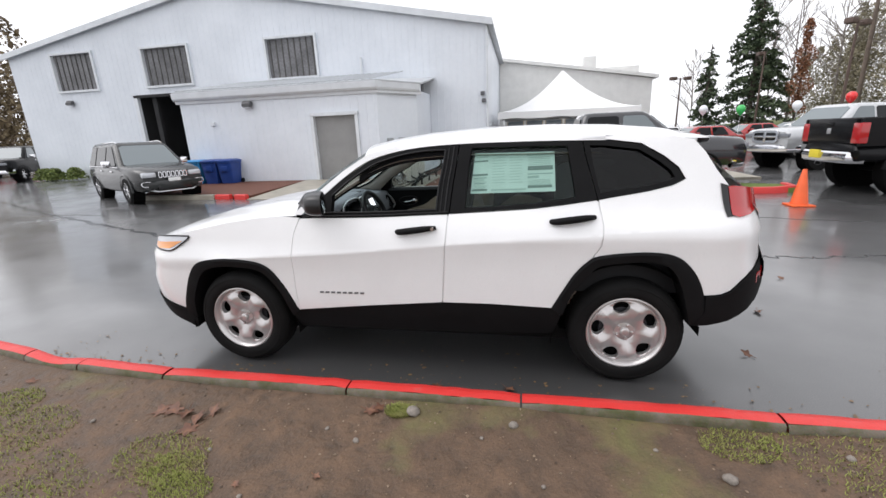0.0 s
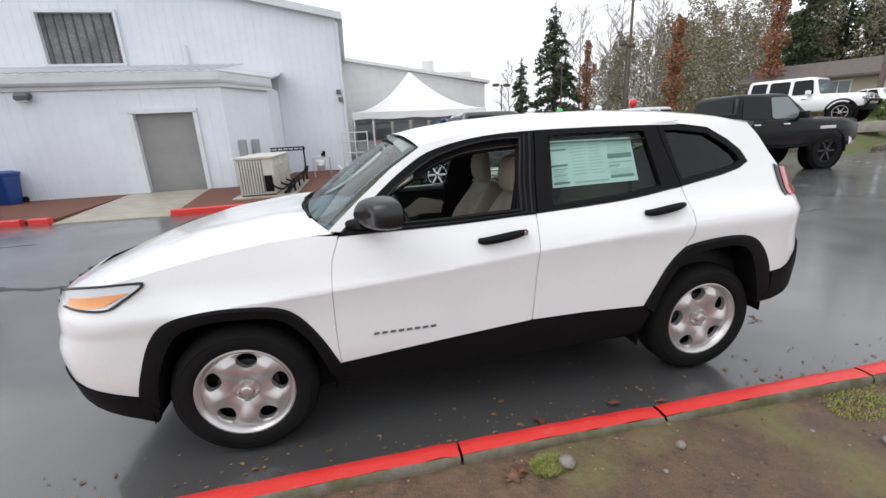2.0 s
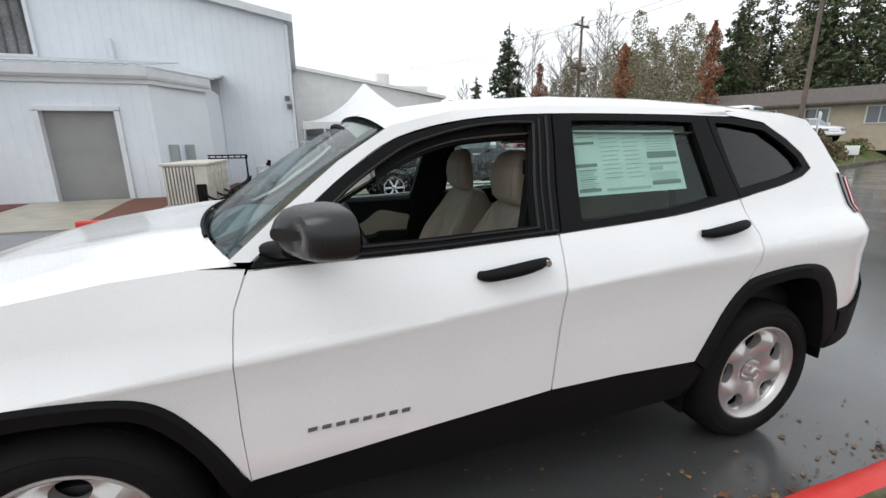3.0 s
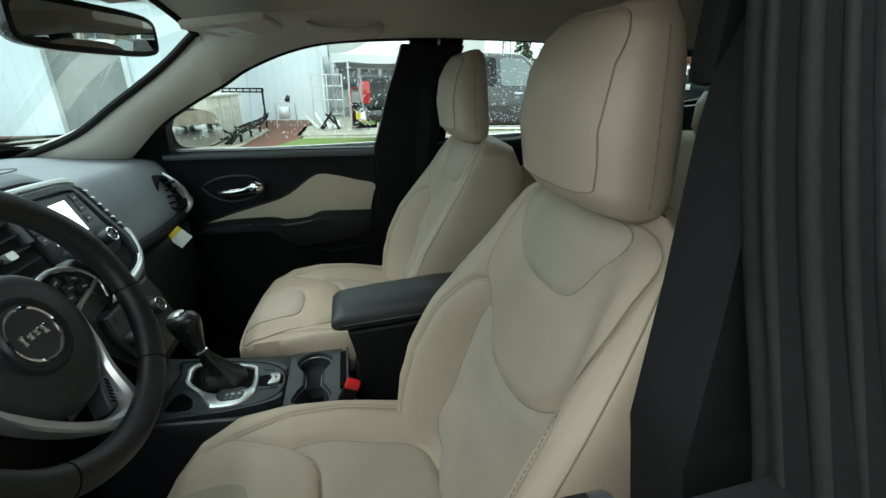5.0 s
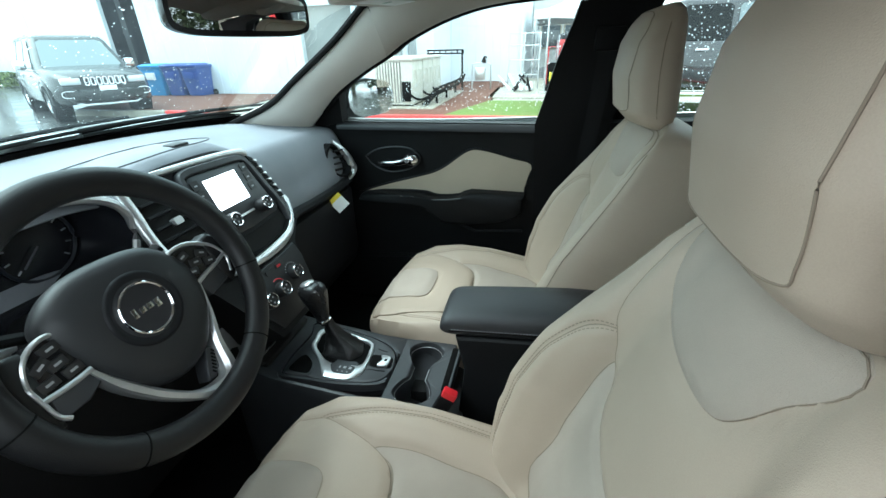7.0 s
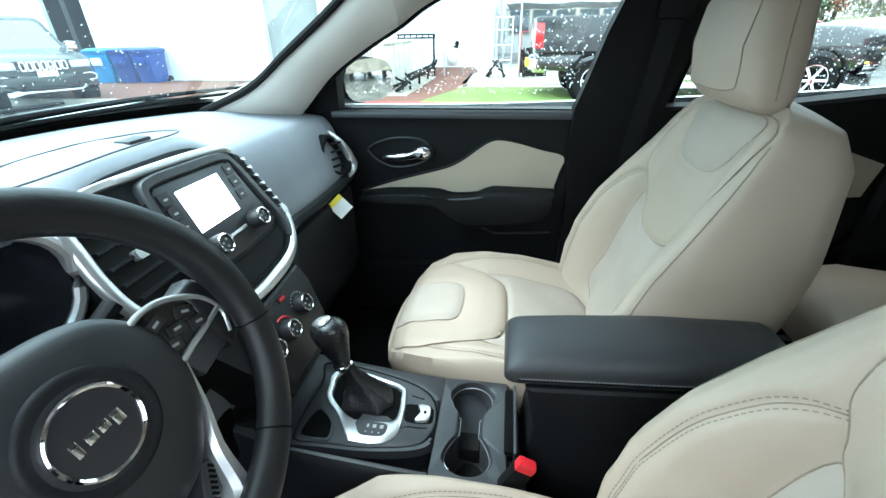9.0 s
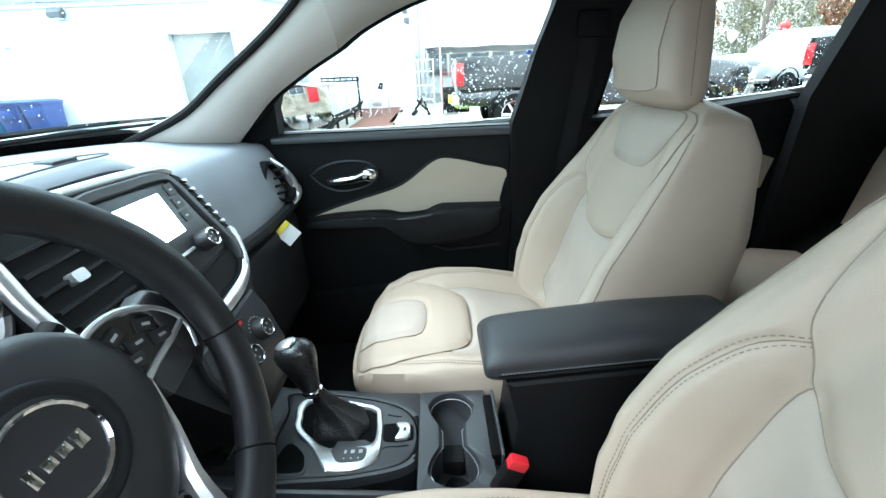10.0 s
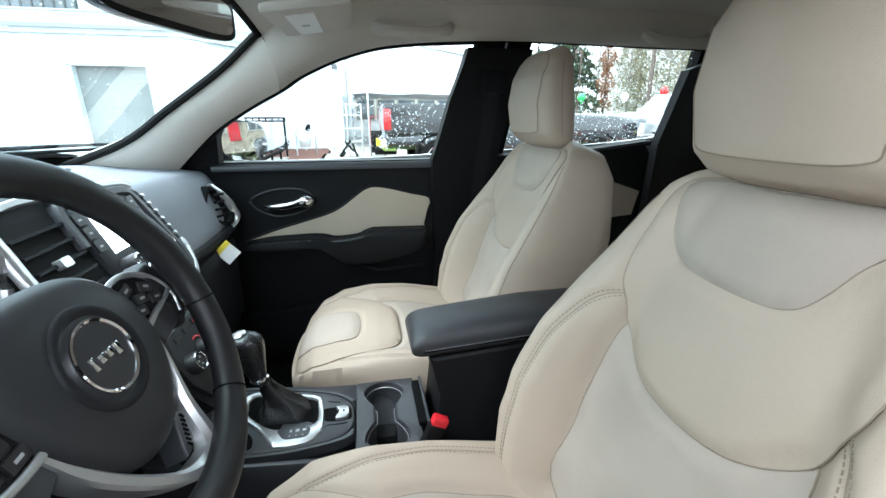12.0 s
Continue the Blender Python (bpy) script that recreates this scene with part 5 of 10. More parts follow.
# slim toothed vent on the far side
# same here: a near-black plate gives the shade between the teeth
sub("vent_shade", slab([(1.078, 1.118), (1.094, 1.108), (1.112, 1.05), (1.124, 0.995), (1.108, 0.985), (1.092, 1.05)], 0.001, 0.004), plain("slim_vent_shade_black", (0.004, 0.004, 0.004), 0.9), dash, "near-black patch for the shade inside the slim air vent")
for i in range(7):
    t = i / 6
    y, z = 1.090 + 0.022 * t, 1.104 - 0.098 * t
    sub("vent_tooth", slab([(y - 0.006, z - 0.002), (y + 0.007, z - 0.008), (y + 0.008, z - 0.002)], 0.003, 0.010), SATIN, dash)
sub("vent_end", slab(oval(1.113, 0.993, 0.008, 0.010, 14), 0.003, 0.012, 0.002), SATIN, dash, "silver vent end")
# heater panel
sub("heater_panel", slab([(0.855, 0.902), (0.95, 0.902), (1.046, 0.906), (1.052, 0.87), (1.035, 0.805), (0.99, 0.775), (0.87, 0.775), (0.845, 0.82), (0.842, 0.87)], -0.02, 0.012, 0.004), HUBPAD, dash, "black heater panel")
for y, z in ((0.868, 0.842), (0.922, 0.842), (0.986, 0.852)):
    knob(y, z, 0.019, 0.030, "black heater knob with a chrome ring")
for i in range(3):
    sub("heater_button", slab(rounded(0.872 + i * 0.036, 0.902 + i * 0.036, 0.880, 0.891, 0.002), 0.010, 0.014), BUTTON, dash)
sub("hazard_mark", slab(rounded(0.948, 0.962, 0.883, 0.888, 0.001), 0.014, 0.0145), REDPLASTIC, dash)
for k in range(9):
    q = math.pi * (0.15 + 0.7 * k / 8)
    bm = bmesh.new()
    rod(bm, stack(0.986 + 0.024 * math.cos(q), 0.852 + 0.024 * math.sin(q), 0.010), stack(0.986 + 0.024 * math.cos(q), 0.852 + 0.024 * math.sin(q), 0.0125), 0.0018, n=6)
    sub("heater_mark", bm, MARK, dash)
bm = bmesh.new()
tube(bm, [stack(0.922 + 0.024 * math.cos(q), 0.842 + 0.024 * math.sin(q), 0.0122) for q in [math.pi * (0.1 + 0.5 * k / 10) for k in range(11)]], 0.0016, 5)
sub("heat_arc", bm, REDPLASTIC, dash)

# end vent on the passenger's side with its silver cheek
for side in (1, 0):
    bm = bmesh.new()
    ring = [(-0.648, 1.560, 1.048), (-0.640, 1.600, 1.030), (-0.615, 1.625, 0.985), (-0.605, 1.615, 0.945), (-0.614, 1.585, 0.930), (-0.640, 1.545, 0.955), (-0.655, 1.535, 1.0)]
    ring = [p + Vector((0, -0.033, 0)) for p in smooth_line(ring, 4, True)]
    mid = sum(ring, Vector()) / len(ring)
    loft(bm, [[both(side, *(mid + (p - mid) * k + Vector((d, 0, 0)))) for p in ring] for k, d in ((1.05, -0.01), (1.03, 0.010), (0.90, 0.010), (0.82, -0.02), (0.01, -0.03))], True, False)
    sub("end_vent", bm, BLACKPL, dash, "black end vent")
    for i in range(4):
        bm = bmesh.new()
        z = 0.96 + i * 0.022
        rod(bm, both(side, -0.626, 1.522, z), both(side, -0.616, 1.572, z - 0.004), 0.004, n=6)
        sub("vent_slat", bm, BLACKPL, dash)
    bm = bmesh.new()
    pts = smooth_line([(-0.648, 1.563, 1.052), (-0.624, 1.590, 1.012), (-0.604, 1.604, 0.965), (-0.600, 1.592, 0.928), (-0.616, 1.555, 0.906)], 5)
    tube(bm, [both(side, *p) for p in pts], lambda t: 0.010 + 0.011 * math.sin(math.pi * min(1, t * 1.2)), 8, flat=0.7)
    sub("vent_bezel", bm, SATIN, dash, "satin silver vent bezel")
# lower edge roll of the passenger's dash
bm = bmesh.new()
pts = smooth_line([(-0.612, 1.60, 0.912), (-0.616, 1.50, 0.905), (-0.620, 1.35, 0.905), (-0.615, 1.22, 0.915), (-0.59, 1.15, 0.925)], 6)
tube(bm, pts, 0.016, 8)
sub("dash_roll", bm, DASH, dash)
# hanging tag
mt = Matrix.Translation((-0.592, 1.436, 0.878)) @ pose(0, 0, 0, 38, -12, -60)
tag = sub("paper_tag", boxed(-0.001, 0.001, -0.024, 0.024, -0.036, 0.018, m=mt), PAPER, dash, "white and yellow paper tag")
sub("tag_band", boxed(-0.0025, 0.0025, -0.024, 0.024, 0.004, 0.0185, m=mt), YELLOW, dash, "yellow band")


# ---- steering wheel ----
SW = Matrix.Translation((-0.450, 0.561, 1.035)) @ Matrix.Rotation(radians(-23), 4, "Y")   # local x faces the driver, y right, z up


def wheel_panel(outline, x0, x1, edge=0.004):
    """A slab on the wheel's face from x0 to x1 with an eased edge; the outline is (y, z)."""
    bm = bmesh.new()
    n = len(outline)
    cy, cz = sum(p[0] for p in outline) / n, sum(p[1] for p in outline) / n
    size = max(math.hypot(p[0] - cy, p[1] - cz) for p in outline)
    rings = []
    for x, k in ((x0, 1.0), (x1 - edge, 1.0), (x1 - edge * 0.3, 1 - 0.35 * edge / size), (x1, 1 - edge / size)):
        rings.append([(x, cy + (p[0] - cy) * k, cz + (p[1] - cz) * k) for p in outline])
    return moved(loft(bm, rings), SW)


def rim_radius(a):
    """The rim is fuller where the thumbs rest; a runs from the top."""
    return 0.0195 + 0.0022 * sum(math.exp(-((math.degrees(a) - c) / 13) ** 2) for c in (68, 292)) + 0.001 * math.exp(-((math.degrees(a) - 180) / 40) ** 2)


bm = bmesh.new()
rings = []
for i in range(97):
    a = 2 * math.pi * i / 96
    c = Vector((0.032, 0.1745 * math.sin(a) * 1.03, 0.1725 * math.cos(a)))
    out = Vector((0, math.sin(a), math.cos(a)))
    r = rim_radius(a)
    rings.append([c + out * (math.cos(q) * r) + Vector((1, 0, 0)) * (math.sin(q) * r * 0.86) for q in [2 * math.pi * k / 16 for k in range(16)]])
loft(bm, rings, True, False)
bmesh.ops.remove_doubles(bm, verts=bm.verts[:], dist=1e-5)
wheel_rim = sub("steering_wheel", moved(bm, SW), SOFTBLACK, label="black steering wheel with satin silver spokes")
for deg in (100, 142, 218, 260):
    a = radians(deg)
    c = Vector((0.032, 0.1745 * math.sin(a) * 1.03, 0.1725 * math.cos(a)))
    out = Vector((0, math.sin(a), math.cos(a)))
    r = rim_radius(a) + 0.0001
    bm = bmesh.new()
    tube(bm, [SW @ (c + out * (math.cos(q) * r) + Vector((1, 0, 0)) * (math.sin(q) * r * 0.86)) for q in [2 * math.pi * k / 24 for k in range(24)]], 0.0011, 5, closed=True)
    sub("rim_joint", bm, SHADE_AND_MARK, wheel_rim)
# padded airbag cover
bm = bmesh.new()
hub = smooth_line([(0, -0.060, 0.074), (0, 0.0, 0.080), (0, 0.060, 0.070), (0, 0.098, 0.030), (0, 0.103, -0.020), (0, 0.086, -0.062), (0, 0.050, -0.102), (0, 0.0, -0.112), (0, -0.045, -0.092), (0, -0.078, -0.045), (0, -0.096, 0.000), (0, -0.100, 0.042)], 6, True)
rings = [[(x, p.y * k, p.z * k) for p in hub] for x, k in ((-0.06, 0.75), (-0.02, 0.97), (-0.004, 1.0), (0.004, 0.995), (0.011, 0.965), (0.017, 0.90), (0.0215, 0.80), (0.025, 0.65), (0.027, 0.48), (0.0275, 0.02))]
loft(bm, rings)
sub("wheel_hub", moved(bm, SW), HUBPAD, wheel_rim, "black padded airbag cover", smooth=60)
bm = bmesh.new()
rings = [[(x, r * math.sin(a), r * math.cos(a)) for a in [2 * math.pi * i / 40 for i in range(40)]] for x, r in ((0.020, 0.053), (0.0285, 0.0505), (0.0300, 0.047), (0.0290, 0.043), (0.026, 0.038), (0.026, 0.001))]
loft(bm, rings, True, False)
sub("badge_dish", moved(bm, SW), DASH, wheel_rim, smooth=60)
bm = bmesh.new()
rings = [[(x, r * math.sin(a), r * math.cos(a)) for a in [2 * math.pi * i / 40 for i in range(40)]] for x, r in ((0.024, 0.0365), (0.0310, 0.036), (0.0320, 0.0345), (0.0305, 0.0325), (0.029, 0.0322))]
loft(bm, rings, True, False)
sub("badge_ring", moved(bm, SW), CHROME, wheel_rim, "round chrome badge ring")
bm = bmesh.new()
rod(bm, (0.0265, 0, 0), (0.0290, 0, 0), 0.0325, n=36)
sub("badge_face", moved(bm, SW), plain("badge_grey", (0.055, 0.055, 0.06), 0.3, 0.6), wheel_rim)
for y, w, z0, z1 in ((-0.0175, 0.0030, -0.006, 0.007), (-0.0060, 0.0042, -0.004, 0.004), (0.0050, 0.0042, -0.004, 0.004), (0.0160, 0.0042, -0.008, 0.004)):
    sub("badge_bar", boxed(0.0288, 0.0300, y - w, y + w, z0, z1, 0.0005, m=SW), CHROME, wheel_rim)
# button pods: an upper field of keys and a lower blank, divided and edged in silver
PODS = {1: ([(0.078, 0.042), (0.105, 0.045), (0.130, 0.038), (0.152, 0.022), (0.166, 0.004), (0.130, -0.004), (0.097, -0.012), (0.086, 0.012)], [(0.097, -0.016), (0.130, -0.008), (0.165, 0.000), (0.162, -0.024), (0.150, -0.037), (0.108, -0.044)]),
        -1: ([(-0.085, 0.028), (-0.112, 0.030), (-0.131, 0.016), (-0.139, -0.004), (-0.138, -0.024), (-0.112, -0.025), (-0.087, -0.024), (-0.083, 0.002)], [(-0.137, -0.029), (-0.112, -0.029), (-0.087, -0.028), (-0.078, -0.044), (-0.104, -0.056), (-0.134, -0.056)])}
TRIMS = {1: ([(0.072, 0.041), (0.090, 0.046), (0.112, 0.046), (0.134, 0.038), (0.154, 0.024), (0.166, 0.006), (0.167, -0.010), (0.160, -0.028)], [(0.166, 0.002), (0.140, -0.005), (0.115, -0.010), (0.096, -0.015)]),
         -1: ([(-0.084, 0.029), (-0.104, 0.032), (-0.121, 0.026), (-0.134, 0.013), (-0.141, -0.006), (-0.140, -0.028), (-0.138, -0.048), (-0.130, -0.058)], [(-0.139, -0.026), (-0.120, -0.0275), (-0.100, -0.0275), (-0.085, -0.026)])}
BUTTON_SPOTS = {1: ((0.098, 0.030, 14), (0.131, 0.022, -24), (0.113, 0.014, -8), (0.100, 0.003, -10), (0.137, 0.005, -12)), -1: ((-0.104, 0.018, 6), (-0.121, 0.006, 24), (-0.107, 0.000, 6), (-0.125, -0.014, 5), (-0.099, -0.015, 5))}
for sg in (-1, 1):
    field, blank = PODS[sg]
    pod = sub("spoke_pod", wheel_panel(field, -0.03, 0.012), GLOSSBLACK, wheel_rim, "black button pod")
    sub("spoke_blank", wheel_panel(blank, -0.03, 0.010), CONSOLE, wheel_rim, "black blank below the buttons")
    for line, r in zip(TRIMS[sg], (0.0032, 0.0036)):
        bm = bmesh.new()
        tube(bm, [SW @ p for p in smooth_line([(0.0125, a, b) for a, b in line], 6)], r, 8, flat=1.0)
        sub("spoke_trim", bm, SATIN, wheel_rim, "satin silver spoke edge")
    for y, z, turn in BUTTON_SPOTS[sg]:
        m = SW @ Matrix.Translation((0.0125, y, z)) @ Matrix.Rotation(radians(turn), 4, "X")
        sub("wheel_button", boxed(-0.002, 0.0022, -0.0105, 0.0105, -0.0062, 0.0062, 0.0016, m=m), BUTTON, wheel_rim)
        sub("button_mark", boxed(0.0022, 0.0025, -0.0042, 0.0042, -0.0014, 0.0014, m=m), MARK, wheel_rim)
# silver band: from one pod round the foot of the wheel to the other
BAND_OUT = [(0.101, -0.016), (0.090, -0.062), (0.074, -0.105), (0.068, -0.150), (0.058, -0.168), (0.040, -0.176), (0.008, -0.166), (-0.022, -0.142), (-0.052, -0.108), (-0.077, -0.068), (-0.091, -0.026)]
BAND_IN = [(0.095, -0.024), (0.080, -0.064), (0.060, -0.098), (0.049, -0.132), (0.043, -0.144), (0.032, -0.149), (0.004, -0.143), (-0.019, -0.124), (-0.047, -0.088), (-0.066, -0.054), (-0.079, -0.032)]
bm = bmesh.new()
o = smooth_line([(0, *p) for p in BAND_OUT], 3)
n_ = smooth_line([(0, *p) for p in BAND_IN], 3)
rings = []
for k, (p, q) in enumerate(zip(o, n_)):
    sink = 0.010 * math.sin(math.pi * k / (len(o) - 1)) ** 2
    rings.append([(d + sink, p.y + (q.y - p.y) * w, p.z + (q.z - p.z) * w) for d, w in ((-0.012, 0.06), (0.008, 0.0), (0.0125, 0.14), (0.0125, 0.62), (0.007, 0.90), (-0.004, 1.0), (-0.012, 0.9))])
loft(bm, rings)
sub("spoke_arm", moved(bm, SW), SATIN, wheel_rim, "satin silver lower spoke band", smooth=28)
sub("lower_spoke", wheel_panel([(0.046, -0.100), (0.060, -0.108), (0.050, -0.138), (0.036, -0.148), (0.022, -0.146), (0.030, -0.128)], -0.020, 0.006), CONSOLE, wheel_rim, "black lower spoke with raised marks")
bm = bmesh.new()
for k in range(7):
    box(bm, 0.006, 0.0068, -0.0014, 0.0014, -0.004, 0.004, m=SW @ Matrix.Translation((0, 0.0535 - 0.0028 * k, -0.112 - 0.0045 * k)) @ Matrix.Rotation(radians(32), 4, "X"))
sub("spoke_marks", bm, SHADE_AND_MARK, wheel_rim, "row of small dark bars")
for shape in ([(0.140, 0.040), (0.160, 0.046), (0.178, 0.030), (0.182, 0.0), (0.176, -0.034), (0.156, -0.046), (0.144, -0.020)], [(-0.124, 0.030), (-0.160, 0.040), (-0.178, 0.020), (-0.182, -0.020), (-0.172, -0.062), (-0.136, -0.064), (-0.130, -0.020)],
              [(0.030, -0.152), (0.060, -0.140), (0.082, -0.160), (0.060, -0.172), (0.034, -0.178)]):
    sub("spoke_root", wheel_panel(shape, -0.012, 0.014, 0.008), SOFTBLACK, wheel_rim, smooth=60)
bm = bmesh.new()
rod(bm, SW @ Vector((-0.05, 0, 0)), SW @ Vector((-0.24, 0, -0.01)), 0.055, 0.062, n=20)
sub("steering_column", bm, BLACKPL, label="black steering column shroud")
for sg in (-1, 1):
    bm = bmesh.new()
    tube(bm, [SW @ Vector((-0.075, 0.045 * sg, 0.02)), SW @ Vector((-0.07, 0.085 * sg, 0.038)), SW @ Vector((-0.06, 0.130 * sg, 0.056))], lambda t: 0.008 + 0.003 * t, 10, flat=0.8)
    sub("column_stalk", bm, BLACKPL, label="black column stalk with pale marks")


# ---- centre console ----
CON = [(-0.62, 0.835), (-0.50, 0.822), (-0.30, 0.815), (-0.232, 0.813), (-0.224, 0.813), (-0.06, 0.812), (-0.06, 1.040), (-0.224, 1.042), (-0.232, 1.042), (-0.30, 1.045), (-0.50, 1.062), (-0.62, 1.060)]


def console_z(x):
    return float(np.interp(x, [-0.62, -0.52, -0.35, -0.232, -0.224, -0.06], [0.690, 0.668, 0.655, 0.653, 0.578, 0.574]))


bm = bmesh.new()
loft(bm, [[(x, CY + 0.02 + (y - 0.94) * 1.0, 0.34) for x, y in CON], [(x, y, console_z(x) - 0.03) for x, y in CON], [(x, y, console_z(x) - 0.008) for x, y in CON], [(x, 0.935 + (y - 0.935) * 0.98, console_z(x) - 0.002) for x, y in CON],
          [(x, 0.935 + (y - 0.935) * 0.94, console_z(x)) for x, y in CON]])
cons = sub("centre_console", bm, CONSOLE, label="black centre console with shifter and cup holders")


def eased(outline, n=4):
    """A closed outline with softened corners."""
    return [(p.x, p.y) for p in smooth_line([(a, b, 0) for a, b in outline], n, True)]


def console_slab(outline, d0, d1, edge=0.004):
    """A plate lying on the console, from d0 to d1 above its top, with an eased rim."""
    n = len(outline)
    cx, cy = sum(p[0] for p in outline) / n, sum(p[1] for p in outline) / n
    size = max(math.hypot(p[0] - cx, p[1] - cy) for p in outline)
    rings = []
    for d, k in ((d0, 1.0), (d1 - edge, 1.0), (d1 - edge * 0.3, 1 - 0.35 * edge / size), (d1, 1 - edge / size)):
        rings.append([(cx + (x - cx) * k, cy + (y - cy) * k, console_z(x) + d) for x, y in outline])
    bm = bmesh.new()
    return loft(bm, rings)


# raised rim round the shifter's plate, a groove painted black for its shade, and the plate
PLATE = eased([(-0.497, 1.030), (-0.450, 1.036), (-0.400, 1.032), (-0.330, 1.020), (-0.270, 0.998), (-0.236, 0.968), (-0.224, 0.925), (-0.232, 0.880), (-0.262, 0.856), (-0.340, 0.842), (-0.420, 0.836), (-0.478, 0.834), (-0.488, 0.870), (-0.486, 0.930), (-0.484, 0.985)])


def shrunk(outline, k):
    return [(-0.365 + (x + 0.365) * k, 0.935 + (y - 0.935) * k) for x, y in outline]


sub("plate_rim", ring_frame(shrunk(PLATE, 1.03), shrunk(PLATE, 0.965), lambda x, y, d: (x, y, console_z(x) + 0.0085 - d), 0.02), CONSOLE, cons, "raised console rim")
sub("plate_groove", console_slab(shrunk(PLATE, 0.968), -0.01, 0.0025, 0.001), SHADE_AND_MARK, cons)
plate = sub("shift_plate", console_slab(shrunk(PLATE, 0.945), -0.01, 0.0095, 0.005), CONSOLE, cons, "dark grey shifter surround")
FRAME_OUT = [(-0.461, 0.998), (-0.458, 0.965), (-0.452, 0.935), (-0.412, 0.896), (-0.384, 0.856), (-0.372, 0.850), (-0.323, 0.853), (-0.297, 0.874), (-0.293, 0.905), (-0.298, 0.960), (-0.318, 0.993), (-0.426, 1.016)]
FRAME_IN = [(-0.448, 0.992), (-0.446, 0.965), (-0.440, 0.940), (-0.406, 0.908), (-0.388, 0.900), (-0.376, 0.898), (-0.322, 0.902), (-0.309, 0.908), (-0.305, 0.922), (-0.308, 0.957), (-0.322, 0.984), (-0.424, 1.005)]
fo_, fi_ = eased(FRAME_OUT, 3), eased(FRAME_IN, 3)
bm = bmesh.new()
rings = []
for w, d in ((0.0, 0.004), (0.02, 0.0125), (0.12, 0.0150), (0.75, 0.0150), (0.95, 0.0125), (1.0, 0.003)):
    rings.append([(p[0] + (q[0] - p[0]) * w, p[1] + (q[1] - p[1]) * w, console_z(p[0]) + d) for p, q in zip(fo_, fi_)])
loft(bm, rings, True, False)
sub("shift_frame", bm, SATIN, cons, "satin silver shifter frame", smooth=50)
# black fill inside the frame for the shade round the boot
sub("boot_shade", console_slab(fi_, -0.01, 0.0105, 0.001), SHADE_AND_MARK, cons)
# gathered leather boot: folds run round it
bm = bmesh.new()
rings = []
for z, k, dx, dy in ((0.662, 1.0, 0, 0), (0.668, 0.99, 0.0, 0), (0.676, 0.93, 0.002, 0), (0.682, 0.80, 0.0, 0), (0.688, 0.76, -0.002, 0.001), (0.695, 0.60, -0.006, 0.002), (0.702, 0.57, -0.009, 0.002), (0.712, 0.42, -0.014, 0.003), (0.722, 0.38, -0.020, 0.003), (0.735, 0.27, -0.026, 0.003), (0.752, 0.20, -0.031, 0.003)):
    rings.append([(-0.374 + dx + q[0] * k * (0.86 + 0.05 * math.sin(6 * 2 * math.pi * i / 48 + 60 * z)), 0.950 + dy + q[1] * k * (0.86 + 0.05 * math.cos(5 * 2 * math.pi * i / 48 + 45 * z)), z + 0.0035 * math.sin(4 * 2 * math.pi * i / 48 + 70 * z) * (k < 0.95)) for i, q in enumerate(oval(0, 0, 0.060, 0.046, 48, 3.0))])
loft(bm, rings)
sub("shift_boot", bm, material("black_leather", (0.011, 0.011, 0.012), 0.36, vary=0.1, fine=300, bump=0.4), cons, "gathered black leather shifter boot", smooth=60)
bm = bmesh.new()
rings = []
for t, rx, ry, z in ((0, 0.011, 0.011, 0.744), (0.08, 0.0135, 0.013, 0.756), (0.25, 0.018, 0.0165, 0.776), (0.45, 0.0235, 0.021, 0.798), (0.62, 0.0285, 0.025, 0.816), (0.76, 0.031, 0.027, 0.830), (0.87, 0.0305, 0.0265, 0.841), (0.95, 0.026, 0.023, 0.849), (0.985, 0.019, 0.017, 0.8535), (1.0, 0.010, 0.009, 0.856), (1.0, 0.001, 0.001, 0.8565)):
    rings.append([(-0.410 - 0.022 * t + q[0] * 1.08, 0.946 + q[1], z + 0.16 * q[0]) for q in oval(0, 0, rx, ry, 28, 2.2)])
loft(bm, rings)
sub("shift_knob", bm, material("black_knob_leather", (0.013, 0.013, 0.014), 0.28, vary=0.08, fine=400, bump=0.12), cons, "black shifter knob", smooth=60)
bm = bmesh.new()
tube(bm, [(-0.411 + 0.0150 * math.cos(a), 0.946 + 0.0145 * math.sin(a), 0.756 + 0.0024 * math.cos(a)) for a in [2 * math.pi * i / 24 for i in range(24)]], 0.0034, 8, closed=True)
sub("knob_collar", bm, CHROME, cons)
bm = bmesh.new()
rings = []
for k, up in ((1.0, 0.0), (0.97, 0.0016), (0.7, 0.0042), (0.35, 0.0056), (0.02, 0.006)):
    rings.append([(-0.439 + 0.017 * k * math.cos(a) - 0.35 * up, 0.9455 + 0.0155 * k * math.sin(a) * (1 + 0.2 * math.cos(a)), 0.8535 + 0.36 * 0.017 * k * math.cos(a) + up) for a in [2 * math.pi * i / 24 for i in range(24)]])
loft(bm, rings)
sub("knob_cap", bm, SATIN, cons, "silver knob inlay", smooth=60)
sub("gear_display", console_slab(eased([(-0.376, 0.893), (-0.345, 0.895), (-0.320, 0.894), (-0.316, 0.882), (-0.322, 0.868), (-0.345, 0.865), (-0.362, 0.866), (-0.372, 0.878)], 3), 0.010, 0.0158, 0.001), CONSOLE, cons, "dark gear display")
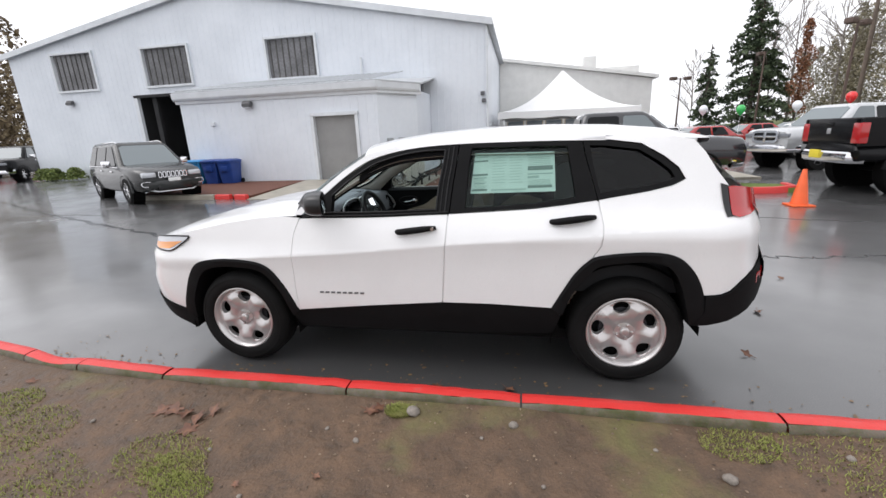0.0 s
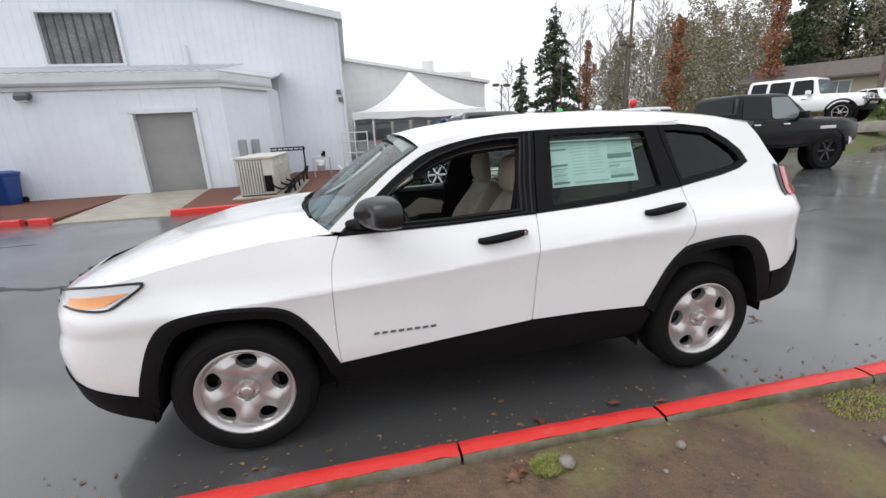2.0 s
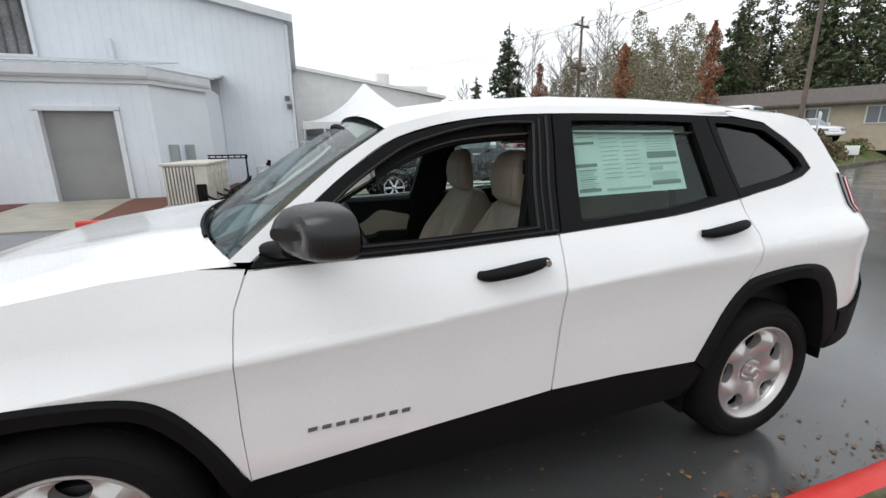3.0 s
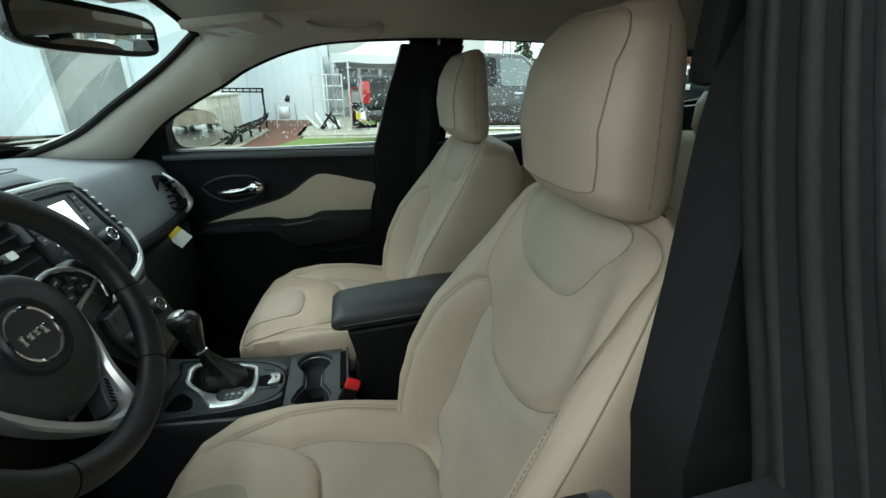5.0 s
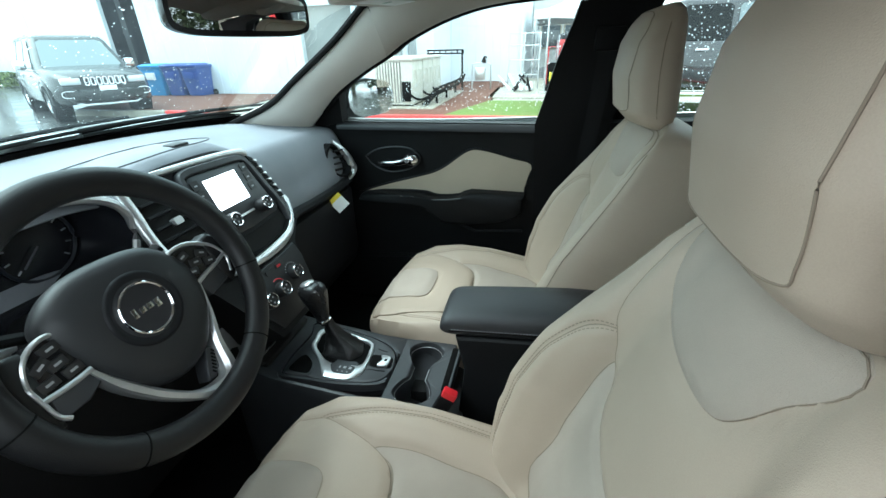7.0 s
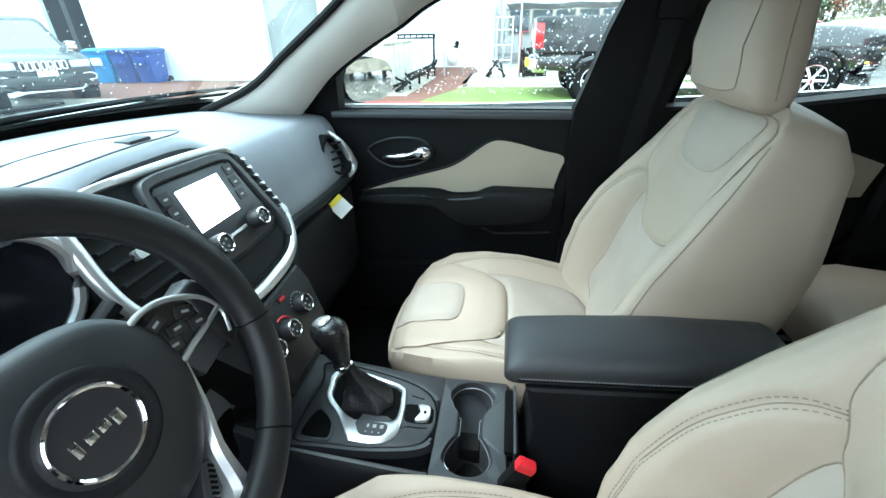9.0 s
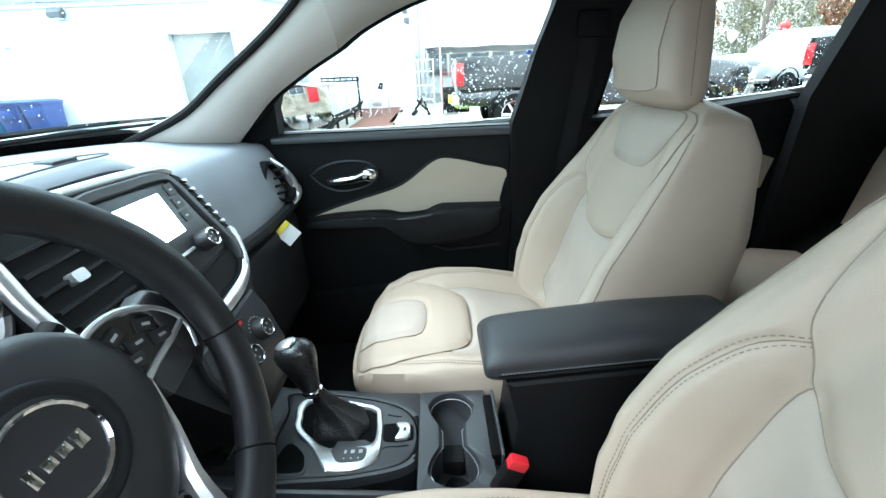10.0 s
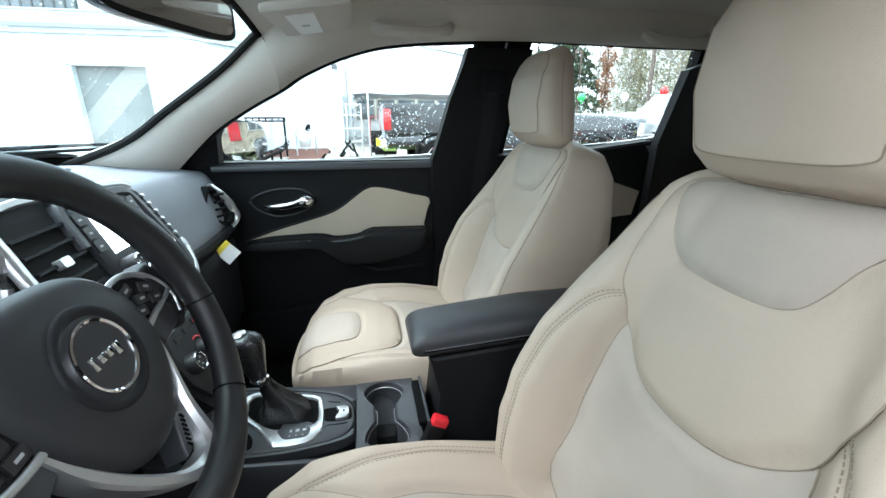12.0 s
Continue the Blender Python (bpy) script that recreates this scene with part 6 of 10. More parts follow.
for i in range(4):
    sub("gear_mark", boxed(-0.370 + i * 0.0135, -0.3635 + i * 0.0135, 0.882, 0.889, console_z(-0.35) + 0.0155, console_z(-0.35) + 0.0163), MARK, cons)
    sub("gear_mark", boxed(-0.366 + i * 0.0120, -0.3635 + i * 0.0120, 0.871, 0.8735, console_z(-0.35) + 0.0155, console_z(-0.35) + 0.0163), MARK, cons)
# parking brake: a black plate for a sunk window's shade, a silver lever, and black lines for sculpted creases
sub("brake_shade", console_slab(eased([(-0.294, 0.948), (-0.268, 0.950), (-0.242, 0.946), (-0.238, 0.930), (-0.240, 0.912), (-0.266, 0.907), (-0.290, 0.910), (-0.293, 0.930)], 3), 0.004, 0.0102, 0.001), SHADE_AND_MARK, cons)
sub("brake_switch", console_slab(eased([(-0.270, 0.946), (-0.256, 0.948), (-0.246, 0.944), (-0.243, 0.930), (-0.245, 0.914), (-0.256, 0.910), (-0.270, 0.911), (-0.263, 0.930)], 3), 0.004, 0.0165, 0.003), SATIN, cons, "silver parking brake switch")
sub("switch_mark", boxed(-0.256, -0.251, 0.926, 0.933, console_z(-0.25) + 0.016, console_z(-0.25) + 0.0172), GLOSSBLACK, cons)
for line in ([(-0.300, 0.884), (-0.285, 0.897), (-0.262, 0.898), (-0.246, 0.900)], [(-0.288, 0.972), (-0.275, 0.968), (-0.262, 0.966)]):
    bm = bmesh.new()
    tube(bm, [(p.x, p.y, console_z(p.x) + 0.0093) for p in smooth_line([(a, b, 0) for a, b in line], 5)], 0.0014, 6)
    sub("plate_line", bm, SHADE_AND_MARK, cons)
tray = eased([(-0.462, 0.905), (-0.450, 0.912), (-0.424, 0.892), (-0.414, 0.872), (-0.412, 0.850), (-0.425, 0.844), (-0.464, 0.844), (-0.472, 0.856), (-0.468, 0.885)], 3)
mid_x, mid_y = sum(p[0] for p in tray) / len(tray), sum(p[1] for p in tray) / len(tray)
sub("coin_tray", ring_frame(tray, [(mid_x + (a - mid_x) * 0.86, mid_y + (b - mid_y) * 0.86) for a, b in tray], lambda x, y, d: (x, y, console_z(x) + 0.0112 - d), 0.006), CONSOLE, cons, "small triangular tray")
# the tray is shallow; its black floor stands for the shade of depth
sub("tray_shade", console_slab([(mid_x + (a - mid_x) * 0.88, mid_y + (b - mid_y) * 0.88) for a, b in tray], 0.002, 0.0100, 0.001), SHADE_AND_MARK, cons)
# media hub ahead of the shifter
sub("media_well", boxed(-0.60, -0.515, 0.845, 1.035, 0.672, 0.690, 0.01), plain("well_dark", (0.008, 0.008, 0.008), 0.7), cons, "dark tray")
hub_m = Matrix.Translation((-0.545, 0.89, 0.70)) @ pose(0, 0, 0, 0, 35, 0)
sub("media_hub", boxed(-0.006, 0.010, -0.035, 0.035, -0.022, 0.022, 0.004, m=hub_m), BLACKPL, cons, "media sockets")
for y, z in ((-0.015, 0.008), (-0.015, -0.009), (0.013, 0.0)):
    sub("socket", boxed(0.0095, 0.0115, y - 0.009, y + 0.009, z - 0.005, z + 0.005, m=hub_m), MARK, cons)
# cup holders: two wells joined by a waist, sunk in one plate
CUP_X, CUP_Y, CUP_D, CUP_R, WAIST = -0.168, 0.923, 0.059, 0.0445, 0.021


def cup_edge(f, grow=0.0):
    """The outline of the joined wells in the direction f, taken from the line through both."""
    c, s_ = abs(math.cos(f)), abs(math.sin(f))
    r = CUP_R + grow
    inside = r * r - (CUP_D * s_) ** 2
    far = CUP_D * c + math.sqrt(inside) if inside > 0 else 0.0
    waist = (WAIST + grow) / max(s_, 1e-6)
    t = far if inside > 0 and s_ / c < 0.92 else min(waist, 0.0385)
    if inside > 0 and 0.55 < s_ / c < 0.92:
        t = far + (0.0385 - far) * ((s_ / c - 0.55) / 0.37) ** 2
    return (CUP_X + t * math.sin(f), CUP_Y + t * math.cos(f))


angles = [2 * math.pi * i / 96 for i in range(96)]
well = [cup_edge(f) for f in angles]
rim_edge = []
for f in angles:
    c, s_ = math.cos(f), math.sin(f)
    u = max(abs(c) / 0.112, abs(s_) / 0.066)
    rim_edge.append((CUP_X + 0.004 + s_ / u, CUP_Y + c / u))
bm = bmesh.new()
rings = []
for w, d in ((0.0, -0.03), (0.0, -0.004), (0.06, 0.0), (0.86, 0.001), (0.95, -0.001), (1.0, -0.006)):
    rings.append([(p[0] + (q[0] - p[0]) * w, p[1] + (q[1] - p[1]) * w, 0.657 + d) for p, q in zip(rim_edge, well)])
rings.append([(x, y, 0.572) for x, y in well])
loft(bm, rings, True, False)
cups = sub("cup_holder", bm, CONSOLE, cons, "black double cup holder", smooth=40)
bm = bmesh.new()
tube(bm, [(*cup_edge(f, -0.0030), 0.646) for f in angles], 0.0008, 5, closed=True)
sub("cup_lip", bm, SATIN, cons, "thin bright lip in the wells")
for cy in (CUP_Y - CUP_D, CUP_Y + CUP_D):
    bm = bmesh.new()
    rod(bm, (CUP_X, cy, 0.570), (CUP_X, cy, 0.580), 0.036, 0.034, n=28)
    sub("cup_liner", bm, RUBBER, cons, "rubber cup mat")
sub("cup_bridge", boxed(CUP_X - 0.020, CUP_X + 0.020, CUP_Y - 0.020, CUP_Y + 0.020, 0.565, 0.612, 0.006), RUBBER, cons, "divider between the cups")
# solid black block painted in for the shade of an open slot
sub("slot_shade", boxed(-0.104, -0.086, 0.868, 1.010, 0.640, 0.6665, 0.004), SHADE_AND_MARK, cons, "black block for the shade of a slot beside the cups")
sub("slot_lip", boxed(-0.088, -0.082, 0.862, 1.018, 0.640, 0.672, 0.003), CONSOLE, cons)
# armrest box
ARM_Y, ARM_W = 0.971, 0.073
side_prof = [(-0.088, 0.42), (-0.068, 0.60), (-0.058, 0.70), (-0.070, 0.755), (-0.078, 0.790), (0.30, 0.815), (0.33, 0.66), (0.33, 0.36), (-0.085, 0.34)]
bm = bmesh.new()
loft(bm, [[(0.12 + (x - 0.12) * k, y, 0.58 + (z - 0.58) * (0.5 + 0.5 * k)) for x, z in side_prof] for y, k in ((0.896, 0.94), (0.900, 0.985), (0.912, 1.0), (1.030, 1.0), (1.040, 0.985), (1.044, 0.94))])
sub("armrest_box", bm, DOORTRIM, cons, "black console box")
bm = bmesh.new()
rings = []
for t in [0.0, 0.004, 0.012, 0.024, 0.04, 0.06, 0.09, 0.13, 0.2, 0.3, 0.4, 0.5, 0.6, 0.7, 0.8, 0.9, 0.96, 0.985, 1.0]:
    x = -0.112 + 0.445 * t
    k = min(1.0, (1 - (1 - min(1.0, t / 0.085)) ** 2.6) ** (1 / 2.6)) if t < 0.085 else 1.0
    k *= (1 - max(0.0, (t - 0.93) / 0.07) ** 3 * 0.5)
    base = 0.806 + 0.028 * t
    top = 0.838 + 0.030 * min(1, t / 0.6) ** 0.7
    low = 0.026
    rings.append([(x, ARM_Y + q[0] * (0.84 + 0.16 * k), base + (q[1] * (top - base) * (0.15 + 0.85 * k) if q[1] > 0 else q[1] * low * (0.15 + 0.85 * k))) for q in oval(0, 0, ARM_W, 1.0, 44, 3.0)])
loft(bm, rings)
sub("armrest_lid", bm, ARMTOP, cons, "padded black armrest lid", smooth=60)
for sgn in (-1, 1):
    bm = bmesh.new()
    for i in range(64):
        xa = -0.085 + 0.40 * i / 64
        tube(bm, [(x, ARM_Y + (ARM_W + 0.0006) * sgn, 0.8065 + 0.028 * (x + 0.112) / 0.445) for x in (xa, xa + 0.0042)], 0.0011, 5)
    sub("armrest_stitching", bm, plain("grey_thread", (0.16, 0.16, 0.17), 0.8), cons, "grey stitched piping")
    bm = bmesh.new()
    tube(bm, [(x, ARM_Y + (ARM_W + 0.0004) * sgn, 0.803 + 0.028 * (x + 0.112) / 0.445) for x in [-0.09 + 0.41 * i / 12 for i in range(13)]], 0.0013, 5)
    sub("armrest_seam", bm, SHADE_AND_MARK, cons)
# belt buckles
for y, x in ((0.816, -0.075), (1.058, -0.03)):
    m = Matrix.Translation((x, y, 0.702)) @ pose(0, 0, 0, 0, 25, 0)
    bk = sub("belt_buckle", boxed(-0.016, 0.016, -0.010, 0.010, -0.09, 0.0, 0.005, m=m), BLACKPL, label="black belt buckle with a red button")
    sub("buckle_button", boxed(-0.015, 0.015, -0.009, 0.009, -0.004, 0.016, 0.004, m=m), REDPLASTIC, bk, "red release button")


# ---- seats ----
def groove_field(lines, depth, width):
    """How deep the cover is drawn in near the sewn lines, for a place (a, b) on a panel."""
    ends = [(p, q) for line in lines for p, q in zip(line, line[1:])]
    a = np.array([[p[0], p[1]] for p, q in ends])
    d = np.array([[q[0] - p[0], q[1] - p[1]] for p, q in ends])
    l2 = np.maximum((d ** 2).sum(1), 1e-12)

    def f(u, v):
        r = np.array([u, v]) - a
        k = np.clip((r * d).sum(1) / l2, 0, 1)
        near = float((((r - d * k[:, None]) ** 2).sum(1)).min())
        return depth * math.exp(-near / (width * width))
    return f


def closed_line(pts, n=6):
    out = [tuple(p)[:2] for p in smooth_line([(a, b, 0) for a, b in pts], n, True)]
    return out


def open_line(pts, n=6):
    return [tuple(p)[:2] for p in smooth_line([(a, b, 0) for a, b in pts], n)]


def stitches(place, line, long=0.0046, gap=0.0030, r=0.00085):
    """A row of single stitches along a line of (a, b) laid on the surface place(a, b)."""
    bm = bmesh.new()
    pts = [Vector(place(a, b)) for a, b in line]
    run, start = 0.0, pts[0]
    step = [(p, q, (q - p).length) for p, q in zip(pts, pts[1:])]
    total = sum(x[2] for x in step)

    def along(t):
        for p, q, l in step:
            if t <= l:
                return p.lerp(q, t / max(l, 1e-9))
            t -= l
        return step[-1][1]
    while run < total - long:
        tube(bm, [along(run), along(run + long / 2), along(run + long)], r, 4)
        run += long + gap
    return bm


SHIELD = [(-0.150, 1.166), (0.0, 1.172), (0.150, 1.166), (0.167, 1.10), (0.162, 1.03), (0.150, 0.992), (0.132, 0.946), (0.080, 0.908), (0, 0.896), (-0.080, 0.908), (-0.132, 0.946), (-0.150, 0.992), (-0.162, 1.03), (-0.167, 1.10)]
YOKE = [(-0.122, 1.166), (0, 1.171), (0.122, 1.166), (0.116, 1.115), (0.104, 1.082), (0.085, 1.066), (0.045, 1.060), (-0.035, 1.060), (-0.070, 1.066), (-0.088, 1.082), (-0.104, 1.115)]
INSERT = [(-0.136, 0.955), (-0.080, 0.906), (0, 0.894), (0.080, 0.906), (0.136, 0.955), (0.150, 0.88), (0.152, 0.78), (0.134, 0.66), (0, 0.615), (-0.134, 0.66), (-0.152, 0.78), (-0.150, 0.88)]
BOLSTER = [(0.150, 0.998), (0.172, 0.988), (0.191, 0.960), (0.209, 0.898), (0.216, 0.81), (0.207, 0.70), (0.190, 0.64)]
PAD = [(-0.398, -0.070), (-0.402, 0.0), (-0.398, 0.070), (-0.345, 0.088), (-0.285, 0.086), (-0.260, 0.074), (-0.251, 0.045), (-0.249, 0.0), (-0.251, -0.045), (-0.260, -0.074), (-0.285, -0.086), (-0.345, -0.088)]
CUSHION_SHIELD = [(-0.392, -0.150), (-0.408, 0.0), (-0.392, 0.150), (-0.325, 0.186), (-0.245, 0.166), (-0.185, 0.142), (-0.152, 0.116), (-0.138, 0.075), (-0.135, 0.0), (-0.138, -0.075), (-0.152, -0.116), (-0.185, -0.142), (-0.245, -0.166), (-0.325, -0.186)]
CUSHION_INSERT = [(-0.190, -0.146), (-0.150, -0.122), (-0.134, -0.075), (-0.131, 0.0), (-0.134, 0.075), (-0.150, 0.122), (-0.190, 0.146), (-0.130, 0.158), (-0.05, 0.152), (0.06, 0.130), (0.085, 0.0), (0.06, -0.130), (-0.05, -0.152), (-0.130, -0.158)]
CUSHION_BOLSTER = [(-0.345, 0.172), (-0.29, 0.194), (-0.21, 0.212), (-0.10, 0.222), (0.06, 0.216)]


def seat(yc, dx, label):
    """A front seat: cushion, backrest and head restraint with their sewn panels."""
    skew = 0.018 if yc < CY else 0.0
    out_sign = -1 if yc < CY else 1

    def fx(v):           # front face of the backrest at height v
        return float(np.interp(v, [0.58, 0.66, 0.78, 0.90, 1.0, 1.06, 1.12, 1.165, 1.19], [0.060, 0.100, 0.145, 0.178, 0.212, 0.234, 0.252, 0.272, 0.300])) + dx

    def bx(v):
        return float(np.interp(v, [0.58, 0.82, 0.96, 1.10, 1.16, 1.19], [0.310, 0.365, 0.402, 0.415, 0.392, 0.338])) + dx

    def hw(v):
        return float(np.interp(v, [0.58, 0.66, 0.75, 0.85, 0.93, 1.0, 1.06, 1.12, 1.155, 1.175, 1.19], [0.205, 0.235, 0.258, 0.262, 0.252, 0.236, 0.218, 0.200, 0.185, 0.160, 0.115]))

    def bol(v):
        return float(np.interp(v, [0.58, 0.66, 0.75, 0.82, 0.92, 1.02, 1.10, 1.16, 1.19], [0.060, 0.085, 0.105, 0.108, 0.090, 0.052, 0.022, 0.004, 0.0]))

    def g(u):
        u = abs(u)
        return float(np.interp(u, [0, 0.46, 0.54, 0.60, 0.66, 0.74, 0.82, 0.90, 0.955, 0.985, 1.0], [0.0, 0.0, 0.05, 0.20, 0.48, 0.80, 0.96, 1.0, 0.92, 0.76, 0.56]))

    drawn = groove_field([closed_line(o) for o in (SHIELD, [(skew + a, b) for a, b in YOKE], INSERT)] + [[(sg * a, b) for a, b in open_line(o)] for sg in (-1, 1) for o in (BOLSTER,)], 0.0075, 0.0080)

    def face(y, z, d=0.0):
        """A place on the backrest's front face; y across from its middle, z up."""
        u = max(-1, min(1, y / hw(z)))
        x = fx(z) - bol(z) * g(u) + 0.012 * (1 - (u * 2) ** 2 if abs(u) < 0.5 else 0) * -1 + drawn(y, z)
        return (x + d, yc + y, z + 0.3 * d)
    us = [math.sin(math.pi / 2 * (-1 + i / 60)) * 0.25 + (-1 + i / 60) * 0.75 for i in range(121)]
    rings = []
    for v in [0.58 + 0.61 * i / 120 for i in range(121)]:
        ring = [face(u * hw(v), v) for u in us]
        for sg, order in ((1, (0.06, 0.20, 0.5, 0.82)), (-1, (0.82, 0.5, 0.20, 0.06))):
            xe = ring[120 if sg > 0 else 0][0]
            wing = [(xe + (bx(v) - 0.043 - xe) * w, yc + sg * hw(v) * (1.0 + 0.016 * math.sin(math.pi * min(1, w * 1.6 + 0.1))), v) for w in order]
            if sg > 0:
                right = wing
            else:
                left = wing
        ring += right + [(bx(v) - 0.05 * abs(u) ** 5, yc + u * hw(v), v) for u in (0.97, 0.85, 0.5, 0, -0.5, -0.85, -0.97)] + left
        rings.append(ring)
    bm = bmesh.new()
    loft(bm, rings)
    back = sub("seat", bm, LEATHER, label=label, smooth=60)

    def patch(name, outline, mat, lift, parent_label=""):
        pts = closed_line(outline)
        sub(name, sheet(pts, lambda y, z, d: face(y, z, -lift + d), lift + 0.004, 0.0095), mat, back, parent_label, smooth=60)
        bm = bmesh.new()
        tube(bm, [face(y, z, -lift * 0.9) for y, z in pts], 0.0009, 5, closed=True)
        sub("seam", bm, SEAM, back)
    patch("back_insert", INSERT, CLOTH, 0.002, "greige cloth insert")
    patch("back_shield", SHIELD, LEATHER, 0.0045, "cream vinyl shield panel")
    patch("back_yoke", [(skew + a, b) for a, b in YOKE], CLOTH, 0.0085, "greige cloth yoke")
    # sewn lines of the bolsters, each with its two rows of stitches
    for sg in (-1, 1):
        line = open_line(BOLSTER)
        bm = bmesh.new()
        tube(bm, [face(a * sg, b, -0.0002) for a, b in line], 0.0009, 5)
        sub("seam", bm, SEAM, back)
        for off in (-0.0055, 0.0055):
            sub("stitching", stitches(lambda a, b: face(a, b, -0.0006), [((a + off * 0.8) * sg, b + off * 0.6) for a, b in line]), STITCH, back)
        bm = bmesh.new()
        tube(bm, [face(0.972 * hw(v) * sg, v, -0.0004) for v in [0.62 + 0.52 * k / 40 for k in range(41)]], 0.0013, 6)
        sub("edge_piping", bm, SEAM, back)

    # cushion
    sunk = groove_field([closed_line(o) for o in (PAD, CUSHION_SHIELD, CUSHION_INSERT)] + [[(a, sg * b) for a, b in open_line(CUSHION_BOLSTER)] for sg in (-1, 1)], 0.0065, 0.0080)

    def ctop(x, y):
        u = abs(y) / 0.262
        h = float(np.interp(x, [-0.41, -0.395, -0.36, -0.30, -0.20, -0.05, 0.10, 0.2], [0.600, 0.632, 0.664, 0.677, 0.676, 0.655, 0.630, 0.62]))
        b = float(np.interp(x, [-0.41, -0.33, -0.22, -0.1, 0.1, 0.2], [0.0, 0.008, 0.026, 0.036, 0.030, 0.03]))
        return h + b * g(u) - (0.05 * max(0, (u - 0.90) / 0.10) ** 2 if u > 0.90 else 0) - sunk(x, y)

    def half(x):
        return float(np.interp(x, [-0.41, -0.395, -0.36, -0.30, -0.20, 0.0, 0.15, 0.2], [0.130, 0.165, 0.205, 0.236, 0.256, 0.262, 0.250, 0.24]))

    def seat_top(x, y, d=0.0):
        return (x + dx - 0.018 * (1 - (y / 0.26) ** 2) * max(0, min(1, (-0.25 - x) / 0.15)), yc + y, ctop(x, y) + d)
    rings = []
    for i in range(111):
        x = -0.41 + 0.60 * (i / 110) ** 1.15
        w = half(x)
        ring = [seat_top(x, u * w) for u in us]
        base = 0.495 + 0.035 * max(0, (-0.28 - x) / 0.13) ** 2
        zl, zr, x0 = ring[-1][2], ring[0][2], ring[60][0] * 0.3 + ring[0][0] * 0.7
        back_in = 0.035 * max(0, (-0.3 - x) / 0.11)
        ring += [(x0, yc + w * 1.015, zl - 0.025), (x0 + 0.2 * back_in, yc + w * 1.012, zl - 0.055), (x0 + 0.5 * back_in, yc + w * 0.99, base + 0.018), (x0 + back_in, yc + w * 0.90, base), (x0 + back_in, yc, base - 0.004),
                 (x0 + back_in, yc - w * 0.90, base), (x0 + 0.5 * back_in, yc - w * 0.99, base + 0.018), (x0 + 0.2 * back_in, yc - w * 1.012, zr - 0.055), (x0, yc - w * 1.015, zr - 0.025)]
        rings.append(ring)
    first = [Vector(p) for p in rings[0]]
    mid = sum(first, Vector()) / len(first)
    for k, fwd in ((0.80, 0.007), (0.50, 0.012), (0.15, 0.014)):
        rings.insert(0, [tuple(mid + (p - mid) * k - Vector((fwd, 0, 0))) for p in first])
    bm = bmesh.new()
    loft(bm, rings)
    sub("seat_cushion", bm, LEATHER, back, "cream vinyl seat cushion", smooth=60)

    def cpatch(name, outline, mat, lift, lab=""):
        pts = closed_line(outline)
        sub(name, sheet(pts, lambda x, y, d: seat_top(x, y, lift - d), lift + 0.004, 0.0095), mat, back, lab, smooth=60)
        bm = bmesh.new()
        tube(bm, [seat_top(x, y, lift * 0.9) for x, y in pts], 0.0009, 5, closed=True)
        sub("seam", bm, SEAM, back)
    cpatch("cushion_insert", CUSHION_INSERT, CLOTH, 0.002, "greige cloth cushion insert")
    cpatch("cushion_shield", CUSHION_SHIELD, LEATHER, 0.0045, "cream vinyl cushion shield")
    cpatch("cushion_pad", PAD, CLOTH, 0.0085, "greige cloth front pad")
    for sg in (-1, 1):
        line = open_line(CUSHION_BOLSTER)
        bm = bmesh.new()
        tube(bm, [seat_top(a, b * sg, 0.0002) for a, b in line], 0.0009, 5)
        sub("seam", bm, SEAM, back)
        for off in (-0.0055, 0.0055):
            sub("stitching", stitches(lambda a, b: seat_top(a, b, 0.0006), [(a, (b + off) * sg) for a, b in line]), STITCH, back)
    bm = bmesh.new()
    rim_line = [(-0.406 + 0.10 * abs(k / 20) ** 5, 0.225 * k / 20) for k in range(-20, 21)]
    tube(bm, [(seat_top(a, b)[0] - 0.004, yc + b, seat_top(a, b)[2] - 0.012) for a, b in rim_line], 0.0014, 5)
    sub("front_seam", bm, SEAM, back)
    sub("seat_base", boxed(-0.30 + dx, 0.22 + dx, yc - 0.22, yc + 0.22, 0.36, 0.53, 0.02), DASH, back, "black seat base")
    sub("seat_valance", boxed(-0.30 + dx, 0.26 + dx, yc + out_sign * 0.235 - 0.02, yc + out_sign * 0.235 + 0.02, 0.44, 0.60, 0.012), BLACKPL, back, "black side valance")

    # head restraint
    def hr(v):
        """front x, back x, half width at height v"""
        a = float(np.interp(v, [1.172, 1.185, 1.21, 1.28, 1.345, 1.385, 1.405, 1.416], [0.270, 0.232, 0.208, 0.197, 0.205, 0.224, 0.244, 0.276]))
        b = float(np.interp(v, [1.172, 1.185, 1.21, 1.26, 1.33, 1.385, 1.405, 1.416], [0.312, 0.322, 0.326, 0.322, 0.315, 0.312, 0.306, 0.296]))
        w = float(np.interp(v, [1.172, 1.185, 1.21, 1.28, 1.345, 1.385, 1.405, 1.416], [0.092, 0.114, 0.125, 0.129, 0.120, 0.105, 0.087, 0.058]))
        return a + dx, b + dx, w
    rings = []
    for i in range(45):
        v = 1.172 + 0.122 * (1 - math.cos(math.pi * i / 44))
        a, b, w = hr(v)
        rings.append([((a + b) / 2 + q[0], yc + q[1], v + 0.0 * q[0]) for q in oval(0, 0, (b - a) / 2, w, 72, 3.1)])
    bm = bmesh.new()
    loft(bm, rings)
    sub("head_restraint", bm, LEATHER, back, "cream padded head restraint", smooth=60)

    def hface(y, z, d=0.0):
        a, b, w = hr(z)
        u = min(1, abs(y) / w)
        r = (b - a) / 2
        return ((a + b) / 2 - r * (1 - u ** 3.1) ** (1 / 3.1) + d, yc + y, z)
